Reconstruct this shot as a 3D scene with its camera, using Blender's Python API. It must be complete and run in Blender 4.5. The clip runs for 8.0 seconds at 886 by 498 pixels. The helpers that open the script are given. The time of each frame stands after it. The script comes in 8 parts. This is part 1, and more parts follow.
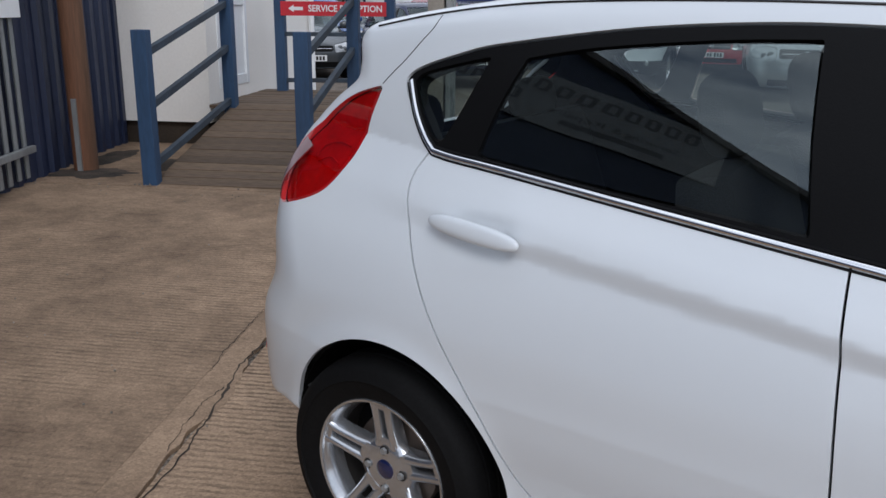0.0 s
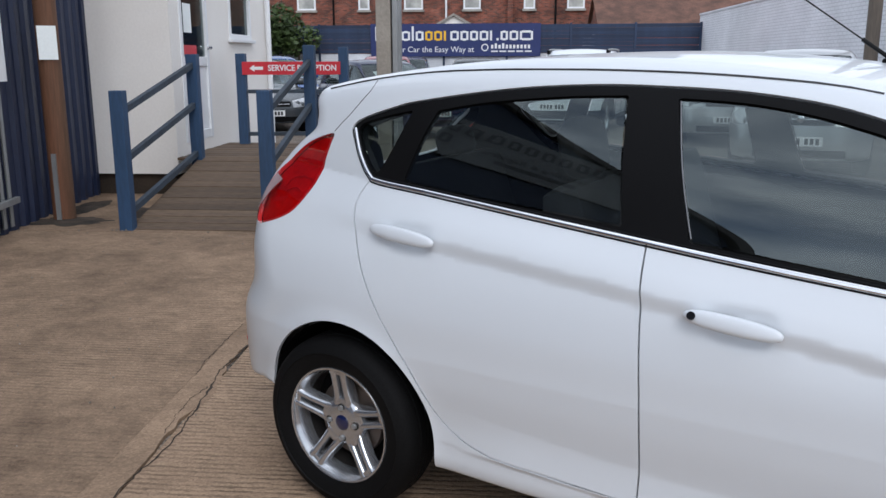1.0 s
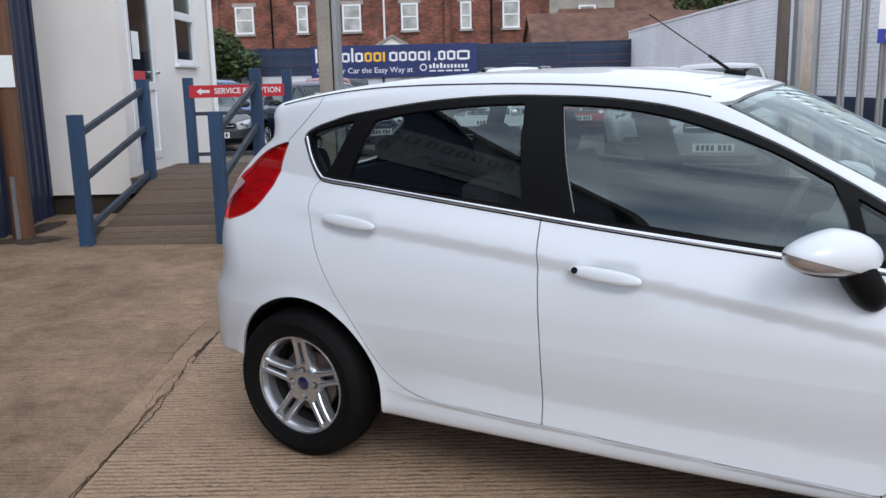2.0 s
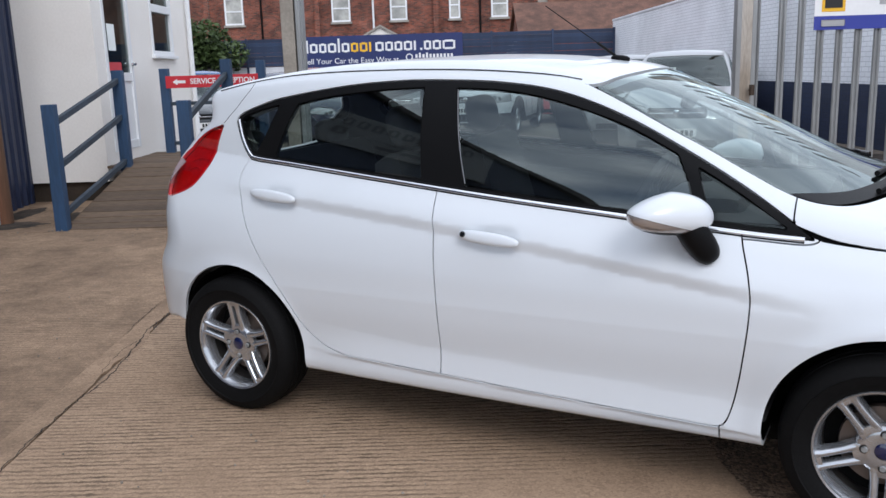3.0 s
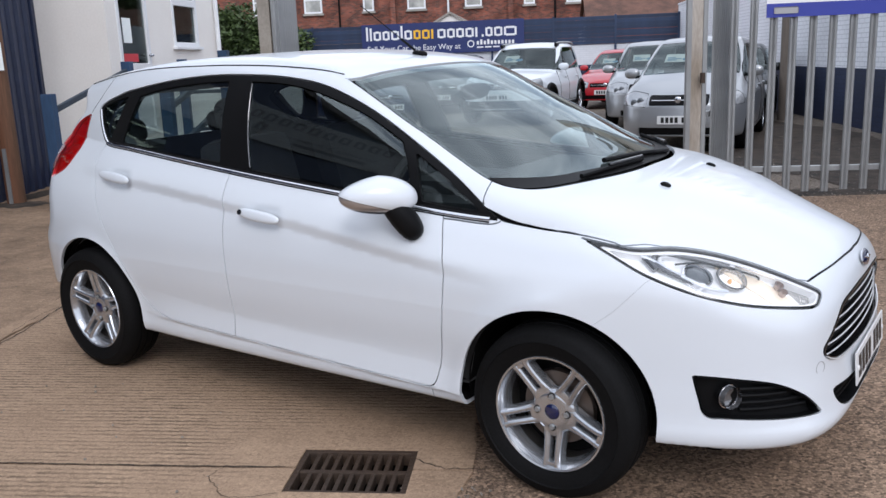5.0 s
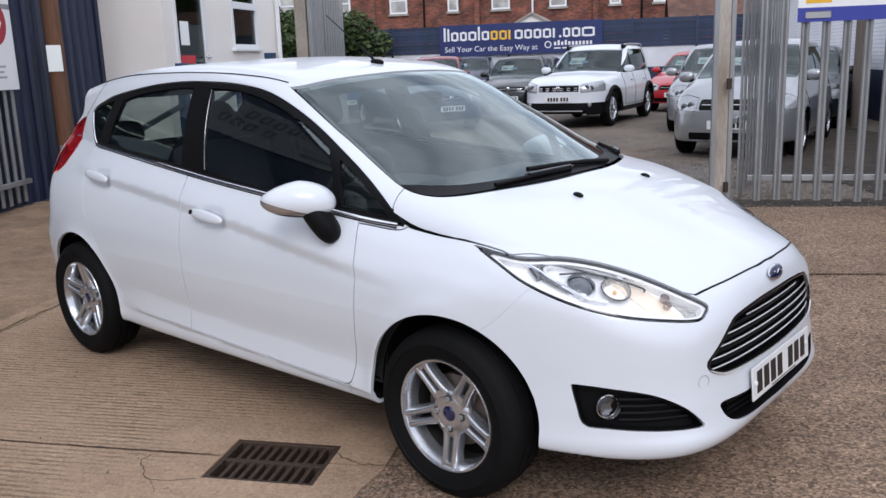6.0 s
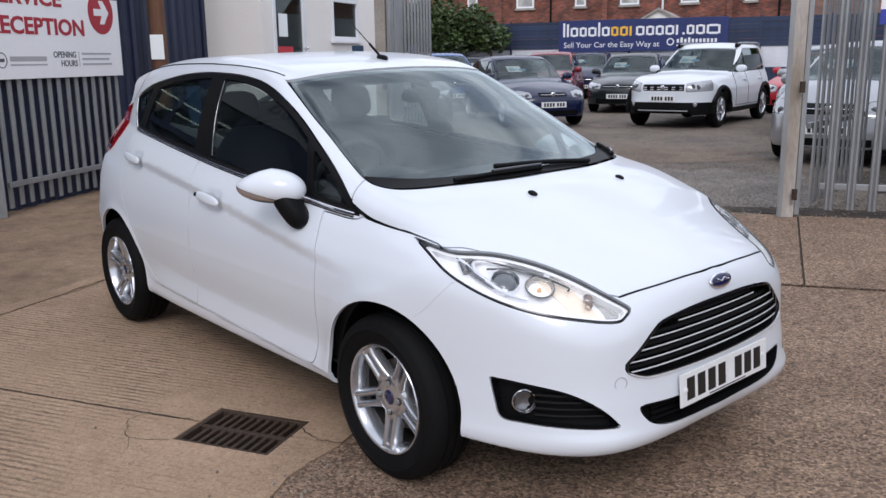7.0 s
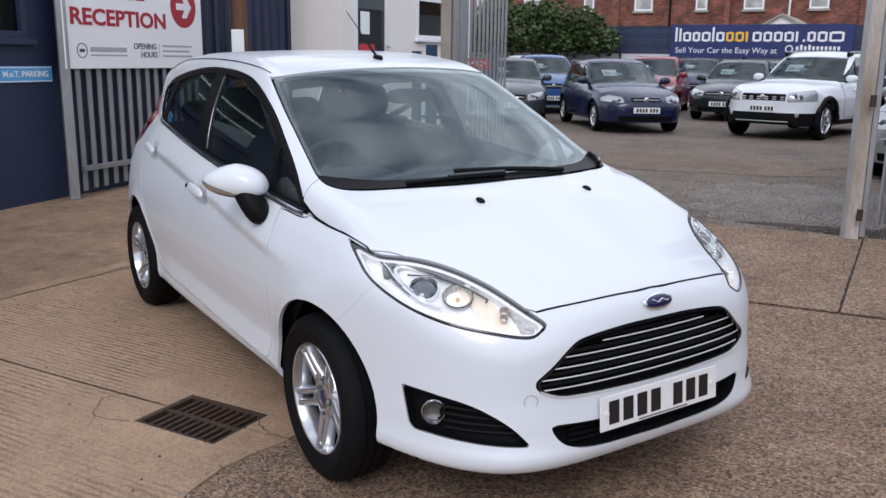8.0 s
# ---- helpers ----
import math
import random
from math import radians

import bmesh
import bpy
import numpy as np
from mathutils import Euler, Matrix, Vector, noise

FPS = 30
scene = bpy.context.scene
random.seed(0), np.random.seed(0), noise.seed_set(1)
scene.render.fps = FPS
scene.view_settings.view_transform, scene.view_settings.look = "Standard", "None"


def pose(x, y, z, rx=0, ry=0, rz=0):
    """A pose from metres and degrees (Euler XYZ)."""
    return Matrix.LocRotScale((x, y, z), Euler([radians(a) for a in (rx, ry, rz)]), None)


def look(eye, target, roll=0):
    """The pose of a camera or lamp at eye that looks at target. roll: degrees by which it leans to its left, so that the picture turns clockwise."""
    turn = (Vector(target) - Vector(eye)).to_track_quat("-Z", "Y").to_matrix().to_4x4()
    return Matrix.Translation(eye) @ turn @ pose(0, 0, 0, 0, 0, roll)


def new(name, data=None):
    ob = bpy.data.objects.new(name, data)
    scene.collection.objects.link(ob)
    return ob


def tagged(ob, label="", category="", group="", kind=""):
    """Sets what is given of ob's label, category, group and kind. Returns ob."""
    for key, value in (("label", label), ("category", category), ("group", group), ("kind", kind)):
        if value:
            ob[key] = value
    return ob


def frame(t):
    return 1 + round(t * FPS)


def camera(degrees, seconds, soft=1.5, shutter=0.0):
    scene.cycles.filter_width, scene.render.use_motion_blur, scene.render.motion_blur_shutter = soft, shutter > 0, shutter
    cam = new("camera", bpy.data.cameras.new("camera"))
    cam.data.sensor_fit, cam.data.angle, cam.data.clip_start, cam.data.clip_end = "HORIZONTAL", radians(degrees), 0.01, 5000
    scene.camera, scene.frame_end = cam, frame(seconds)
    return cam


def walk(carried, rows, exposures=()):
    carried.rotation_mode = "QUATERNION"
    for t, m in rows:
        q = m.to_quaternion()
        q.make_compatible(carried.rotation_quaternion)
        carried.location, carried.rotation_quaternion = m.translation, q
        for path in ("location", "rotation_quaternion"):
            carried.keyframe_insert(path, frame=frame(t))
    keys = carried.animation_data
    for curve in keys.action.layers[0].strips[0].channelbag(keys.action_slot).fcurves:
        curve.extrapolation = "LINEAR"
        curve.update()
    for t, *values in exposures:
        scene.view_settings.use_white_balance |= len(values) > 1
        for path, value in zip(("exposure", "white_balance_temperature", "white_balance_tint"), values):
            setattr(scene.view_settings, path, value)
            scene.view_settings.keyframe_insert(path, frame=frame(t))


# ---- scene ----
cam = camera(54.8, 8.0)
METRES, EYE, TILT, LEAN, TURN = 4.9289, 1.4123, 0.0, 0.0, 35.449
# seconds, place along the walk, yaw, pitch, roll
ROWS = [
    (0.0, 0.0, 0.0, 0.0, 0.17, -15.79, -0.6),
    (0.5, 0.0038, -0.0718, 0.006, -1.31, -13.81, -0.15),
    (1.0, 0.0139, -0.1465, 0.0084, -2.77, -12.37, 0.18),
    (1.5, 0.0073, -0.2115, 0.0082, -5.93, -11.15, 0.74),
    (3.0, 0.0694, -0.3466, 0.0023, -7.02, -11.81, 1.79),
    (3.5, 0.1211, -0.3651, 0.0016, -4.95, -12.34, 2.08),
    (4.0, 0.1834, -0.3973, 0.0021, -2.67, -12.97, 2.26),
    (4.5, 0.2421, -0.4214, 0.0021, -1.93, -12.7, 2.04),
    (5.0, 0.3105, -0.4352, 0.0015, -0.85, -12.52, 2.18),
    (6.5, 0.4965, -0.4519, 0.0062, 9.51, -12.37, 1.55),
    (7.0, 0.5599, -0.4503, 0.005, 13.97, -12.52, 0.78),
    (7.5, 0.6172, -0.4357, 0.0082, 18.2, -12.7, -0.74),
    (8.0, 0.672, -0.4054, 0.0067, 21.94, -12.53, -0.75),
]
walk(cam, [(t, pose(1.2222, -2.2628, EYE, TILT, LEAN, TURN) @ pose(METRES * x, METRES * y, METRES * z, 90 + pitch, roll, yaw)) for t, x, y, z, yaw, pitch, roll in ROWS],
     exposures=[(0.0, -0.24, 5900, 11), (0.6, -0.13, 5900, 11), (1.5, 0.0, 5900, 11), (3.5, 0.10, 5900, 12), (5.0, 0.08, 5900, 13), (6.5, -0.05, 5950, 15), (8.0, -0.08, 5950, 15)])

# ---- sky and sun: bright cloud cover ----
SUN_EL, SUN_AZ = 40.0, 135.0
world = bpy.data.worlds.new("sky")
scene.world = world
world.use_nodes = True
wn, wl = world.node_tree.nodes, world.node_tree.links
wn.clear()
w_out, w_bg = wn.new("ShaderNodeOutputWorld"), wn.new("ShaderNodeBackground")
w_sky = wn.new("ShaderNodeTexSky")
w_sky.sky_type, w_sky.sun_disc = "NISHITA", False
w_sky.sun_elevation, w_sky.sun_rotation = radians(SUN_EL), radians(SUN_AZ)
w_sky.dust_density, w_sky.ozone_density = 2.0, 1.0
w_co, w_map, w_noise, w_ramp, w_mix = (wn.new("ShaderNodeTexCoord"), wn.new("ShaderNodeMapping"), wn.new("ShaderNodeTexNoise"),
                                       wn.new("ShaderNodeValToRGB"), wn.new("ShaderNodeMix"))
w_map.inputs["Scale"].default_value = (1.0, 1.0, 2.6)
w_noise.inputs["Scale"].default_value, w_noise.inputs["Detail"].default_value = 2.4, 6.0
w_ramp.color_ramp.elements[0].position, w_ramp.color_ramp.elements[1].position = 0.24, 0.52
w_cloud = wn.new("ShaderNodeValToRGB")
w_cloud.color_ramp.elements[0].color, w_cloud.color_ramp.elements[1].color = (7.2, 7.6, 8.1, 1), (13.0, 13.1, 13.3, 1)
w_cloud.color_ramp.elements[0].position, w_cloud.color_ramp.elements[1].position = 0.35, 0.68
w_noise2 = wn.new("ShaderNodeTexNoise")
w_noise2.inputs["Scale"].default_value, w_noise2.inputs["Detail"].default_value = 4.5, 7.0
w_mix.data_type = "RGBA"
wl.new(w_co.outputs["Generated"], w_map.inputs["Vector"])
wl.new(w_map.outputs["Vector"], w_noise.inputs["Vector"])
wl.new(w_map.outputs["Vector"], w_noise2.inputs["Vector"])
wl.new(w_noise.outputs["Fac"], w_ramp.inputs["Fac"])
wl.new(w_noise2.outputs["Fac"], w_cloud.inputs["Fac"])
wl.new(w_ramp.outputs["Color"], w_mix.inputs["Factor"])
wl.new(w_sky.outputs["Color"], w_mix.inputs["A"])
wl.new(w_cloud.outputs["Color"], w_mix.inputs["B"])
wl.new(w_mix.outputs["Result"], w_bg.inputs["Color"])
wl.new(w_bg.outputs["Background"], w_out.inputs["Surface"])
w_bg.inputs["Strength"].default_value = 0.128
sun = new("sun", bpy.data.lights.new("sun", "SUN"))
sun.data.energy, sun.data.angle, sun.data.color = 1.1, radians(25), (1.0, 0.96, 0.90)
sun.matrix_world = pose(0, 0, 20, 90 - SUN_EL, 0, 180 - SUN_AZ)

# ---- materials ----
def material(name, colour, rough=0.6, metal=0.0, spread=0.12, grain=30.0, bump=0.15, blotch=2.0, coat=0.0, vary=0.0, second=None, spec=0.5, coords="Object", stretch=(1, 1, 1), bump_dist=0.01):
    """A surface with grain and blotches at two scales. second: the colour of its stains; vary: how far alike pieces differ."""
    m = bpy.data.materials.new(name)
    m.use_nodes = True
    n, l = m.node_tree.nodes, m.node_tree.links
    p = n["Principled BSDF"]
    p.inputs["Roughness"].default_value, p.inputs["Metallic"].default_value = rough, metal
    p.inputs["Specular IOR Level"].default_value = spec
    p.inputs["Coat Weight"].default_value, p.inputs["Coat Roughness"].default_value = coat, 0.03
    co, mp = n.new("ShaderNodeTexCoord"), n.new("ShaderNodeMapping")
    mp.inputs["Scale"].default_value = stretch
    l.new(co.outputs[coords], mp.inputs["Vector"])
    big, fine = n.new("ShaderNodeTexNoise"), n.new("ShaderNodeTexNoise")
    big.inputs["Scale"].default_value, big.inputs["Detail"].default_value = blotch, 5
    fine.inputs["Scale"].default_value, fine.inputs["Detail"].default_value = grain, 4
    for t in (big, fine):
        l.new(mp.outputs["Vector"], t.inputs["Vector"])
    dark = second or tuple(c * (1 - 2.2 * spread) for c in colour)
    ramp = n.new("ShaderNodeMapRange")
    ramp.inputs["From Min"].default_value, ramp.inputs["From Max"].default_value = 0.32, 0.68
    l.new(big.outputs["Fac"], ramp.inputs["Value"])
    mix = n.new("ShaderNodeMix")
    mix.data_type = "RGBA"
    mix.inputs["A"].default_value, mix.inputs["B"].default_value = (*dark, 1), (*colour, 1)
    l.new(ramp.outputs["Result"], mix.inputs["Factor"])
    tone = n.new("ShaderNodeMapRange")
    tone.inputs["From Min"].default_value, tone.inputs["From Max"].default_value = 0.25, 0.75
    tone.inputs["To Min"].default_value, tone.inputs["To Max"].default_value = 1 - spread, 1 + spread
    l.new(fine.outputs["Fac"], tone.inputs["Value"])
    out = tone.outputs["Result"]
    if vary:
        info, r = n.new("ShaderNodeObjectInfo"), n.new("ShaderNodeMapRange")
        r.inputs["To Min"].default_value, r.inputs["To Max"].default_value = 1 - vary, 1 + vary
        l.new(info.outputs["Random"], r.inputs["Value"])
        mul = n.new("ShaderNodeMath")
        mul.operation = "MULTIPLY"
        l.new(out, mul.inputs[0])
        l.new(r.outputs["Result"], mul.inputs[1])
        out = mul.outputs["Value"]
    scale = n.new("ShaderNodeVectorMath")
    scale.operation = "SCALE"
    l.new(mix.outputs["Result"], scale.inputs[0])
    l.new(out, scale.inputs["Scale"])
    l.new(scale.outputs["Vector"], p.inputs["Base Color"])
    if bump:
        b = n.new("ShaderNodeBump")
        b.inputs["Strength"].default_value, b.inputs["Distance"].default_value = bump, bump_dist
        l.new(fine.outputs["Fac"], b.inputs["Height"])
        l.new(b.outputs["Normal"], p.inputs["Normal"])
    return m


def plain(name, colour, rough=0.5, metal=0.0, coat=0.0, spec=0.5):
    return material(name, colour, rough, metal, spread=0.03, grain=60, bump=0.0, coat=coat, spec=spec)


def glass(name, tint, rough=0.0, ior=1.5, film=1.0):
    """Thin clear glass; film: more but fainter mirror, as a tinted film gives."""
    m = bpy.data.materials.new(name)
    m.use_nodes = True
    n, l = m.node_tree.nodes, m.node_tree.links
    n.clear()
    out, mix, see, shine, edge = (n.new("ShaderNodeOutputMaterial"), n.new("ShaderNodeMixShader"), n.new("ShaderNodeBsdfTransparent"),
                                  n.new("ShaderNodeBsdfGlossy"), n.new("ShaderNodeLayerWeight"))
    see.inputs["Color"].default_value = (*tint, 1)
    shine.inputs["Roughness"].default_value = rough
    shine.inputs["Color"].default_value = (0.90 / film, 1.0 / film, 1.0 / film, 1)
    # the share mirrored grows towards grazing, alike from both sides of the thin pane
    base = ((ior - 1) / (ior + 1))**2
    steep, more = n.new("ShaderNodeMath"), n.new("ShaderNodeMath")
    steep.operation, steep.inputs[1].default_value = "POWER", 5.0
    more.operation, more.use_clamp = "MULTIPLY_ADD", True
    more.inputs[1].default_value, more.inputs[2].default_value = film * (1 - base), film * base
    l.new(edge.outputs["Facing"], steep.inputs[0])
    l.new(steep.outputs["Value"], more.inputs[0])
    l.new(more.outputs["Value"], mix.inputs["Fac"])
    l.new(see.outputs["BSDF"], mix.inputs[1])
    l.new(shine.outputs["BSDF"], mix.inputs[2])
    l.new(mix.outputs["Shader"], out.inputs["Surface"])
    return m


def paint(name, colour, flake=0.0, rough=0.28, coat=0.5):
    return material(name, colour, rough, flake, spread=0.012, grain=900, bump=0.0, blotch=0.8, coat=coat)


M_WHITE = paint("white car paint", (0.665, 0.695, 0.725), rough=0.34, coat=0.55)
M_TRIM = material("black trim", (0.007, 0.007, 0.0075), 0.42, spread=0.1, grain=300, bump=0.05, spec=0.09)
M_GLOSS = plain("gloss black", (0.008, 0.008, 0.009), 0.12, coat=0.6)
M_INNER = plain("dark inside", (0.006, 0.006, 0.006), 0.9, spec=0.1)
M_RUBBER = material("tyre rubber", (0.007, 0.007, 0.0073), 0.72, spread=0.25, grain=120, bump=0.25, bump_dist=0.002, spec=0.12)
M_ALLOY = material("silver alloy", (0.50, 0.515, 0.54), 0.21, 0.82, spread=0.05, grain=200, bump=0.0, coat=0.6)
# near-black brown puts the shade inside the wheel into the colour
M_WHEELSHADE = plain("dusty wheel barrel", (0.030, 0.027, 0.025), 0.6, 0.3)
M_CHROME = plain("chrome", (0.80, 0.80, 0.82), 0.07, 1.0)
M_BRIGHT = plain("satin chrome", (0.80, 0.80, 0.81), 0.30, 0.35)
M_STEEL = plain("brake steel", (0.16, 0.13, 0.11), 0.5, 0.7)
M_PANE = glass("car glass", (0.68, 0.74, 0.72), ior=1.95, film=1.6)
M_PRIVACY = glass("dark car glass", (0.64, 0.71, 0.69), ior=1.9, film=1.5)
M_QUARTER = glass("quarter glass", (0.60, 0.66, 0.64), ior=1.45)
M_SCREEN = glass("windscreen glass", (0.76, 0.83, 0.81), ior=2.05)
M_CLEAR = glass("clear lens", (0.99, 0.99, 0.99), ior=1.4)
M_REDGLASS = glass("red lens", (0.95, 0.05, 0.05), ior=1.6)
M_REDLENS = material("red reflector", (0.38, 0.006, 0.011), 0.3, spread=0.25, grain=45, bump=0.3, coat=0.6, second=(0.34, 0.006, 0.010), blotch=9)
M_LENSGREY = plain("grey lens", (0.40, 0.36, 0.34), 0.12, 0.5, coat=1.0)
M_BLUEBADGE = plain("blue enamel", (0.006, 0.012, 0.06), 0.15, coat=1.0)
M_SEAT = material("charcoal seat cloth", (0.034, 0.034, 0.036), 0.9, spread=0.25, grain=250, bump=0.2)
M_DASH = material("charcoal dashboard plastic", (0.02, 0.02, 0.021), 0.65, spread=0.1, grain=400, bump=0.1)
M_LINING = plain("dark cabin lining", (0.045, 0.045, 0.045), 0.9, spec=0.1)
M_PLATE = plain("white number plate", (0.78, 0.78, 0.77), 0.35)
M_PLATEY = plain("black lettering", (0.012, 0.012, 0.012), 0.4)
M_JOINT = material("joint dirt", (0.050, 0.036, 0.025), 0.95, spread=0.3, grain=80)
M_IRON = material("rusty cast iron", (0.052, 0.036, 0.026), 0.7, 0.3, spread=0.3, grain=60, bump=0.4, second=(0.06, 0.036, 0.022))
M_NAVYWALL = material("navy cladding", (0.015, 0.024, 0.062), 0.5, spread=0.12, grain=14, bump=0.05, blotch=0.8)
M_NAVYPOST = material("blue painted timber", (0.026, 0.066, 0.142), 0.62, spread=0.16, grain=45, bump=0.3, blotch=4, stretch=(1, 1, 0.2), second=(0.020, 0.048, 0.100))
M_RAIL = material("worn slate blue handrail", (0.040, 0.058, 0.082), 0.7, spread=0.2, grain=60, bump=0.3, blotch=5, stretch=(0.3, 1, 1), second=(0.030, 0.040, 0.054))
M_NAVYFENCE = material("navy fence boards", (0.022, 0.040, 0.088), 0.6, spread=0.15, grain=30, bump=0.2, vary=0.2)
M_GALV = material("galvanised steel", (0.36, 0.37, 0.37), 0.48, 0.55, spread=0.10, grain=24, bump=0.05, blotch=3.5, second=(0.25, 0.255, 0.255), stretch=(1, 1, 0.3))
M_RAWSTEEL = material("weathered concrete post", (0.34, 0.31, 0.265), 0.85, spread=0.14, grain=40, bump=0.4, blotch=2.2, second=(0.20, 0.175, 0.145))
M_PALEPOST = material("pale concrete post", (0.50, 0.46, 0.41), 0.85, spread=0.16, grain=50, bump=0.5, blotch=5.0, second=(0.27, 0.225, 0.175), stretch=(1, 1, 0.25))
M_WOODPOLE = material("brown timber pole", (0.165, 0.064, 0.029), 0.8, spread=0.22, grain=60, bump=0.4, blotch=2, stretch=(1, 1, 0.08), second=(0.10, 0.058, 0.034))
M_GREYPOLE = material("grey weathered timber", (0.175, 0.145, 0.118), 0.85, spread=0.2, grain=60, bump=0.4, blotch=2, stretch=(1, 1, 0.08), second=(0.10, 0.08, 0.064))
M_BOARD = material("pale grey wall board", (0.21, 0.215, 0.225), 0.5, spread=0.03, grain=20, bump=0.0)
M_DECK = material("weathered deck boards", (0.165, 0.112, 0.070), 0.85, spread=0.32, grain=70, bump=0.6, blotch=4, second=(0.080, 0.054, 0.036), vary=0.28, stretch=(0.15, 1, 1))
M_RENDER = material("cream rendered panel", (0.86, 0.83, 0.785), 0.75, spread=0.03, grain=40, bump=0.1, blotch=0.8, second=(0.79, 0.75, 0.70))
M_UPVC = plain("white plastic frame", (0.78, 0.79, 0.80), 0.35)
M_WINDARK = glass("window glass", (0.35, 0.38, 0.38))
M_ROOMDARK = plain("dim room", (0.05, 0.05, 0.05), 0.9)
M_REDSIGN = plain("red sign", (0.55, 0.022, 0.035), 0.4)
M_WHITESIGN = material("white sign board", (0.84, 0.84, 0.84), 0.4, spread=0.02, grain=30, bump=0, blotch=1.5)
M_CRIMSON = plain("crimson print", (0.36, 0.009, 0.024), 0.45)
M_DARKPRINT = plain("dark grey print", (0.07, 0.07, 0.08), 0.5)
M_GREYPRINT = plain("grey print", (0.40, 0.40, 0.41), 0.5)
M_BLUESIGN = plain("light blue sign", (0.10, 0.34, 0.62), 0.4)
M_BANNER = material("navy banner vinyl", (0.016, 0.028, 0.125), 0.45, spread=0.08, grain=8, bump=0.05, blotch=1.2)
M_WHITEPRINT = plain("white print", (0.80, 0.80, 0.80), 0.5)
M_YELLOWPRINT = plain("yellow print", (0.85, 0.48, 0.02), 0.5)
M_BLUEPRINT = plain("blue banner edge", (0.035, 0.05, 0.32), 0.5)
M_SLATE = material("roof slate", (0.09, 0.08, 0.08), 0.7, spread=0.25, grain=12, bump=0.3)
M_TILE = material("brown roof tile", (0.16, 0.075, 0.048), 0.8, spread=0.25, grain=14, bump=0.3)
M_PEBBLE = material("grey pebbledash", (0.36, 0.33, 0.29), 0.9, spread=0.12, grain=30, bump=0.4)
M_LEAF = material("dark green leaves", (0.075, 0.115, 0.028), 0.6, spread=0.35, grain=6, bump=0, vary=0.1, second=(0.028, 0.050, 0.012))
M_BARK = material("bark", (0.07, 0.05, 0.035), 0.9, spread=0.3, grain=40, bump=0.5)
M_PAPER = plain("price card", (0.88, 0.92, 0.90), 0.5)
M_HOUSING = plain("silvered lamp housing", (0.95, 0.95, 0.95), 0.3, 0.0)
# warm colour stands in for the glow of a weakly lit lamp
M_GLOWTINT = material("warm lamp reflector", (0.95, 0.82, 0.66), 0.2, 0.1, spread=0.06, grain=60, bump=0.25, bump_dist=0.004)
M_FACET = material("faceted lamp reflector", (0.66, 0.64, 0.62), 0.10, 0.95, spread=0.15, grain=110, bump=1.0, bump_dist=0.010)
M_BULB = plain("amber bulb", (0.85, 0.45, 0.16), 0.15, coat=1.0)
M_SMOKE = plain("smoky lamp moulding", (0.16, 0.16, 0.165), 0.12, 0.5, coat=1.0)
M_DIRT = material("damp earth", (0.062, 0.044, 0.030), 0.95, spread=0.35, grain=60, bump=0.6, blotch=6)
M_AMBERGREY = plain("smoky amber bulb", (0.42, 0.35, 0.33), 0.15, 0.4, coat=1.0)
M_LENSDARK = plain("smoked projector glass", (0.10, 0.11, 0.12), 0.05, 0.3, coat=1.0)


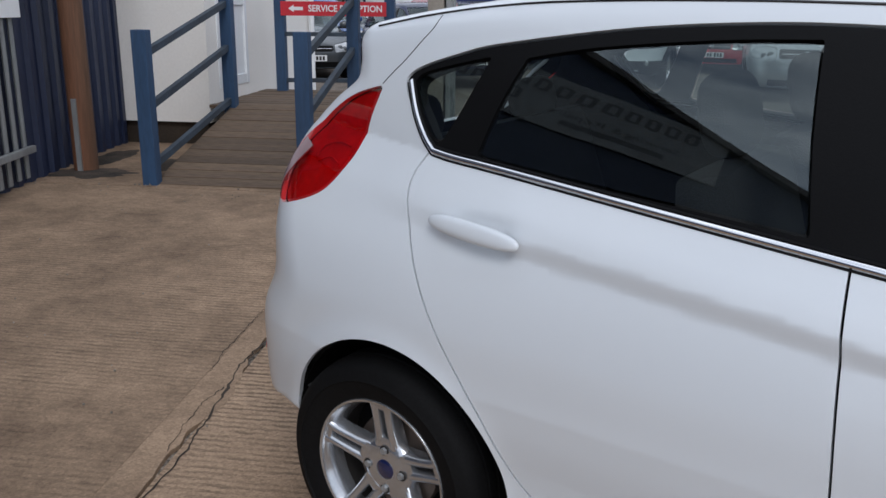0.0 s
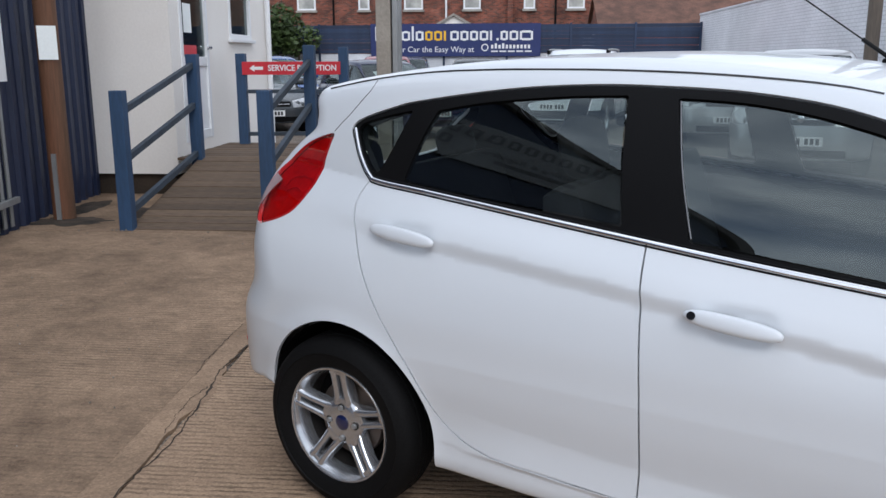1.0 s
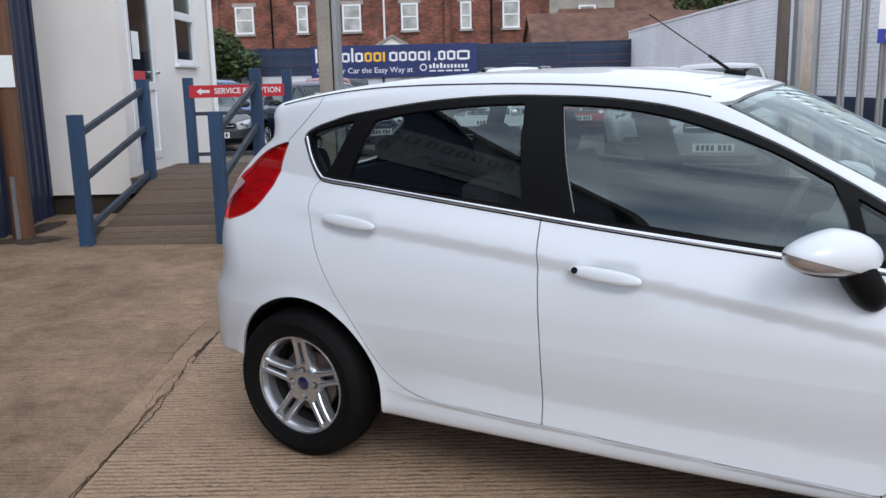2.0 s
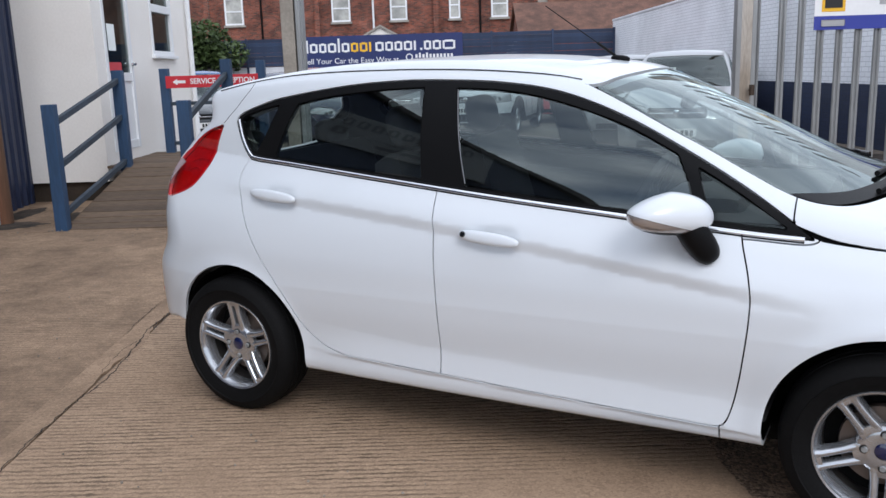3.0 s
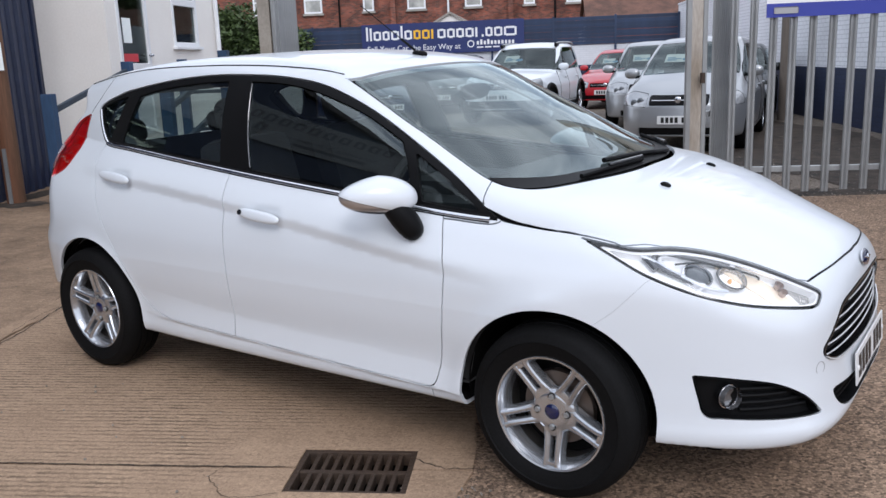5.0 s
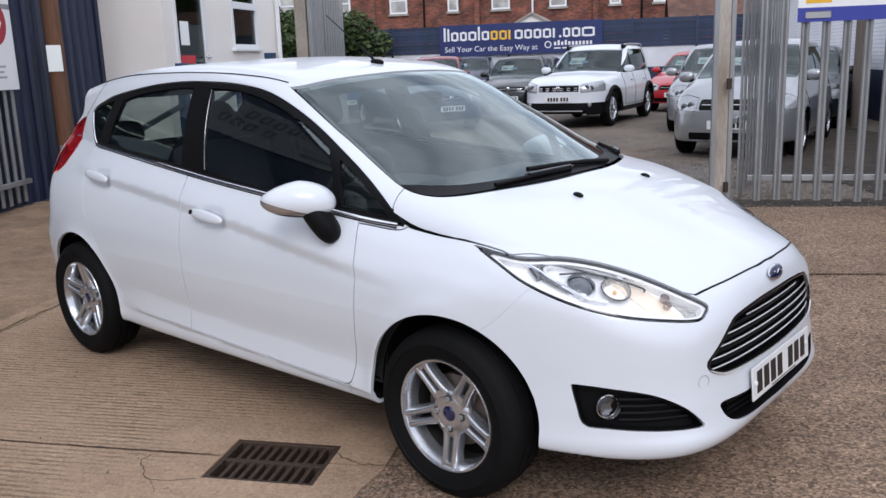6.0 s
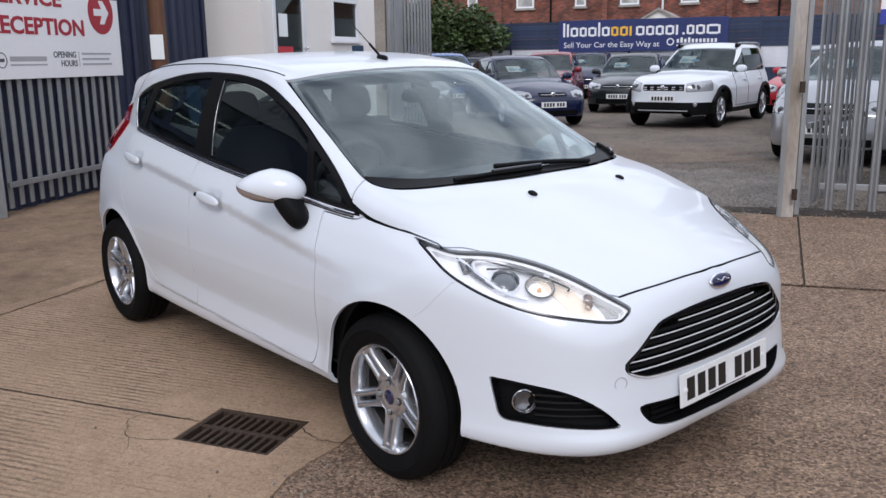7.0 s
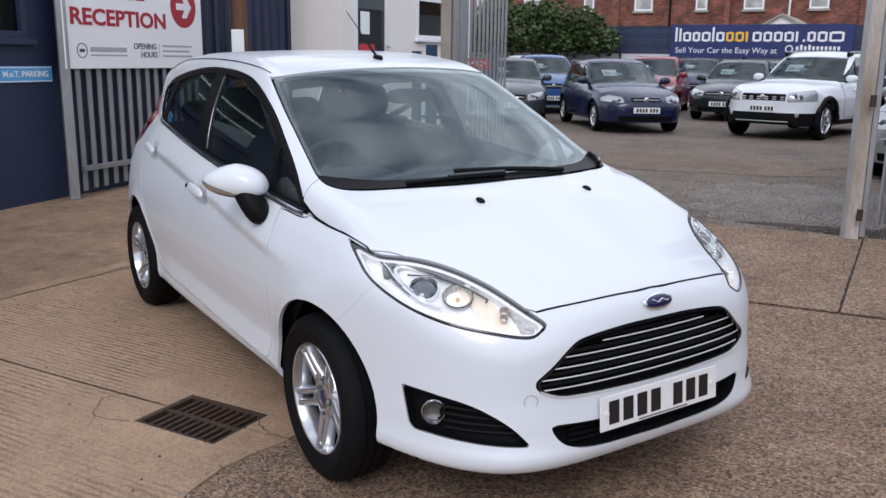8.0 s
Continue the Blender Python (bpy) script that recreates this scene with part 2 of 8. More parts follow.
def concrete(name, colour, stain, ribs, specks, rough=0.86, pebbles=0.0, seed=0.0, scale=1.0, smooth_at=None):
    """Yard concrete in the yard's own axes: tamped ribs, stains, sand and bits of aggregate."""
    m = bpy.data.materials.new(name)
    m.use_nodes = True
    n, l = m.node_tree.nodes, m.node_tree.links
    p = n["Principled BSDF"]
    p.inputs["Roughness"].default_value, p.inputs["Specular IOR Level"].default_value = rough, 0.3
    co, mp = n.new("ShaderNodeTexCoord"), n.new("ShaderNodeMapping")
    mp.inputs["Rotation"].default_value = (0, 0, radians(-28.5))
    mp.inputs["Location"].default_value = (seed, seed * 0.7, 0)
    l.new(co.outputs["Object"], mp.inputs["Vector"])

    def tex(kind, s, detail=5.0, rough_=0.6):
        t = n.new(kind)
        t.inputs["Scale"].default_value = s
        if kind == "ShaderNodeTexNoise":
            t.inputs["Detail"].default_value, t.inputs["Roughness"].default_value = detail, rough_
        l.new(mp.outputs["Vector"], t.inputs["Vector"])
        return t

    def ranged(src, a, b, lo=0.0, hi=1.0):
        r = n.new("ShaderNodeMapRange")
        for key, v in zip(("From Min", "From Max", "To Min", "To Max"), (a, b, lo, hi)):
            r.inputs[key].default_value = v
        l.new(src, r.inputs["Value"])
        return r.outputs["Result"]

    def maths(op, a, b):
        q = n.new("ShaderNodeMath")
        q.operation = op
        for i, v in enumerate((a, b)):
            if isinstance(v, float):
                q.inputs[i].default_value = v
            else:
                l.new(v, q.inputs[i])
        return q.outputs["Value"]

    def near_by(u, v):
        """How far a point lies from (u, v), made uneven."""
        gap_ = n.new("ShaderNodeVectorMath")
        gap_.operation = "DISTANCE"
        gap_.inputs[1].default_value = (u, v, 0)
        flat = n.new("ShaderNodeVectorMath")
        flat.operation = "MULTIPLY"
        flat.inputs[1].default_value = (1, 1, 0)
        l.new(mp.outputs["Vector"], flat.inputs[0])
        l.new(flat.outputs["Vector"], gap_.inputs[0])
        return maths("ADD", gap_.outputs["Value"], ranged(tex("ShaderNodeTexNoise", 3.0, 4).outputs["Fac"], 0.3, 0.7, -0.18, 0.18))
    big, mid, fine = tex("ShaderNodeTexNoise", 0.55 * scale, 6), tex("ShaderNodeTexNoise", 3.2 * scale, 6, 0.7), tex("ShaderNodeTexNoise", 120, 5, 0.8)
    mix = n.new("ShaderNodeMix")
    mix.data_type = "RGBA"
    mix.inputs["A"].default_value, mix.inputs["B"].default_value = (*stain, 1), (*colour, 1)
    blend = maths("ADD", maths("MULTIPLY", ranged(big.outputs["Fac"], 0.34, 0.64), 0.6), maths("MULTIPLY", ranged(mid.outputs["Fac"], 0.35, 0.62), 0.45))
    l.new(blend, mix.inputs["Factor"])
    tone = ranged(fine.outputs["Fac"], 0.28, 0.72, 1 - specks, 1 + specks)
    vor = tex("ShaderNodeTexVoronoi", 95)
    grit = n.new("ShaderNodeSeparateColor")
    l.new(vor.outputs["Color"], grit.inputs["Color"])
    tone = maths("MULTIPLY", tone, ranged(grit.outputs["Red"], 0.0, 1.0, 1 - 0.5 * specks - pebbles, 1 + 0.4 * specks + pebbles))
    tone = maths("MULTIPLY", tone, ranged(grit.outputs["Green"], 0.92, 0.96, 1.0, 1.0 + 0.10 + 0.7 * pebbles))
    tone = maths("MULTIPLY", tone, ranged(grit.outputs["Blue"], 0.90, 0.95, 1.0, 0.88 - 0.7 * pebbles))
    height = maths("MULTIPLY", fine.outputs["Fac"], 0.5)
    if pebbles:
        height = maths("ADD", height, maths("MULTIPLY", ranged(vor.outputs["Distance"], 0.0, 0.6, 1.0, 0.0), 0.9))
    if ribs:
        wave = n.new("ShaderNodeTexWave")
        wave.wave_type, wave.bands_direction = "BANDS", "Y"
        wave.inputs["Scale"].default_value, wave.inputs["Distortion"].default_value = 9.5, 3.4
        wave.inputs["Detail"].default_value, wave.inputs["Detail Scale"].default_value, wave.inputs["Detail Roughness"].default_value = 4.0, 2.2, 0.7
        l.new(mp.outputs["Vector"], wave.inputs["Vector"])
        worn = tex("ShaderNodeTexNoise", 0.8, 6, 0.7)
        dash = tex("ShaderNodeTexNoise", 1.0, 5, 0.7)
        long = n.new("ShaderNodeVectorMath")
        long.operation = "MULTIPLY"
        long.inputs[1].default_value = (7.0, 24.0, 1.0)
        l.new(mp.outputs["Vector"], long.inputs[0])
        l.new(long.outputs["Vector"], dash.inputs["Vector"])
        mask = maths("MULTIPLY", maths("MULTIPLY", ranged(worn.outputs["Fac"], 0.32, 0.54), ranged(dash.outputs["Fac"], 0.38, 0.60, 0.06, 1.0)), ribs)
        if smooth_at:
            mask = maths("MULTIPLY", mask, ranged(near_by(*smooth_at), 0.38, 0.75))
        groove = maths("MULTIPLY", ranged(wave.outputs["Fac"], 0.25, 0.55, 1.0, 0.0), mask)
        tone = maths("MULTIPLY", tone, maths("SUBTRACT", 1.0, maths("MULTIPLY", groove, 0.62)))
        height = maths("SUBTRACT", height, maths("MULTIPLY", groove, 1.6))
    sc = n.new("ShaderNodeVectorMath")
    sc.operation = "SCALE"
    l.new(mix.outputs["Result"], sc.inputs[0])
    l.new(tone, sc.inputs["Scale"])
    l.new(sc.outputs["Vector"], p.inputs["Base Color"])
    b = n.new("ShaderNodeBump")
    b.inputs["Strength"].default_value, b.inputs["Distance"].default_value = 0.7, 0.006
    l.new(height, b.inputs["Height"])
    l.new(b.outputs["Normal"], p.inputs["Normal"])
    return m


def bricks(name, colour, other, mortar, rough=0.8, stain=0.25, turn=(90, 0, 0), bump=0.6):
    """Stretcher bricks 215 x 65 mm with mortar, stained here and there; x runs along the wall, z up."""
    m = bpy.data.materials.new(name)
    m.use_nodes = True
    n, l = m.node_tree.nodes, m.node_tree.links
    p = n["Principled BSDF"]
    p.inputs["Roughness"].default_value = rough
    co, mp, br = n.new("ShaderNodeTexCoord"), n.new("ShaderNodeMapping"), n.new("ShaderNodeTexBrick")
    mp.inputs["Rotation"].default_value = [radians(a) for a in turn]
    l.new(co.outputs["Object"], mp.inputs["Vector"])
    l.new(mp.outputs["Vector"], br.inputs["Vector"])
    br.inputs["Scale"].default_value = 1.0
    br.inputs["Brick Width"].default_value, br.inputs["Row Height"].default_value, br.inputs["Mortar Size"].default_value = 0.225, 0.075, 0.006
    br.inputs["Color1"].default_value, br.inputs["Color2"].default_value, br.inputs["Mortar"].default_value = (*colour, 1), (*other, 1), (*mortar, 1)
    no = n.new("ShaderNodeTexNoise")
    no.inputs["Scale"].default_value, no.inputs["Detail"].default_value = 1.1, 7
    l.new(co.outputs["Object"], no.inputs["Vector"])
    r = n.new("ShaderNodeMapRange")
    for key, v in zip(("From Min", "From Max", "To Min", "To Max"), (0.3, 0.7, 1 - stain, 1 + stain * 0.6)):
        r.inputs[key].default_value = v
    l.new(no.outputs["Fac"], r.inputs["Value"])
    sc = n.new("ShaderNodeVectorMath")
    sc.operation = "SCALE"
    l.new(br.outputs["Color"], sc.inputs[0])
    l.new(r.outputs["Result"], sc.inputs["Scale"])
    l.new(sc.outputs["Vector"], p.inputs["Base Color"])
    b = n.new("ShaderNodeBump")
    b.inputs["Strength"].default_value, b.inputs["Distance"].default_value, b.invert = bump, 0.008, True
    l.new(br.outputs["Fac"], b.inputs["Height"])
    l.new(b.outputs["Normal"], p.inputs["Normal"])
    return m


M_CONCRETE = concrete("ribbed yard concrete", (0.435, 0.304, 0.200), (0.265, 0.179, 0.116), 1.0, 0.30, smooth_at=(1.1, -1.78))
M_SMOOTHCON = concrete("worn smooth concrete", (0.345, 0.238, 0.155), (0.135, 0.089, 0.057), 0.6, 0.30, seed=3.0, scale=1.7)
M_ROUGHCON = concrete("exposed aggregate concrete", (0.285, 0.198, 0.134), (0.165, 0.110, 0.074), 0.0, 0.50, pebbles=0.36, seed=7.0, scale=2.6)
M_PATCH = concrete("patched joint concrete", (0.350, 0.242, 0.158), (0.185, 0.124, 0.080), 0.0, 0.28, seed=11.0, scale=2.0)
M_BROWNDIRT = concrete("trodden brown dirt", (0.200, 0.150, 0.108), (0.115, 0.090, 0.070), 0.0, 0.44, pebbles=0.34, seed=9.0, scale=1.6)
M_CHIPPINGS = concrete("loose grey chippings", (0.235, 0.205, 0.175), (0.125, 0.110, 0.096), 0.0, 0.55, pebbles=0.50, seed=13.0, scale=2.2)
M_TARMAC = concrete("worn grey tarmac", (0.205, 0.166, 0.130), (0.098, 0.083, 0.070), 0.0, 0.46, pebbles=0.40, seed=5.0, scale=1.1)
M_BRICKWHITE = bricks("white painted brick", (0.82, 0.83, 0.86), (0.78, 0.79, 0.82), (0.55, 0.56, 0.59), 0.7, 0.10, (-90, -90, 0), 0.8)
M_BRICKNAVY = bricks("navy painted brick", (0.014, 0.024, 0.062), (0.018, 0.028, 0.070), (0.010, 0.017, 0.042), 0.6, 0.3, (-90, -90, 0))
M_LOWWHITE = bricks("white painted low wall", (0.70, 0.71, 0.74), (0.67, 0.68, 0.71), (0.60, 0.61, 0.64), 0.7, 0.15, (90, 0, 0))
M_LOWNAVY = bricks("navy painted low wall", (0.014, 0.024, 0.062), (0.018, 0.028, 0.070), (0.010, 0.017, 0.042), 0.6, 0.3, (90, 0, 0))
M_BRICKRED = bricks("old red brick", (0.285, 0.080, 0.045), (0.095, 0.038, 0.028), (0.20, 0.155, 0.125), 0.88, 0.55)
M_GLOW = bpy.data.materials.new("fluorescent tube")
M_GLOW.use_nodes = True
M_GLOW.node_tree.nodes["Principled BSDF"].inputs["Emission Color"].default_value = (1.0, 0.93, 0.72, 1)
M_GLOW.node_tree.nodes["Principled BSDF"].inputs["Emission Strength"].default_value = 4.5
M_REDDARK = plain("dark red moulding", (0.05, 0.002, 0.004), 0.25, coat=0.6)
M_CLEARGREY = plain("clear grey lens", (0.34, 0.24, 0.25), 0.15, 0.1, coat=0.3)

# ---- tools for building ----
YARD = pose(0, 0, 0, 0, 0, 28.5)


def ground_z(x, y):
    """The yard falls gently to the drain and lies flat beyond the gate."""
    d = np.hypot(np.asarray(x, float) - 1.6, np.asarray(y, float) + 1.0)
    s = np.clip((d - 1.8) / 5.0, 0, 1)
    return 0.095 * s * s * (3 - 2 * s)


def part(name, bm, mat, parent=None, label="", smooth=False):
    """Links a bmesh as one mesh object, under a thing or a part."""
    me = bpy.data.meshes.new(name)
    bm.to_mesh(me)
    bm.free()
    me.materials.append(mat)
    if smooth:
        me.shade_smooth()
        me.set_sharp_from_angle(angle=radians(35))
    ob = new(name, me)
    ob.parent = parent
    if label:
        tagged(ob, label)
    return ob


def thing(name, label, category, m=None, group="", kind=""):
    ob = new(name)
    ob.empty_display_size = 0.2
    if m is not None:
        ob.matrix_world = m
    return tagged(ob, label, category, group, kind)


def box(bm, lo, hi, m=None, bevel=0.0):
    """Adds a box between two corners, its edges rounded by bevel."""
    made = bmesh.ops.create_cube(bm, size=1)["verts"]
    size, mid = [b - a for a, b in zip(lo, hi)], [(a + b) / 2 for a, b in zip(lo, hi)]
    for v in made:
        v.co = Vector([c * s + o for c, s, o in zip(v.co, size, mid)])
    if bevel:
        edges = list({e for v in made for e in v.link_edges})
        got = bmesh.ops.bevel(bm, geom=edges, offset=bevel, segments=2, affect="EDGES", profile=0.6)
        made = list({v for f in got["faces"] for v in f.verts} | {v for v in made if v.is_valid})
    if m is not None:
        for v in made:
            v.co = m @ v.co
    return bm


def boxes(*items, bevel=0.0, m=None):
    bm = bmesh.new()
    for lo, hi in items:
        box(bm, lo, hi, m, bevel)
    return bm


def rod(bm, a, b, r0, r1=None, sides=12):
    a, b = Vector(a), Vector(b)
    turn = (b - a).to_track_quat("Z", "Y").to_matrix().to_4x4()
    bmesh.ops.create_cone(bm, cap_ends=True, segments=sides, radius1=r0, radius2=r0 if r1 is None else r1, depth=(b - a).length,
                          matrix=Matrix.Translation((a + b) / 2) @ turn)
    return bm


def lathe(bm, profile, sides=48, axis="y", closed=False):
    """Turns (radius, along) pairs round an axis."""
    rings = []
    for k in range(sides):
        a = 2 * math.pi * k / sides
        c, s = math.cos(a), math.sin(a)
        rings.append([bm.verts.new((r * c, t, r * s) if axis == "y" else (r * c, r * s, t)) for r, t in profile])
    n = len(profile)
    for k in range(sides):
        p, q = rings[k], rings[(k + 1) % sides]
        for i in range(n if closed else n - 1):
            j = (i + 1) % n
            bm.faces.new((p[i], p[j], q[j], q[i]))
    bmesh.ops.recalc_face_normals(bm, faces=bm.faces)
    return bm


def blob(bm, m, power=(2, 2, 2), u=24, v=14):
    """A rounded lump: a ball of half size 1, squared off by power, put through m."""
    def sp(c, p):
        return math.copysign(abs(c) ** (2 / p), c)
    rows = []
    for i in range(1, v):
        t = math.pi * i / v
        rows.append([bm.verts.new(m @ Vector((sp(math.cos(2 * math.pi * k / u), power[0]) * sp(math.sin(t), power[2]),
                                              sp(math.sin(2 * math.pi * k / u), power[1]) * sp(math.sin(t), power[2]),
                                              sp(math.cos(t), power[2])))) for k in range(u)])
    top, bot = bm.verts.new(m @ Vector((0, 0, 1))), bm.verts.new(m @ Vector((0, 0, -1)))
    for a, b in zip(rows, rows[1:]):
        for k in range(u):
            bm.faces.new((a[k], b[k], b[(k + 1) % u], a[(k + 1) % u]))
    for k in range(u):
        bm.faces.new((top, rows[0][k], rows[0][(k + 1) % u]))
        bm.faces.new((bot, rows[-1][(k + 1) % u], rows[-1][k]))
    bmesh.ops.recalc_face_normals(bm, faces=bm.faces)
    return bm


def prism(bm, outline, depth, m):
    """An outline in the plane x, y pushed out by depth along z, put through m."""
    lo = [bm.verts.new(m @ Vector((x, y, 0))) for x, y in outline]
    hi = [bm.verts.new(m @ Vector((x, y, depth))) for x, y in outline]
    bm.faces.new(lo[::-1])
    bm.faces.new(hi)
    k = len(lo)
    for i in range(k):
        bm.faces.new((lo[i], lo[(i + 1) % k], hi[(i + 1) % k], hi[i]))
    bmesh.ops.recalc_face_normals(bm, faces=bm.faces)
    return bm


def writing(name, words, size, mat, parent, m, width=None, bold=0.0):
    """Raised lettering in the built-in font as a mesh part; m places its middle, x along the line, y up."""
    cu = bpy.data.curves.new(name, "FONT")
    cu.body, cu.size, cu.extrude, cu.offset = words, size, 0.002, bold
    cu.align_x, cu.align_y, cu.resolution_u = "CENTER", "CENTER", 3
    tmp = new(name, cu)
    me = bpy.data.meshes.new_from_object(tmp.evaluated_get(bpy.context.evaluated_depsgraph_get()))
    bpy.data.objects.remove(tmp)
    xs = [v.co.x for v in me.vertices]
    if width and xs:
        f = width / (max(xs) - min(xs))
        for v in me.vertices:
            v.co.x *= f
    me.transform(m)
    me.materials.clear()
    me.materials.append(mat)
    ob = new(name, me)
    ob.parent = parent
    return ob


def outline(points, sub=6, closed=True):
    """A smooth line through the points; a point given twice is a corner."""
    p = [np.array(q, float) for q in points]
    n, out = len(p), []
    for i in range(n if closed else n - 1):
        a, b, c, d = ((p[(i - 1) % n], p[i], p[(i + 1) % n], p[(i + 2) % n]) if closed
                      else (p[max(i - 1, 0)], p[i], p[i + 1], p[min(i + 2, n - 1)]))
        if np.allclose(b, c):
            continue
        for k in range(sub):
            t = k / sub
            out.append(0.5 * (2 * b + (c - a) * t + (2 * a - 5 * b + 4 * c - d) * t**2 + (3 * b - 3 * c + d - a) * t**3))
    if not closed:
        out.append(p[-1])
    return np.array(out)


def inside(poly, q, reach=0.12):
    """Signed distance of the points q to a closed line: below zero inside, no more than reach outside."""
    lo, hi = poly.min(0) - reach, poly.max(0) + reach
    near = ((q > lo) & (q < hi)).all(1)
    d = np.full(len(q), reach)
    p = q[near]
    best, odd = np.full(len(p), 1e9), np.zeros(len(p), bool)
    for a, b in zip(poly, np.roll(poly, -1, 0)):
        ab = b - a
        t = np.clip(((p - a) @ ab) / max(ab @ ab, 1e-12), 0, 1)
        best = np.minimum(best, np.hypot(*(p - a - t[:, None] * ab).T))
        if abs(ab[1]) > 1e-12:
            cross = (a[1] > p[:, 1]) != (b[1] > p[:, 1])
            odd ^= cross & (p[:, 0] < a[0] + ab[0] * (p[:, 1] - a[1]) / ab[1])
    d[near] = np.where(odd, -best, best)
    return d


def clip(skin, d):
    """Keeps the part of a skin (points, normals, corners) where d is below zero."""
    p, n, t = skin
    neg = d[t] < 0
    count = neg.sum(1)
    keep = [t[count == 3]]
    pts, nrm, base = [p], [n], len(p)

    def cut(i, j):
        nonlocal base
        s = (d[i] / (d[i] - d[j]))[:, None]
        pts.append(p[i] + s * (p[j] - p[i]))
        nrm.append(n[i] + s * (n[j] - n[i]))
        ids = np.arange(base, base + len(i))
        base += len(i)
        return ids
    for k in range(3):
        one = t[(count == 1) & neg[:, k]]
        if len(one):
            a, b, c = one[:, k], one[:, (k + 1) % 3], one[:, (k + 2) % 3]
            keep.append(np.stack([a, cut(a, b), cut(a, c)], 1))
        two = t[(count == 2) & ~neg[:, k]]
        if len(two):
            a, b, c = two[:, k], two[:, (k + 1) % 3], two[:, (k + 2) % 3]
            x, y = cut(b, a), cut(c, a)
            keep += [np.stack([b, c, y], 1), np.stack([b, y, x], 1)]
    p, n, t = np.concatenate(pts), np.concatenate(nrm), np.concatenate(keep)
    used, inv = np.unique(t, return_inverse=True)
    p, n, t = p[used], n[used], inv.reshape(-1, 3)
    _, first, inv = np.unique(np.round(p, 5), axis=0, return_index=True, return_inverse=True)
    t = inv.reshape(-1)[t]
    t = t[(t[:, 0] != t[:, 1]) & (t[:, 1] != t[:, 2]) & (t[:, 0] != t[:, 2])]
    return p[first], n[first], t


def skin_part(name, skin, mat, parent, sink=0.0, lip=0.014, label=""):
    """A skin as a mesh part, sunk along its normals, with a lip folded inward round its edges."""
    p, n, t = skin
    n = n / np.maximum(np.linalg.norm(n, axis=1, keepdims=True), 1e-9)
    p = p - n * sink
    vs, ns, ts = [p], [n], [t]
    if lip and len(t):
        e = np.concatenate([t[:, [0, 1]], t[:, [1, 2]], t[:, [2, 0]]])
        key = np.sort(e, 1)
        _, first, count = np.unique(key, axis=0, return_index=True, return_counts=True)
        e = e[first[count == 1]]
        a, b = e[:, 0], e[:, 1]
        along = p[b] - p[a]
        face = np.cross(along, n[a])
        face /= np.maximum(np.linalg.norm(face, axis=1, keepdims=True), 1e-9)
        k, m = len(p), len(e)
        vs += [p[a], p[b], p[b] - n[b] * lip, p[a] - n[a] * lip]
        ns += [face] * 4
        i = np.arange(m)
        ts += [np.stack([k + m + i, k + i, k + 3 * m + i], 1), np.stack([k + m + i, k + 3 * m + i, k + 2 * m + i], 1)]
    vs, ns, ts = np.concatenate(vs), np.concatenate(ns), np.concatenate(ts)
    me = bpy.data.meshes.new(name)
    me.from_pydata(vs.tolist(), [], ts.tolist())
    me.shade_smooth()
    me.normals_split_custom_set_from_vertices(ns.tolist())
    me.materials.append(mat)
    ob = new(name, me)
    ob.parent = parent
    if label:
        tagged(ob, label)
    return ob


def tube(name, points, r, mat, parent, flat=1.0, sides=8, label=""):
    """A round bar along a line of points."""
    pts = [Vector(p) for p in points]
    bm, rings = bmesh.new(), []
    for i, p in enumerate(pts):
        way = (pts[min(i + 1, len(pts) - 1)] - pts[max(i - 1, 0)]).normalized()
        up = Vector((0, 0, 1)) if abs(way.z) < 0.95 else Vector((0, 1, 0))
        s = way.cross(up).normalized()
        u = s.cross(way)
        rings.append([bm.verts.new(p + r * (math.cos(a) * s * flat + math.sin(a) * u)) for a in np.arange(sides) * 2 * math.pi / sides])
    for a, b in zip(rings, rings[1:]):
        for k in range(sides):
            bm.faces.new((a[k], a[(k + 1) % sides], b[(k + 1) % sides], b[k]))
    bm.faces.new(rings[0][::-1])
    bm.faces.new(rings[-1])
    bmesh.ops.recalc_face_normals(bm, faces=bm.faces)
    return part(name, bm, mat, parent, label, smooth=True)
# ---- the white hatchback's body as a smooth solid: side, top, nose and tail surfaces blended ----
class spl:
    """A smooth curve through (a, b) pairs, flat beyond its ends."""
    def __init__(self, pairs):
        self.xs = np.array([p[0] for p in pairs], float)
        self.ys = np.array([p[1] for p in pairs], float)
        self.d = np.gradient(self.ys, self.xs)

    def __call__(self, q):
        xs, ys, d = self.xs, self.ys, self.d
        q = np.clip(q, xs[0], xs[-1])
        i = np.clip(np.searchsorted(xs, q) - 1, 0, len(xs) - 2)
        h = xs[i + 1] - xs[i]
        s = (q - xs[i]) / h
        return ((2 * s**3 - 3 * s**2 + 1) * ys[i] + (s**3 - 2 * s**2 + s) * h * d[i]
                + (3 * s**2 - 2 * s**3) * ys[i + 1] + (s**3 - s**2) * h * d[i + 1])


def smax(a, b, k):
    h = np.maximum(k - np.abs(a - b), 0) / k
    return np.maximum(a, b) + h * h * k * 0.25


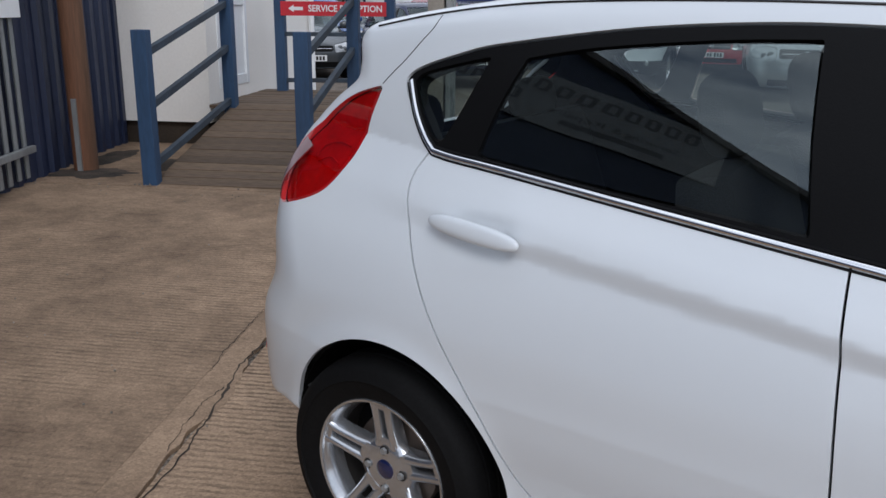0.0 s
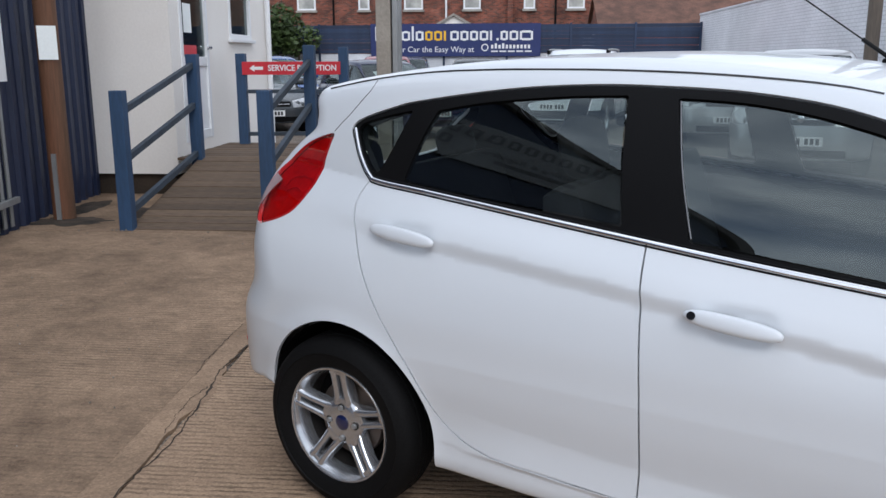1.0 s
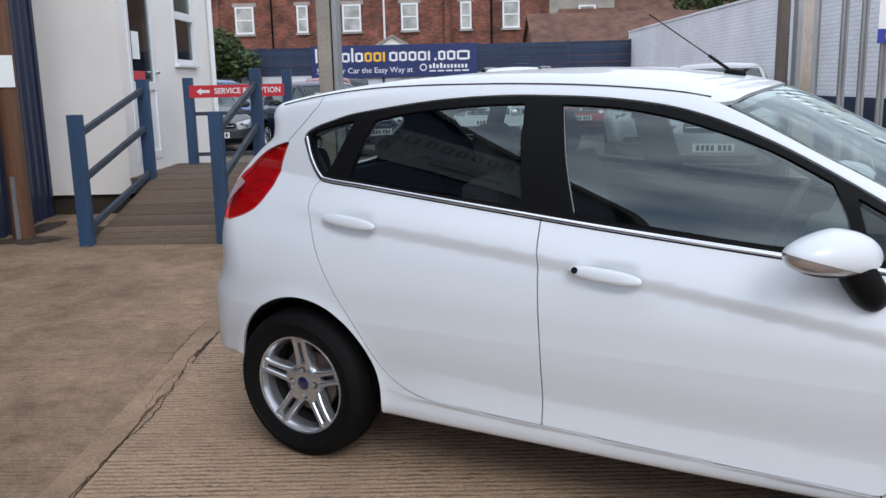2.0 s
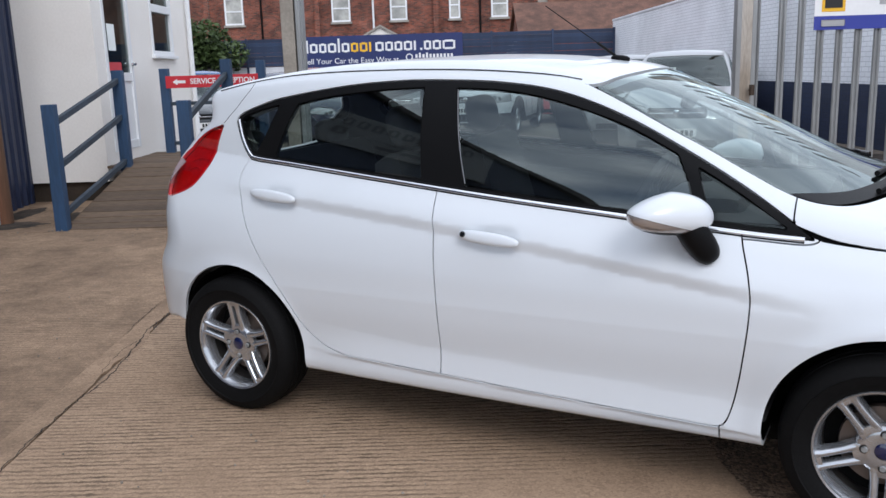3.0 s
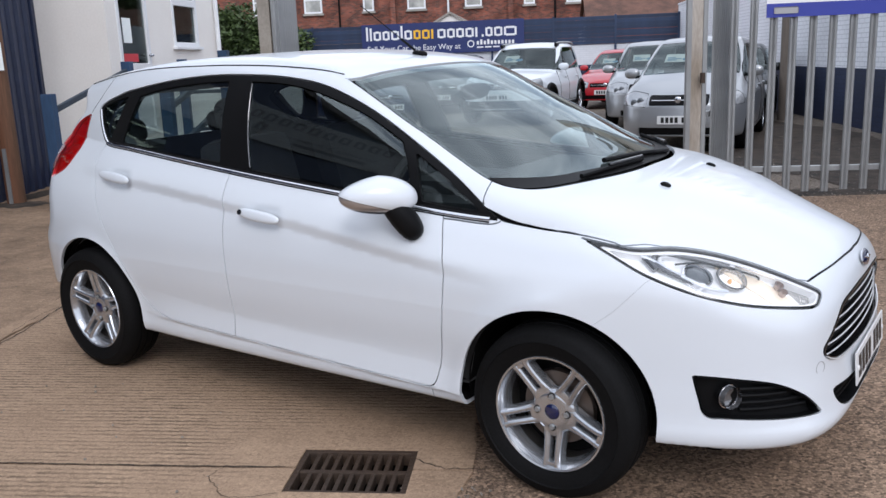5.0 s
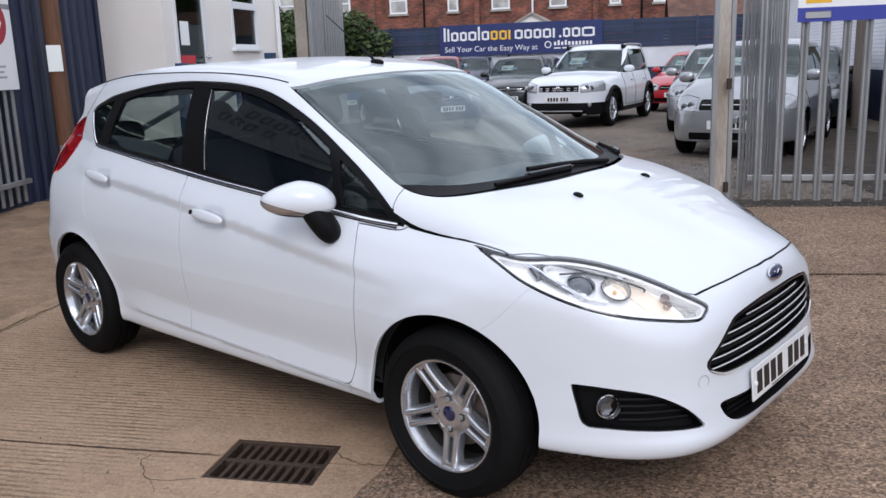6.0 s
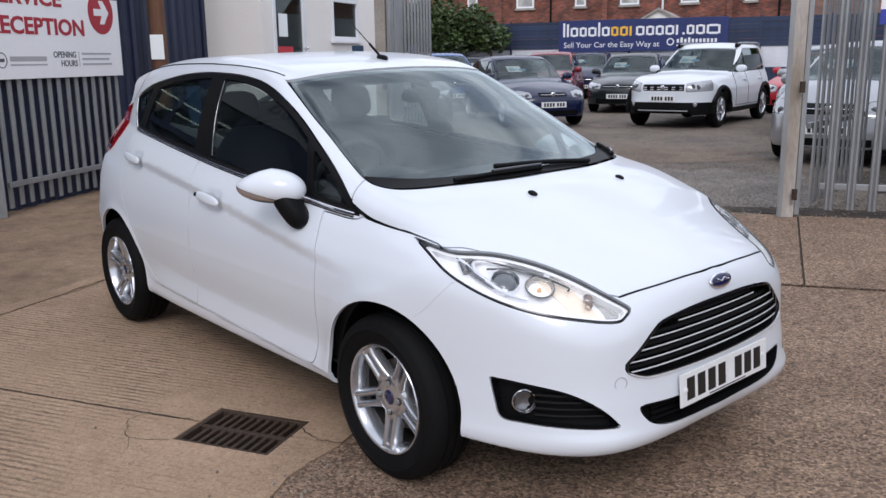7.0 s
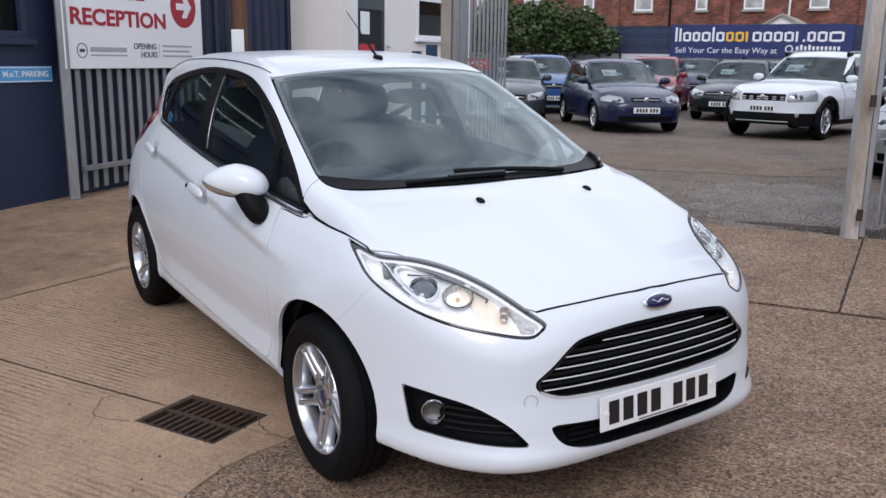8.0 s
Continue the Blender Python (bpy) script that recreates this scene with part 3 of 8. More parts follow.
class Body:
    """A car body's curves. x forward from the rear axle, y to its left, z up; widths are half widths."""
    belt = spl([(-0.3, 1.115), (0.035, 1.084), (0.6, 1.035), (1.2, 0.984), (1.8, 0.932), (2.26, 0.892), (2.8, 0.85), (3.3, 0.80)])
    belt_y = spl([(-0.7, 0.53), (-0.3, 0.595), (0.035, 0.66), (0.5, 0.708), (1.0, 0.739), (1.5, 0.752), (2.0, 0.750), (2.26, 0.742), (2.6, 0.72), (3.3, 0.64)])
    wide = spl([(-0.7, 0.73), (-0.4, 0.785), (-0.2, 0.815), (0, 0.835), (0.5, 0.848), (1.0, 0.853), (1.5, 0.853), (2.0, 0.849), (2.5, 0.845), (2.8, 0.83), (3.0, 0.80), (3.3, 0.73)])
    shoulder = spl([(0, 0), (0.3, 0.07), (0.55, 0.28), (0.67, 0.44), (0.8, 0.63), (1, 1)])
    skirt = spl([(0.12, 0.17), (0.16, 0.115), (0.20, 0.070), (0.235, 0.043), (0.255, 0.032), (0.28, 0.026), (0.31, 0.0255), (0.36, 0.025), (0.41, 0.0225), (0.445, 0.0175), (0.475, 0.0125), (0.52, 0.006), (0.60, 0)])
    kick_top = spl([(0.3, 0.470), (0.615, 0.444), (1.24, 0.404), (1.68, 0.394), (2.05, 0.376), (2.4, 0.365)])
    door_foot = spl([(0.3, 0.346), (0.63, 0.331), (1.01, 0.320), (1.5, 0.303), (2.0, 0.288), (2.4, 0.285)])
    kick = 0.0
    top = spl([(-0.6, 1.235), (-0.4, 1.332), (-0.2, 1.382), (0.1, 1.429), (0.4, 1.460), (0.7, 1.472), (1.0, 1.469), (1.3, 1.447), (1.55, 1.408),
               (2.0, 1.205), (2.42, 1.015), (2.50, 0.995), (2.645, 0.967), (2.9, 0.882), (3.1, 0.805), (3.25, 0.735), (3.4, 0.62)])
    nose = spl([(0.10, 3.20), (0.20, 3.25), (0.25, 3.285), (0.30, 3.30), (0.36, 3.297), (0.45, 3.285), (0.55, 3.28), (0.65, 3.272), (0.72, 3.258), (0.78, 3.22), (0.85, 3.14)])
    tail = spl([(0.1, -0.56), (0.2, -0.60), (0.35, -0.655), (0.5, -0.665), (0.62, -0.655), (0.70, -0.615), (0.85, -0.60), (1.0, -0.56), (1.1, -0.50), (1.18, -0.412), (1.23, -0.345), (1.27, -0.340), (1.34, -0.366), (1.45, -0.36)])
    crease = spl([(-0.3, 0.998), (0.4, 0.940), (0.97, 0.887), (1.42, 0.834), (1.8, 0.784), (2.13, 0.740), (2.6, 0.68)])
    crease_x = (-0.1, 2.35)
    crease_d = 0.018
    hubs = ((0.0, 0.295), (2.489, 0.295))
    flare = 0.012
    flare_r = 0.345
    tumble = (0.23, 0.48)
    sweep, crown, droop = 0.36, 0.02, (2.75, 0.045)
    nose_plan, tail_plan = (0.15, 1.7), (0.12, 0.75)
    floor_z = spl([(-0.75, 0.345), (-0.5, 0.345), (-0.33, 0.36), (-0.2, 0.29), (-0.05, 0.238), (0.2, 0.238), (2.6, 0.238), (2.8, 0.238), (3.15, 0.224), (3.3, 0.216)])
    mid = 0.60
    dishes = ((1.240, 0.840), (0.257, 0.938))
    lip = spl([(0.19, 0.0), (0.215, 0.55), (0.24, 0.95), (0.262, 1.0), (0.285, 0.72), (0.305, 0.30), (0.33, 0.06), (0.36, 0.0)])
    box = ((-0.72, 3.36), (-0.92, 0.93), (0.12, 1.53))

    def side(self, x, z):
        zb, yb, ym, mid = self.belt(x), self.belt_y(x), self.wide(x), self.mid
        s = np.clip((z - mid) / (zb - mid), 0, 1)
        y = ym - (ym - yb) * self.shoulder(s) - np.where(z < mid, self.skirt(z), 0)
        dz = np.maximum(z - zb, 0)
        y = y - self.tumble[0] * dz - self.tumble[1] * dz**2
        e = z - self.crease(x)
        rise = np.clip((e + 0.036) / 0.044, 0, 1)
        rise = 0.6 * rise + 0.4 * rise * rise * (3 - 2 * rise)
        y = y + (self.crease_d * np.where(e > 0.008, np.exp(-((e - 0.008) / 0.08)**2), rise)
                 * np.clip((x - self.crease_x[0]) / 0.4, 0, 1) * np.clip((self.crease_x[1] - x) / 0.4, 0, 1))
        if self.kick:
            # the doors' feet kick out over the sill
            up, foot = self.kick_top(x), self.door_foot(x)
            k = np.clip((up - z) / (up - foot), 0, 1)
            k = np.where(z < foot, np.clip(1 - (foot - z) / 0.020, 0.45, 1), k)
            y = y + self.kick * k * np.clip((x - 0.36) / 0.3, 0, 1) * np.clip((2.28 - x) / 0.2, 0, 1)
            for hx, hz in self.dishes:
                y = y - 0.014 * np.exp(-((x - hx) / 0.078)**4 - ((z - hz) / 0.042)**4)
            y = y + 0.018 * self.lip(z) * np.clip((x - 2.72) / 0.25, 0, 1)
        for hx, hz in self.hubs:
            r = np.hypot(x - hx, z - hz)
            y = y + self.flare * np.exp(-((r - self.flare_r) / 0.045)**2) * np.clip((z - 0.2) / 0.1, 0, 1)
        return y

    def field(self, x, y, z):
        """Below zero inside the body."""
        chin = 0.028 * self.lip(z) * np.clip((np.abs(y) - 0.10) / 0.45, 0, 1) if self.kick else 0.0
        roof = (self.top(x + self.sweep * y * y) - self.crown * (y / 0.6)**2
                - self.droop[1] * np.clip((x - self.droop[0]) / 0.45, 0, 1) * (y / 0.5)**2)
        f = smax(np.abs(y) - self.side(x, z), (z - roof) * 0.93, 0.07)
        f = smax(f, x - (self.nose(z) + chin - self.nose_plan[0] * y**2 - self.nose_plan[1] * y**6), 0.07)
        f = smax(f, self.tail(z) + self.tail_plan[0] * y**2 + self.tail_plan[1] * y**6 - x, 0.07)
        return smax(f, self.floor_z(x) - z, 0.02)

    def slope(self, p, e=0.002):
        g = np.stack([self.field(*(p + e * d).T) - self.field(*(p - e * d).T) for d in np.eye(3)], 1)
        size = np.linalg.norm(g, axis=1)
        return g / np.maximum(size, 1e-9)[:, None], size / (2 * e)

    def settle(self, p, rounds=4):
        for _ in range(rounds):
            n, g = self.slope(p)
            p = p - n * np.clip(self.field(*p.T) / np.maximum(g, 0.3), -0.03, 0.03)[:, None]
        return p

    def net(self, step):
        """The solid's skin as triangles: points, normals, corners."""
        xs, ys, zs = [np.arange(lo, hi, step) for lo, hi in self.box]
        f = self.field(xs[:, None, None], ys[None, :, None], zs[None, None, :])
        inside = f < 0
        total, count = np.zeros((*[n - 1 for n in f.shape], 3)), np.zeros([n - 1 for n in f.shape])
        org = np.array([xs[0], ys[0], zs[0]])
        crossings = []
        for a in range(3):
            lo, hi = [slice(None)] * 3, [slice(None)] * 3
            lo[a], hi[a] = slice(0, -1), slice(1, None)
            i, j, k = np.nonzero(inside[tuple(lo)] != inside[tuple(hi)])
            cell = np.stack([i, j, k], 1)
            other = cell + np.eye(3, dtype=int)[a]
            f0, f1 = f[i, j, k], f[tuple(other.T)]
            p = cell + np.eye(3)[a] * (f0 / (f0 - f1))[:, None]
            b, c = (a + 1) % 3, (a + 2) % 3
            ring = []
            for db, dc in ((0, 0), (1, 0), (1, 1), (0, 1)):
                q = cell.copy()
                q[:, b] -= db
                q[:, c] -= dc
                ring.append(q)
                ok = (q >= 0).all(1) & (q < np.array(count.shape)).all(1)
                np.add.at(total, tuple(q[ok].T), p[ok])
                np.add.at(count, tuple(q[ok].T), 1)
            crossings.append((ring, f0 < 0))
        used = count > 0
        index = np.full(count.shape, -1)
        index[used] = np.arange(used.sum())
        pts = org + step * total[used] / count[used][:, None]
        tris = []
        for ring, out in crossings:
            q = np.stack([index[tuple(np.clip(r, 0, np.array(count.shape) - 1).T)] for r in ring], 1)
            q[~out] = q[~out][:, ::-1]
            tris += [q[:, [0, 1, 2]], q[:, [0, 2, 3]]]
        pts = self.settle(pts)
        return pts, self.slope(pts)[0], np.concatenate(tris)

# ---- ground: one sheet to the horizon, yard slabs laid on it ----
def on_yard(x, y):
    q = YARD.inverted() @ Vector((x, y, 0))
    if DRAIN_BOX[0] < q.x < DRAIN_BOX[1] and DRAIN_BOX[2] < q.y < DRAIN_BOX[3]:
        return False
    return -13.5 < q.x < 10 and -13.5 < q.y < 3.0


DRAIN_BOX = (0.2, 2.0, -2.6, -0.9)


def ground_sheet():
    bm = bmesh.new()
    ring = [-400, -150, -60, -35, -25] + [k * 0.5 for k in range(-36, 61)] + [35, 45, 60, 150, 400]
    grid = [[bm.verts.new((x, y, float(ground_z(x, y)) - (0.016 if on_yard(x, y) else 0.03))) for y in ring] for x in ring]
    for a, b in zip(grid, grid[1:]):
        for i in range(len(ring) - 1):
            bm.faces.new((a[i], b[i], b[i + 1], a[i + 1]))
    # the gully goes down through the sheet
    pit = YARD @ Vector((1.1, -1.76, 0))
    bmesh.ops.delete(bm, geom=[q for q in bm.faces if (q.calc_center_median() - pit).length < 0.52], context="FACES")
    ob = part("ground", bm, M_TARMAC, smooth=True)
    return tagged(ob, "worn grey tarmac with loose gravel and brown dirt", "ground", kind="structure")


ground = ground_sheet()


def slab(u0, u1, v0, v1, mat, parent, top=0.0, hole=None, ragged=False, gap=0.007):
    """A concrete slab in the yard's own axes, with a skirt into the joint."""
    u0, u1, v0, v1 = u0 + gap, u1 - gap, v0 + gap, v1 - gap
    us = np.linspace(u0, u1, max(2, int((u1 - u0) / 0.25) + 1))
    vs = np.linspace(v0, v1, max(2, int((v1 - v0) / (0.04 if ragged else 0.25)) + 1))
    if hole:
        us = np.unique(np.concatenate([us[(us < hole[0] - 0.02) | (us > hole[1] + 0.02)], [hole[0], hole[1]]]))
        vs = np.unique(np.concatenate([vs[(vs < hole[2] - 0.02) | (vs > hole[3] + 0.02)], [hole[2], hole[3]]]))
    bm = bmesh.new()

    def at(u, v, dz=0.0):
        p = YARD @ Vector((u, v, 0))
        return bm.verts.new((p.x, p.y, float(ground_z(p.x, p.y)) + top + dz))
    broken = lambda v: 0.05 * noise.noise(Vector((v * 2.2, 1, 4))) + 0.022 * noise.noise(Vector((v * 11, 2, 7))) + 0.008 * noise.noise(Vector((v * 37, 2, 1)))
    grid = [[at(u + (broken(v) if ragged and u == us[-1] else 0.0), v) for v in vs] for u in us]
    for i in range(len(us) - 1):
        for j in range(len(vs) - 1):
            if hole and hole[0] <= us[i] < hole[1] - 1e-6 and hole[2] <= vs[j] < hole[3] - 1e-6:
                continue
            bm.faces.new((grid[i][j], grid[i + 1][j], grid[i + 1][j + 1], grid[i][j + 1]))
    rim = [e for e in bm.edges if e.is_boundary]
    out = bmesh.ops.extrude_edge_only(bm, edges=rim)
    for v in [g for g in out["geom"] if isinstance(g, bmesh.types.BMVert)]:
        v.co.z -= 0.04
    bmesh.ops.recalc_face_normals(bm, faces=bm.faces)
    return part("concrete_slab", bm, mat, parent)


yard = tagged(new("pavement"), "brown brushed concrete yard slabs with open joints and cracks", "pavement", kind="structure")
DRAIN = (0.885, 1.315, -1.925, -1.595)
for u_lo, u_hi in ((-14, -10.2), (-10.2, -5.7), (-5.7, -1.294)):
    for v_lo, v_hi in ((-14, -9.0), (-9.0, -5.2), (-5.2, -1.75), (-1.75, 3.42), (3.42, 7.0)):
        slab(u_lo, u_hi, v_lo, v_hi, M_SMOOTHCON, yard)
for v_lo, v_hi in ((-14, -9.0), (-9.0, -5.2), (-5.2, -1.75), (-1.75, 3.42)):
    slab(-1.30, -1.17, v_lo, v_hi, M_PATCH, yard, top=0.001, ragged=True, gap=0.001)
slab(-1.17, 1.52, -5.2, -1.75, M_CONCRETE, yard, hole=(DRAIN[0], DRAIN[1], DRAIN[2], -1.757), ragged=True)
slab(-1.17, 1.52, -1.75, 3.42, M_CONCRETE, yard, hole=(DRAIN[0], DRAIN[1], -1.743, DRAIN[3]), ragged=True)
slab(-1.17, 1.52, -9.0, -5.2, M_CONCRETE, yard)
slab(-1.17, 1.52, -14, -9.0, M_CONCRETE, yard)
for v_lo, v_hi in ((-14, -9), (-9, -5.2), (-5.2, 1.17)):
    slab(1.40, 10.5, v_lo, v_hi, M_ROUGHCON, yard, top=-0.008)
slab(1.52, 3.25, 1.17, 3.42, M_ROUGHCON, yard)
slab(3.25, 10.5, 1.17, 3.42, M_ROUGHCON, yard)


def crack(points, wide, parent, rough=1.0):
    """A jagged open crack along points in the yard's axes."""
    line = outline(points, 26, False)
    bm, left, right = bmesh.new(), [], []
    for i, (u, v) in enumerate(line):
        d = line[min(i + 1, len(line) - 1)] - line[max(i - 1, 0)]
        d = d / max(np.hypot(*d), 1e-9)
        jit = rough * 0.016 * noise.noise(Vector((u * 9, v * 9, 3))) + rough * 0.011 * noise.noise(Vector((u * 31, v * 31, 9))) + 0.005 * noise.noise(Vector((u * 90, v * 90, 5)))
        w = wide * (0.35 + 0.9 * abs(noise.noise(Vector((u * 9, v * 9, 1))))) * min(1, i / 3 + 0.1, (len(line) - 1 - i) / 3 + 0.1)
        for side, lst in ((1, left), (-1, right)):
            q = YARD @ Vector((u - d[1] * (jit + side * w), v + d[0] * (jit + side * w), 0))
            lst.append(bm.verts.new((q.x, q.y, float(ground_z(q.x, q.y)) + 0.0025)))
    for k in range(len(left) - 1):
        bm.faces.new((left[k], right[k], right[k + 1], left[k + 1]))
    bmesh.ops.recalc_face_normals(bm, faces=bm.faces)
    ob = part("crack", bm, M_JOINT, parent)
    return ob


crack([(-1.16, -3.6), (-1.19, -2.6), (-1.15, -1.7), (-1.18, -0.9), (-1.14, -0.2), (-1.19, 0.5), (-1.15, 1.2), (-1.18, 2.2), (-1.15, 3.3)], 0.006, yard)
crack([(-1.19, -0.2), (-1.22, 0.05), (-1.19, 0.3)], 0.003, yard)
crack([(-1.30, 0.4), (-1.31, 0.8), (-1.30, 1.2)], 0.003, yard)
crack([(0.62, -1.74), (0.60, -1.84), (0.66, -1.93), (0.72, -1.97), (0.88, -1.95)], 0.0028, yard)
crack([(0.72, -1.97), (0.78, -2.06)], 0.002, yard)
crack([(1.31, -1.66), (1.38, -1.73), (1.45, -1.745), (1.54, -1.73)], 0.004, yard)
crack([(-1.1, -1.752), (-0.4, -1.748), (0.2, -1.753), (0.87, -1.75)], 0.007, yard, 0.25)
crack([(1.56, 1.165), (2.4, 1.17), (3.2, 1.168), (5.0, 1.17)], 0.008, yard, 0.3)
crack([(3.25, 1.18), (3.245, 2.2), (3.25, 3.4)], 0.008, yard, 0.3)


def dirt_patch(x, y, ru, rv, seed, dz=0.0, mat=None):
    """A damp patch of earth washed together on the slab, with an uneven rim."""
    bm, rim = bmesh.new(), []
    mid = bm.verts.new((x, y, float(ground_z(x, y)) + 0.006 + dz))
    for k in range(40):
        a = 2 * math.pi * k / 40
        w = 1 + 0.45 * noise.noise(Vector((2.2 * math.cos(a), 2.2 * math.sin(a), seed))) + 0.2 * noise.noise(Vector((7 * math.cos(a), 7 * math.sin(a), seed)))
        q = Vector((x, y, 0)) + (YARD.to_3x3() @ Vector((ru * w * math.cos(a), rv * w * math.sin(a), 0)))
        rim.append(bm.verts.new((q.x, q.y, float(ground_z(q.x, q.y)) + 0.0015 + dz)))
    for k in range(40):
        bm.faces.new((mid, rim[k], rim[(k + 1) % 40]))
    bmesh.ops.recalc_face_normals(bm, faces=bm.faces)
    return part("dirt_patch", bm, mat or M_DIRT, yard, smooth=True)


dirt_patch(-5.05, 1.62, 0.34, 0.22, 2)
dirt_patch(-5.55, 2.15, 0.16, 0.42, 5)
dirt_patch(-4.85, 2.25, 0.18, 0.30, 8)
dirt_patch(1.0, 10.0, 0.9, 4.6, 11, -0.025)
dirt_patch(*(YARD @ Vector((5.3, 6.6, 0)))[:2], 1.55, 2.6, 17, -0.026)
dirt_patch(*(YARD @ Vector((4.2, 3.75, 0)))[:2], 1.8, 0.22, 23, -0.026)
dirt_patch(-3.04, 7.43, 2.0, 1.1, 31, -0.0275, M_BROWNDIRT)
dirt_patch(-0.21, 5.63, 1.0, 1.5, 37, -0.0275, M_CHIPPINGS)


def drain():
    """A cast iron gully grate, two rows of slots in a frame, over a dark pit."""
    g = thing("drain_grate", "rusty dark cast iron drain grate with slots", "drain", YARD @ pose((DRAIN[0] + DRAIN[1]) / 2, (DRAIN[2] + DRAIN[3]) / 2, -0.004))
    w, h = (DRAIN[1] - DRAIN[0]) / 2, (DRAIN[3] - DRAIN[2]) / 2
    part("frame", boxes(((-w, -h, -0.05), (w, -h + 0.022, 0.0)), ((-w, h - 0.022, -0.05), (w, h, 0.0)), ((-w, -h + 0.022, -0.05), (-w + 0.022, h - 0.022, 0)), ((w - 0.022, -h + 0.022, -0.05), (w, h - 0.022, 0)), bevel=0.003), M_IRON, g)
    part("cross_bar", boxes(((-w + 0.022, -0.012, -0.045), (w - 0.022, 0.012, -0.003)), bevel=0.003), M_IRON, g)
    k = 10
    for i in range(1, k):
        x = -w + 0.022 + (2 * w - 0.044) * i / k
        part("bar", boxes(((x - 0.0085, -h + 0.022, -0.045), (x + 0.0085, h - 0.022, -0.005)), bevel=0.003), M_IRON, g)
    part("pit", boxes(((-w, -h, -0.62), (w, h, -0.60)), ((-w - 0.01, -h - 0.01, -0.6), (-w, h + 0.01, -0.05)), ((w, -h - 0.01, -0.6), (w + 0.01, h + 0.01, -0.05)), ((-w, -h - 0.01, -0.6), (w, -h, -0.05)), ((-w, h, -0.6), (w, h + 0.01, -0.05))), M_INNER, g)
    return g


drain()


def gravel():
    """Loose stones along the slab edges and on the tarmac."""
    rng = random.Random(5)
    stone = [(1, 0, 0), (-1, 0, 0), (0, 1, 0), (0, -1, 0), (0, 0, 1), (0, 0, -1)]
    sides = [(0, 2, 4), (2, 1, 4), (1, 3, 4), (3, 0, 4), (2, 0, 5), (1, 2, 5), (3, 1, 5), (0, 3, 5)]
    verts, faces = [], []
    for k in range(5200):
        pick = rng.random()
        if pick < 0.10:
            u, v = rng.gauss(1.56, 0.06), rng.uniform(-3.5, -0.3)
        elif pick < 0.26:
            u, v = rng.uniform(-4.0, 5.0), rng.gauss(3.62, 0.22)
        elif pick < 0.62:
            u, v = rng.gauss(3.0, 0.9), rng.gauss(5.2, 1.1)
        elif pick < 0.90:
            u, v = rng.uniform(-3.0, 6.5), rng.uniform(3.6, 13.0)
        else:
            u, v = rng.uniform(-3, 4), rng.uniform(-4, 3.3)
        q = YARD @ Vector((u, v, 0))
        s_ = rng.uniform(0.003, 0.009) * (1.7 if v > 3.4 else 1)
        z = float(ground_z(q.x, q.y)) + (-0.03 if v > 3.45 else 0.0)
        if hero_clear(q.x, q.y):
            m = pose(q.x, q.y, z + s_ * 0.35, rng.uniform(0, 360), rng.uniform(0, 360), 0)
            i = len(verts)
            verts += [tuple(m @ Vector((a * s_ * rng.uniform(0.7, 1.1), b * s_ * rng.uniform(0.6, 1.0), c * s_ * rng.uniform(0.5, 0.9)))) for a, b, c in stone]
            faces += [tuple(i + j for j in f) for f in sides]
    me = bpy.data.meshes.new("gravel")
    me.from_pydata(verts, [], faces)
    me.materials.append(M_STONE)
    return tagged(new("gravel", me), "scattered loose grey gravel and grit", "gravel", kind="stuff")


def hero_clear(x, y):
    return not (-0.7 < x < 3.35 and -0.9 < y < 0.95) and not (0.8 < (YARD.inverted() @ Vector((x, y, 0))).x < 1.4 and -2.0 < (YARD.inverted() @ Vector((x, y, 0))).y < -1.5)


M_STONE = material("gravel stone", (0.33, 0.285, 0.235), 0.85, spread=0.3, grain=60, bump=0.2)
gravel()


# ---- timber and steel ----
def palisade(length, height, pitch, m, label, name="palisade_fence", panel_from=0.0, rails=(0.25, 0.85)):
    """A galvanised palisade fence along x: rails behind, upright W-section pales in front."""
    f = thing(name, label, "fence", m)
    for z in rails:
        part("rail", boxes(((0, 0.012, height * z - 0.025), (length, 0.05, height * z + 0.025)), bevel=0.004), M_GALV, f)
    bm = bmesh.new()
    w, d = 0.068, 0.014
    prof = [(-w / 2, 0.0), (-w / 2 + 0.008, -d), (-w / 6, -d), (0, -0.004), (w / 6, -d), (w / 2 - 0.008, -d), (w / 2, 0.0),
            (w / 6, 0.003 - d + 0.008), (0, 0.006), (-w / 6, 0.003 - d + 0.008)]
    prism(bm, prof, height - 0.05, pose(0, 0, 0.05))
    first = part("pale", bm, M_GALV, f)
    first.location = (pitch / 2, 0, 0)
    k = 1
    while pitch * (k + 0.5) < length:
        o = new("pale", first.data)
        o.parent, o.location = f, (pitch * (k + 0.5), random.uniform(-0.002, 0.002), random.uniform(-0.012, 0.012))
        k += 1
    return f


def post_line(a, b):
    """A pose at a whose x axis runs level towards b."""
    d = Vector(b) - Vector(a)
    return pose(a[0], a[1], float(ground_z(a[0], a[1])), 0, 0, math.degrees(math.atan2(d.y, d.x)))


# left fence in front of the navy building
FL0, FL1 = (-3.72, -0.55), (-5.02, 1.13)
m_lf = post_line(FL1, FL0)
left_fence = palisade(2.02, 2.4, 0.145, m_lf, "grey galvanised palisade fence in front of a navy wall", rails=(0.11, 0.85))
gatepost = thing("fence_post", "weathered grey box-section fence post", "post", post_line(FL0, (FL0[0] - 1, FL0[1])))
part("post", boxes(((-0.042, -0.05, 0), (0.042, 0.04, 2.6)), bevel=0.006), M_GALV, gatepost)

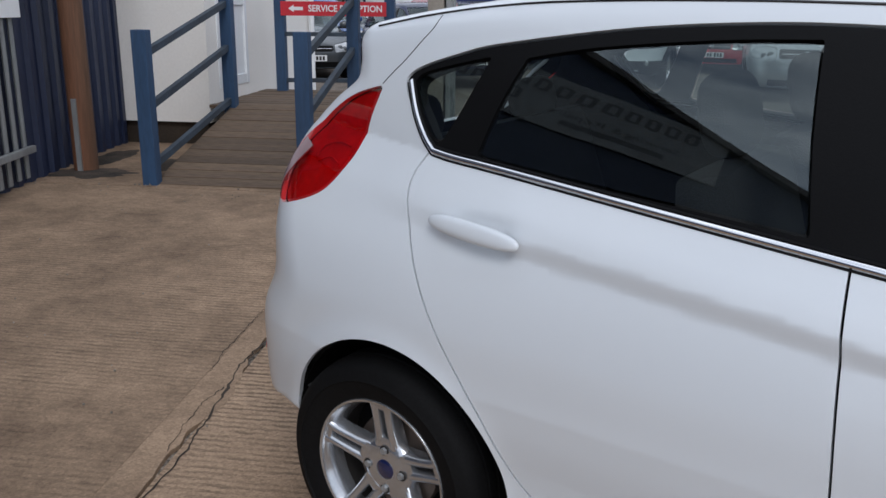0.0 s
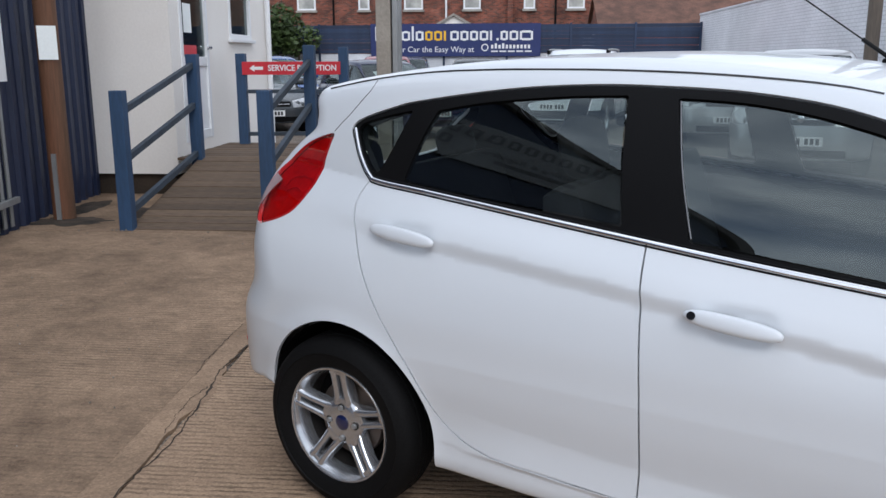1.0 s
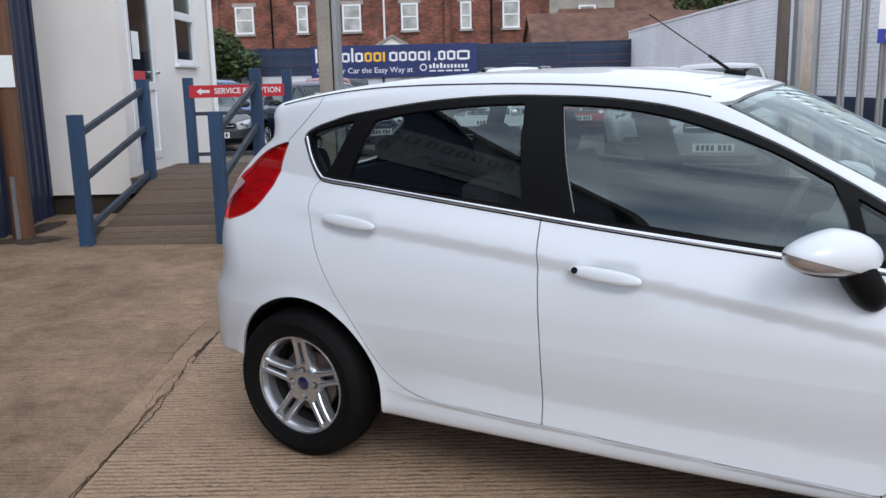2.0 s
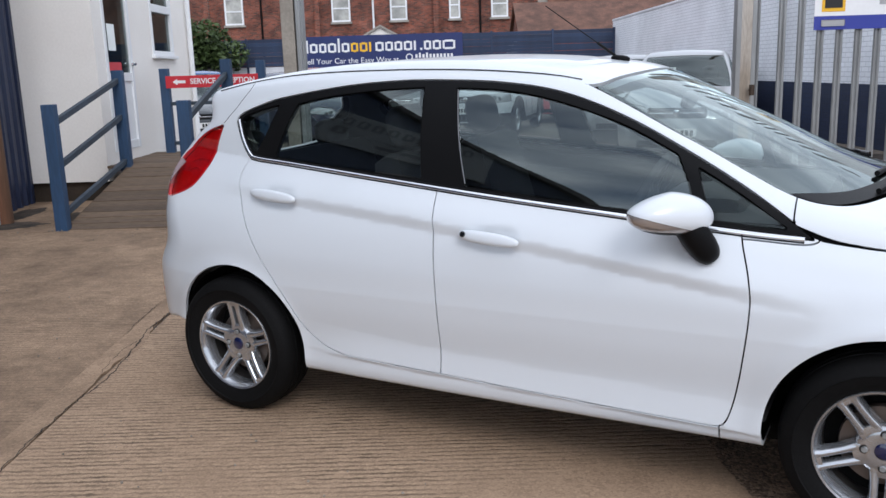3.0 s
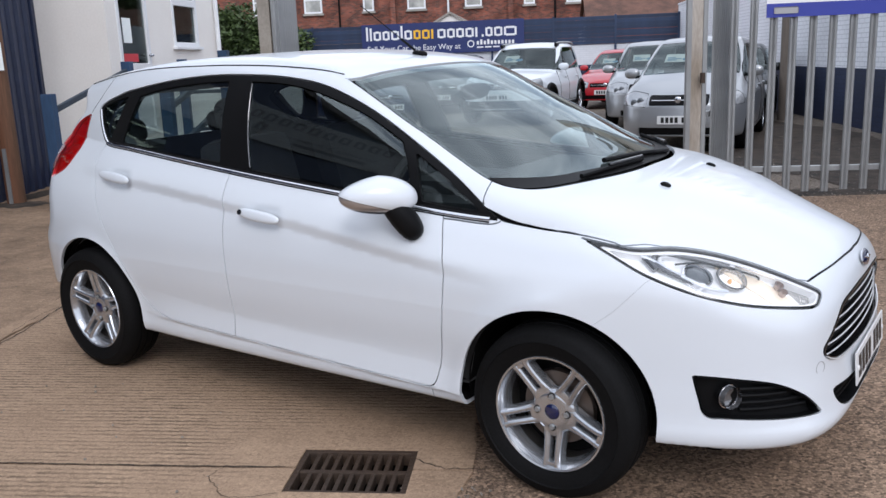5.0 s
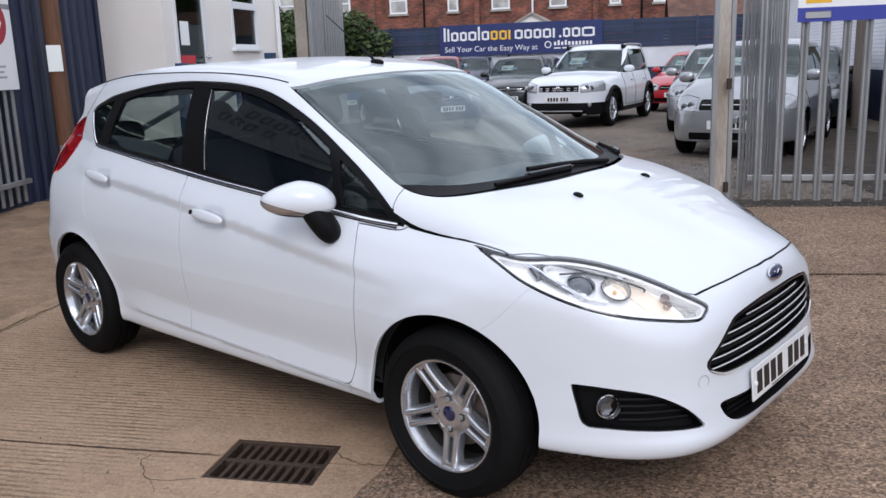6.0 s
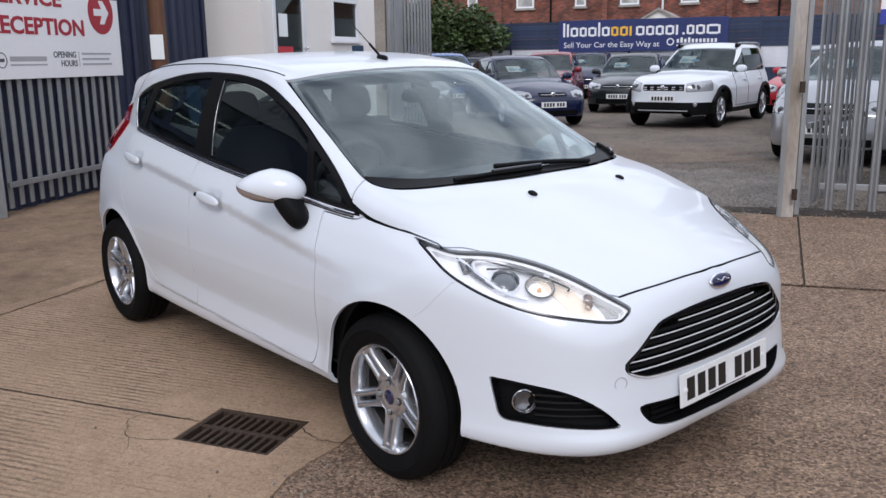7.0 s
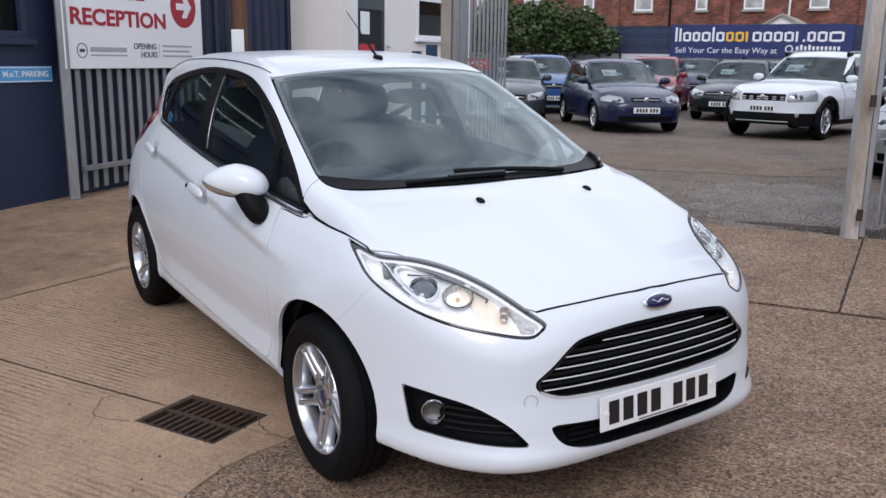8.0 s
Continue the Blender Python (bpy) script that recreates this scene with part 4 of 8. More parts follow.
# navy workshop: its gable wall runs from behind the camera to the white cabin
BW0, BW1 = Vector((0.15, -6.30, 0)), Vector((-6.19, 2.69, 0))
m_bw = pose(BW0.x, BW0.y, 0.0, 0, 0, math.degrees(math.atan2(BW1.y - BW0.y, BW1.x - BW0.x)))


def workshop():
    """x along the gable, the yard lies towards -y."""
    w = thing("navy_workshop", "dark navy clad workshop with a gabled roof", "building", m_bw)
    win = (4.70, 6.68, 1.57, 2.75)
    length, ridge, eave, far = 11.0, (5.5, 5.15), 2.45, 3.1

    def top(x):
        return eave + (ridge[1] - eave) * min(x / ridge[0], 1) if x <= ridge[0] else ridge[1] + (far - ridge[1]) * (x - ridge[0]) / (length - ridge[0])
    def panel(x0, x1, z0=None, z1=None):
        bm = bmesh.new()
        prism(bm, [(x0, z0 if z0 is not None else -0.1), (x1, z0 if z0 is not None else -0.1), (x1, z1 if z1 is not None else top(x1)), (x0, z1 if z1 is not None else top(x0))], 0.15, pose(0, 0.15, 0, 90, 0, 0))
        part("wall_panel", bm, M_NAVYWALL, w)
    panel(0, win[0])
    panel(win[0], win[1], z1=win[2])
    panel(win[0], ridge[0], z0=win[3])
    panel(ridge[0], win[1], z0=win[3])
    panel(win[1], 7.2)
    bm = bmesh.new()
    x, prof = 7.2, [(7.2, 0.15), (7.2, 0.0)]
    while x < length - 0.1:
        prof += [(x + 0.05, 0), (x + 0.075, -0.032), (x + 0.145, -0.032), (x + 0.17, 0)]
        x += 0.2
    prof += [(length, 0), (length, 0.15)]
    prism(bm, prof, 3.4, pose(0, 0, -0.1))
    part("profiled_cladding", bm, M_NAVYWALL, w)
    part("corner_trim", boxes(((length - 0.02, -0.05, -0.1), (length + 0.06, 0.2, 3.4)), bevel=0.004), M_NAVYWALL, w)
    part("side_wall", boxes(((-0.1, 0.15, -0.1), (0.05, 12, eave))), M_NAVYWALL, w)
    part("far_side_wall", boxes(((length - 0.15, 0.15, -0.1), (length, 12, far))), M_NAVYWALL, w)
    part("back_wall", boxes(((0.05, 11.85, -0.1), (length - 0.15, 12, eave))), M_NAVYWALL, w)
    for a, b in (((-0.25, eave - 0.1), ridge), (ridge, (length + 0.2, far - 0.05))):
        bm = bmesh.new()
        prism(bm, [a, b, (b[0], b[1] + 0.12), (a[0], a[1] + 0.12)], 12.3, pose(0, 12.2, 0, 90, 0, 0))
        part("roof", bm, M_SLATE, w)
    # window with the workshop lit behind it
    a, b, lo, hi = win
    fr = part("window", boxes(((a, -0.02, lo), (a + 0.07, 0.1, hi)), ((b - 0.07, -0.02, lo), (b, 0.1, hi)), ((a + 0.07, -0.02, lo), (b - 0.07, 0.1, lo + 0.07)), ((a + 0.07, -0.02, hi - 0.07), (b - 0.07, 0.1, hi)), (((a + b) / 2 - 0.03, -0.018, lo + 0.07), ((a + b) / 2 + 0.03, 0.09, hi - 0.07)), bevel=0.006), M_NAVYWALL, w, "navy framed workshop window")
    for x0, x1 in ((a + 0.07, (a + b) / 2 - 0.03), ((a + b) / 2 + 0.03, b - 0.07)):
        pane = part("pane", boxes(((x0, 0.03, lo + 0.07), (x1, 0.04, hi - 0.07))), M_WINDARK, fr)
        pane.visible_shadow = False
    part("sill", boxes(((a - 0.05, -0.07, lo - 0.05), (b + 0.05, -0.022, lo)), bevel=0.005), M_NAVYWALL, fr)
    for y, z in ((1.6, 2.62), (3.4, 2.62)):
        lamp = part("strip_lamp", boxes(((4.2, y, z), (7.6, y + 0.12, z + 0.06)), bevel=0.01), M_UPVC, w)
        part("tube", rod(bmesh.new(), (4.25, y + 0.06, z - 0.03), (7.55, y + 0.06, z - 0.03), 0.02), M_GLOW, lamp)
    return w


workshop()


def parking_sign():
    s_ = thing("parking_sign", "light blue parking sign with white lettering", "sign", m_bw @ pose(6.55, -0.012, 1.26, 90, 0, 0))
    part("board", boxes(((-0.36, -0.072, 0), (0.36, 0.072, 0.008)), bevel=0.002), M_BLUESIGN, s_)
    writing("lettering", "M.o.T. PARKING", 0.075, M_WHITEPRINT, s_, pose(0.06, 0, 0.009), width=0.50, bold=0.001)
    for y in (-0.062, 0.062):
        part("edge_line", boxes(((-0.35, y - 0.004, 0.008), (0.35, y + 0.004, 0.0095))), M_WHITEPRINT, s_)
    return s_


def name_board():
    s_ = thing("name_board", "long pale grey wall board with dark wording", "sign", m_bw @ pose(3.7, -0.03, 3.12, 90, 0, 0))
    part("board", boxes(((-1.75, -0.50, 0), (1.75, 0.50, 0.02)), bevel=0.003), M_BOARD, s_)
    for k in range(11):
        part("letter_bar", letter_shape(-1.45 + k * 0.20, 0.12, 0.14, 0.24, 0.042, 0.02, 0.024), M_DARKPRINT, s_)
    for x in (0.15, 0.40, 0.60, 0.80):
        part("letter_bar", letter_shape(x, -0.20, 0.14, 0.23, 0.042, 0.02, 0.024), M_DARKPRINT, s_)
    writing("lettering", "Servicing & Repairs", 0.15, M_DARKPRINT, s_, pose(-0.75, -0.14, 0.021))
    part("number_bar", boxes(((-1.2, -0.36, 0.02), (-0.3, -0.27, 0.024))), M_DARKPRINT, s_)
    return s_


def letter_shape(x, y, width, tall, stroke, z0, z1):
    """A letter's place as a plain mark: one bar, or a hollow block."""
    if width < 2.4 * stroke:
        return boxes(((x, y, z0), (x + min(width, stroke), y + tall, z1)))
    h = min(tall, 2.6 * width)
    return boxes(((x, y + 0.3 * stroke, z0), (x + stroke, y + h - 0.3 * stroke, z1)), ((x + width - stroke, y + 0.3 * stroke, z0), (x + width, y + h - 0.3 * stroke, z1)),
                 ((x + stroke, y, z0), (x + width - stroke, y + stroke, z1)), ((x + stroke, y + h - stroke, z0), (x + width - stroke, y + h, z1)))


parking_sign()
name_board()


def reception_board():
    """A large white board on the fence; x runs to the right as one reads it."""
    s_ = thing("reception_board", "white reception sign board with crimson lettering and arrow", "sign", post_line(FL0, FL1) @ pose(0, -0.035, 0, 90, 0, 0))
    part("board", boxes(((-0.02, 1.235, 0), (2.13, 2.45, 0.012)), bevel=0.003), M_WHITESIGN, s_)
    writing("lettering", "SERVICE", 0.215, M_CRIMSON, s_, pose(0.62, 1.985, 0.014), width=1.04, bold=0.006)
    writing("lettering", "RECEPTION", 0.215, M_CRIMSON, s_, pose(0.775, 1.715, 0.014), width=1.40, bold=0.006)
    bm = bmesh.new()
    rod(bm, (1.80, 1.895, 0.012), (1.80, 1.895, 0.015), 0.225, sides=48)
    part("red_disc", bm, M_CRIMSON, s_)
    bm = bmesh.new()
    prism(bm, [(-0.13, -0.035), (0.02, -0.035), (0.02, -0.02), (-0.035, -0.12), (0.045, -0.12), (0.14, 0), (0.045, 0.12), (-0.035, 0.12), (0.02, 0.02), (0.02, 0.035), (-0.13, 0.035)], 0.002, pose(1.80, 1.895, 0.0155))
    part("arrow", bm, M_WHITEPRINT, s_)
    writing("lettering", "OPENING", 0.085, M_DARKPRINT, s_, pose(1.12, 1.455, 0.013), width=0.36, bold=0.001)
    writing("lettering", "HOURS", 0.085, M_DARKPRINT, s_, pose(1.18, 1.370, 0.013), width=0.26, bold=0.001)
    for k, z in enumerate((1.468, 1.415, 1.362)):
        part("hours_bar", boxes(((1.40, z - 0.010, 0.012), (1.92 - 0.04 * (k % 2), z + 0.010, 0.014))), M_GREYPRINT, s_)
    part("rule", boxes(((1.345, 1.34, 0.012), (1.352, 1.49, 0.014))), M_GREYPRINT, s_)
    bm = bmesh.new()
    lathe(bm, [(0.062, 0.0), (0.070, 0.0), (0.070, 0.003), (0.062, 0.003)], 32, axis="z", closed=True)
    bm.transform(pose(0.20, 1.405, 0.012))
    box(bm, (0.165, 1.390, 0.012), (0.235, 1.420, 0.014))
    part("emblem", bm, M_DARKPRINT, s_)
    part("name_bar", boxes(((0.31, 1.395, 0.012), (0.83, 1.440, 0.014))), M_GREYPRINT, s_)
    part("name_bar_small", boxes(((0.31, 1.355, 0.012), (0.83, 1.370, 0.014))), M_GREYPRINT, s_)
    return s_


reception_board()

# white office cabin
WC, WE = Vector((-5.42, 3.18, 0)), Vector((-7.10, 6.30, 0))
m_wc = post_line(WC, WE)


def cabin():
    """The cabin's side runs along x from its near corner; its body lies towards +y."""
    c = thing("office_cabin", "white rendered site cabin with a glazed door and small window", "building", m_wc)
    length, deep, z0, z1 = (WE - WC).length, 2.6, 0.22, 3.4
    door, win = (0.26, 1.10, 0.52, 2.56), (1.88, 2.76, 1.64, 3.02)
    items = [((0, 0, z0), (door[0], 0.12, z1)), ((door[0], 0, door[3]), (door[1], 0.12, z1)), ((door[1], 0, z0), (win[0], 0.12, z1)),
             ((win[0], 0, z0), (win[1], 0.12, win[2])), ((win[0], 0, win[3]), (win[1], 0.12, z1)), ((win[1], 0, z0), (length, 0.12, z1)),
             ((door[0], 0, z0), (door[1], 0.12, door[2]))]
    for lo, hi in items:
        part("wall_panel", boxes((lo, hi)), M_RENDER, c)
    part("end_wall", boxes(((0.002, 0.12, z0), (0.12, deep, z1))), M_RENDER, c)
    part("far_wall", boxes(((length - 0.12, 0.12, z0), (length - 0.002, deep, z1))), M_RENDER, c)
    part("back_wall", boxes(((0.12, deep - 0.1, z0), (length - 0.12, deep, z1))), M_RENDER, c)
    part("floor", boxes(((0.12, 0.12, 0.40), (length - 0.12, deep - 0.1, 0.50))), M_ROOMDARK, c)
    part("roof", boxes(((-0.05, -0.06, z1), (length + 0.05, deep + 0.05, z1 + 0.1))), M_RENDER, c)
    # dark box stands in for the shade in the gap beneath the cabin
    part("plinth", boxes(((0.06, 0.05, -0.1), (length - 0.06, deep - 0.05, z0))), M_JOINT, c)
    # door leaf
    a, b, lo, hi = door
    d = part("door", boxes(((a, -0.012, lo), (a + 0.07, 0.05, hi)), ((b - 0.07, -0.012, lo), (b, 0.05, hi)), ((a + 0.07, -0.012, hi - 0.07), (b - 0.07, 0.05, hi)),
                           ((a + 0.07, -0.008, lo), (b - 0.07, 0.045, lo + 0.10)), ((a + 0.07, -0.008, lo + 0.80), (b - 0.07, 0.045, lo + 0.90)),
                           ((a + 0.07, 0.012, lo + 0.10), (b - 0.07, 0.035, lo + 0.80)), bevel=0.006), M_UPVC, c, "white plastic door with a tall glass pane")
    pane = part("pane", boxes(((a + 0.07, 0.016, lo + 0.90), (b - 0.07, 0.026, hi - 0.07))), M_WINDARK, d)
    pane.visible_shadow = False
    bm = boxes(((b - 0.055, -0.05, lo + 0.98), (b - 0.02, -0.012, lo + 1.02)), ((b - 0.15, -0.06, lo + 0.99), (b - 0.02, -0.045, lo + 1.01)), bevel=0.004)
    part("door_handle", bm, M_CHROME, d)
    part("notice", boxes(((a + 0.16, 0.010, lo + 1.15), (a + 0.38, 0.014, lo + 1.45))), M_PAPER, d)
    part("red_notice", boxes(((a + 0.12, 0.010, lo + 0.92), (a + 0.50, 0.014, lo + 1.02))), M_REDSIGN, d)
    a, b, lo, hi = win
    w = part("window", boxes(((a, -0.015, lo), (a + 0.06, 0.06, hi)), ((b - 0.06, -0.015, lo), (b, 0.06, hi)), ((a + 0.06, -0.015, hi - 0.06), (b - 0.06, 0.06, hi)),
                             ((a + 0.06, -0.015, lo), (b - 0.06, 0.06, lo + 0.06)), ((a + 0.06, -0.015, lo + 0.56), (b - 0.06, 0.06, lo + 0.66)), bevel=0.006), M_UPVC, c)
    for z_lo, z_hi in ((lo + 0.06, lo + 0.56), (lo + 0.66, hi - 0.06)):
        pane = part("pane", boxes(((a + 0.06, 0.02, z_lo), (b - 0.06, 0.03, z_hi))), M_WINDARK, w)
        pane.visible_shadow = False
    part("sill", boxes(((a - 0.04, -0.06, lo - 0.04), (b + 0.04, 0.0, lo)), bevel=0.005), M_UPVC, w)
    part("drainpipe", rod(bmesh.new(), (length - 0.09, -0.05, 0.2), (length - 0.09, -0.05, z1), 0.035), M_UPVC, c)
    return c


office = cabin()

# timber ramp to the cabin
RA, RD = Vector((-4.29, 1.66, 0)), Vector((-3.29, 2.35, 0))
m_ramp = pose(RA.x, RA.y, float(ground_z(RA.x, RA.y)), 0, 0, 28.5)


def ramp():
    """x across from the left rail to the right, y up the ramp."""
    r = thing("timber_ramp", "weathered timber ramp with blue painted posts and rails", "ramp", m_ramp)
    run, wide, rise = 1.75, 1.20, 0.40
    k = 0
    y = 0.0
    while y < 3.5:
        z = rise * min(max(y + 0.02, 0.02) / run, 1)
        tilt = math.degrees(math.atan2(rise, run)) if y < run else 0
        bm = boxes(((0, 0, -0.03), (wide + (0.0 if y < run else 0.0), 0.133, 0.0)), bevel=0.005)
        ob = part("deck_board", bm, M_DECK, r)
        ob.matrix_basis = pose(0.0 if y < run else -0.25, y, z + random.uniform(-0.003, 0.003), tilt, 0, 0)
        if y >= run:
            ob.scale.x = (wide + 0.25) / wide
        y += 0.142 * (math.cos(radians(tilt)))
    part("side_board", boxes(((0.02, 0.1, -0.1), (0.06, run, 0.02)), bevel=0.004), M_DECK, r)
    for x in (0.06, wide - 0.1):
        bm = bmesh.new()
        prism(bm, [(0.05, -0.12), (3.45, -0.12), (3.45, rise - 0.035), (run, rise - 0.035), (0.05, -0.03)], 0.045, pose(x, 0, 0, 90, 0, 90))
        part("bearer", bm, M_DECK, r)
    posts = {"a": (0, 0, 0.0, 1.14), "b": (0, 1.73, 0.0, 1.44), "d": (wide, 0.02, 0.0, 1.14), "e": (wide, 1.66, 0, 1.52), "f": (wide, 3.45, 0, 1.53), "c": (0.0, 3.33, 0, 1.46)}
    for x, yy, z, top in posts.values():
        part("post", boxes(((x - 0.055, yy - 0.05, z - 0.05), (x + 0.055, yy + 0.05, top)), bevel=0.006), M_NAVYPOST, r)

    def rail(p, q, h, w=0.042):
        a, b = Vector(p), Vector(q)
        d = (b - a)
        m = Matrix.Translation(a) @ d.to_track_quat("Y", "Z").to_matrix().to_4x4()
        part("handrail", boxes(((-w / 2, 0, -h / 2), (w / 2, d.length, h / 2)), m=m, bevel=0.004), M_RAIL, r)
    for h0, h1 in ((0.97, 1.33), (0.58, 0.94), (0.14, 0.46)):
        rail((0, 0.05, h0), (0, 1.69, h1), 0.056)
    for h0, h1 in ((0.97, 1.36), (0.54, 0.94)):
        rail((wide, 0.07, h0), (wide, 1.62, h1), 0.056)
    for h in (1.02, 0.52):
        rail((0.05, 3.33, h), (wide - 0.05, 3.45, h), 0.045, 0.04)
    return r


timber_ramp = ramp()


def service_sign():
    s = thing("direction_sign", "red direction sign with white arrow and lettering", "sign", m_ramp @ pose(0.60, 3.33, 1.29, 90, 0, 5.7))
    part("board", boxes(((-0.575, -0.075, 0.0), (0.575, 0.075, 0.012)), bevel=0.002), M_REDSIGN, s)
    bm = bmesh.new()
    prism(bm, [(-0.49, 0), (-0.43, 0.04), (-0.43, 0.018), (-0.33, 0.018), (-0.33, -0.018), (-0.43, -0.018), (-0.43, -0.04)], 0.002, pose(0, 0, 0.012))
    part("arrow", bm, M_WHITEPRINT, s)
    writing("lettering", "SERVICE RECEPTION", 0.095, M_WHITEPRINT, s, pose(0.13, 0.0, 0.014), width=0.80, bold=0.002)
    return s


service_sign()

# timber pole with a notice
POLE = (-5.22, 1.70)
pole = thing("timber_pole", "tall brown telegraph pole with a pinned notice", "pole", pose(POLE[0], POLE[1], 0.06))
bm = bmesh.new()
rod(bm, (0, 0, -0.1), (0, 0, 5.5), 0.096, 0.086, 20)
part("pole", bm, M_WOODPOLE, pole, smooth=True)
part("notice", boxes(((-0.075, -0.106, 1.42), (0.075, -0.100, 1.70)), m=pose(0, 0, 0, 0, 0, 55)), M_PAPER, pole)
part("cover_strip", boxes(((-0.02, -0.106, 0.0), (0.02, -0.092, 0.62)), m=pose(0, 0, 0, 0, 0, 30)), M_GALV, pole)


# gates
def gate_post(name_label, m, height=3.0, mat=None):
    g = thing("gate_post", name_label, "post", m)
    part("concrete_post", boxes(((-0.075, -0.06 if mat else -0.055, -0.1), (0.055 if mat else 0.045, 0.05, height)), bevel=0.010), mat or M_RAWSTEEL, g)
    if mat:
        part("steel_edge", boxes(((-0.078, -0.064, 0.0), (-0.040, -0.061, height)), ((-0.080, -0.064, 0.0), (-0.076, 0.03, height))), M_GALV, g)
    part("steel_channel", boxes(((0.058, -0.045, 0.02), (0.098, 0.05, height - 0.1)), bevel=0.005), M_GALV, g)
    if not mat:
        part("gate_stile", boxes(((0.060, 0.055, 0.06), (0.105, 0.23, height - 0.35)), bevel=0.004), M_GALV, g)
    for z in (0.16, 1.05, 2.2):
        bm = bmesh.new()
        rod(bm, (0.05, -0.115, z), (0.05, -0.115, z + 0.09), 0.022)
        rod(bm, (0.05, -0.115, z + 0.045), (0.05, -0.07, z + 0.045), 0.012)
        part("hinge", bm, M_IRON, g, smooth=True)
    return g


GL, GR = Vector((-2.60, 3.02, 0)), Vector((1.16, 4.48, 0))
gate_post("weathered concrete gate post with steel channel", pose(GL.x, GL.y, float(ground_z(GL.x, GL.y)), 0, 0, 28.5), 3.3)
gate_post("pale concrete gate post with rusty hinges", pose(GR.x, GR.y, float(ground_z(GR.x, GR.y)), 0, 0, 28.5), 3.3, M_PALEPOST)
palisade(1.85, 2.9, 0.15, pose(GL.x - 0.06, GL.y + 0.16, 0.12, 0, 0, 127), "grey palisade gate leaf standing open", "gate_leaf")
palisade(1.85, 2.9, 0.15, pose(GR.x + 0.10, GR.y + 0.14, 0.12, 0, 0, 100), "grey palisade gate leaf standing open", "gate_leaf")
palisade(6.5, 2.9, 0.165, pose(GR.x + 0.22, GR.y + 0.10, 0.10, 0, 0, 28.5), "long grey galvanised palisade fence beside the gate", rails=(0.085, 0.85))

# painted brick wall at the right, and the far fence
def wall_right():
    w = tagged(new("wall_brick"), "brick wall painted white above and navy below", "wall", kind="structure")
    w.matrix_world = YARD
    u, v0, v1 = 6.95, -3.0, 28.6
    part("white_brickwork", boxes(((u, v0, 1.02), (u + 0.25, v1, 3.02))), M_BRICKWHITE, w)
    part("navy_brickwork", boxes(((u, v0, -0.1), (u + 0.25, v1, 1.02))), M_BRICKNAVY, w)
    part("coping", boxes(((u - 0.03, v0, 3.02), (u + 0.28, v1, 3.08)), bevel=0.01), M_BRICKWHITE, w)
    return w


wall_right()
wall_pole = thing("timber_pole", "grey brown timber pole beside the painted wall", "pole", pose(-0.24, 13.77, 0.06))
part("pole", rod(bmesh.new(), (0, 0, -0.1), (0, 0, 6.5), 0.12, 0.10, 16), M_GREYPOLE, wall_pole, smooth=True)


def far_fence():
    w = tagged(new("fence_far"), "navy slatted fence over a low white and navy wall", "fence", kind="structure")
    w.matrix_world = YARD @ pose(0, 28.1, 0, 0, 0, 0)
    part("low_wall", boxes(((-22, 0, 1.02), (6.93, 0.2, 1.74))), M_LOWWHITE, w)
    part("wall_base", boxes(((-22, -0.01, -0.1), (6.93, 0.19, 1.02))), M_LOWNAVY, w)
    slat = None
    for k in range(13):
        x1 = 6.9 - k * 2.25
        for j in range(8):
            z = 1.75 + j * 0.124
            if slat is None:
                slat = part("slat", boxes(((-2.2, -0.02, 0), (0, 0.012, 0.121)), m=pose(0, 0, 0, 3, 0, 0), bevel=0.004), M_NAVYFENCE, w)
                o = slat
            else:
                o = new("slat", slat.data)
                o.parent = w
            o.matrix_basis = pose(x1 - 0.025, -0.02, z + random.uniform(-0.006, 0.006), 0, random.uniform(-0.12, 0.12), 0)
        part("post", boxes(((x1 - 0.05, -0.07, 1.1), (x1 + 0.03, -0.03, 2.78)), bevel=0.005), M_NAVYFENCE, w)
    return w


far_fence()


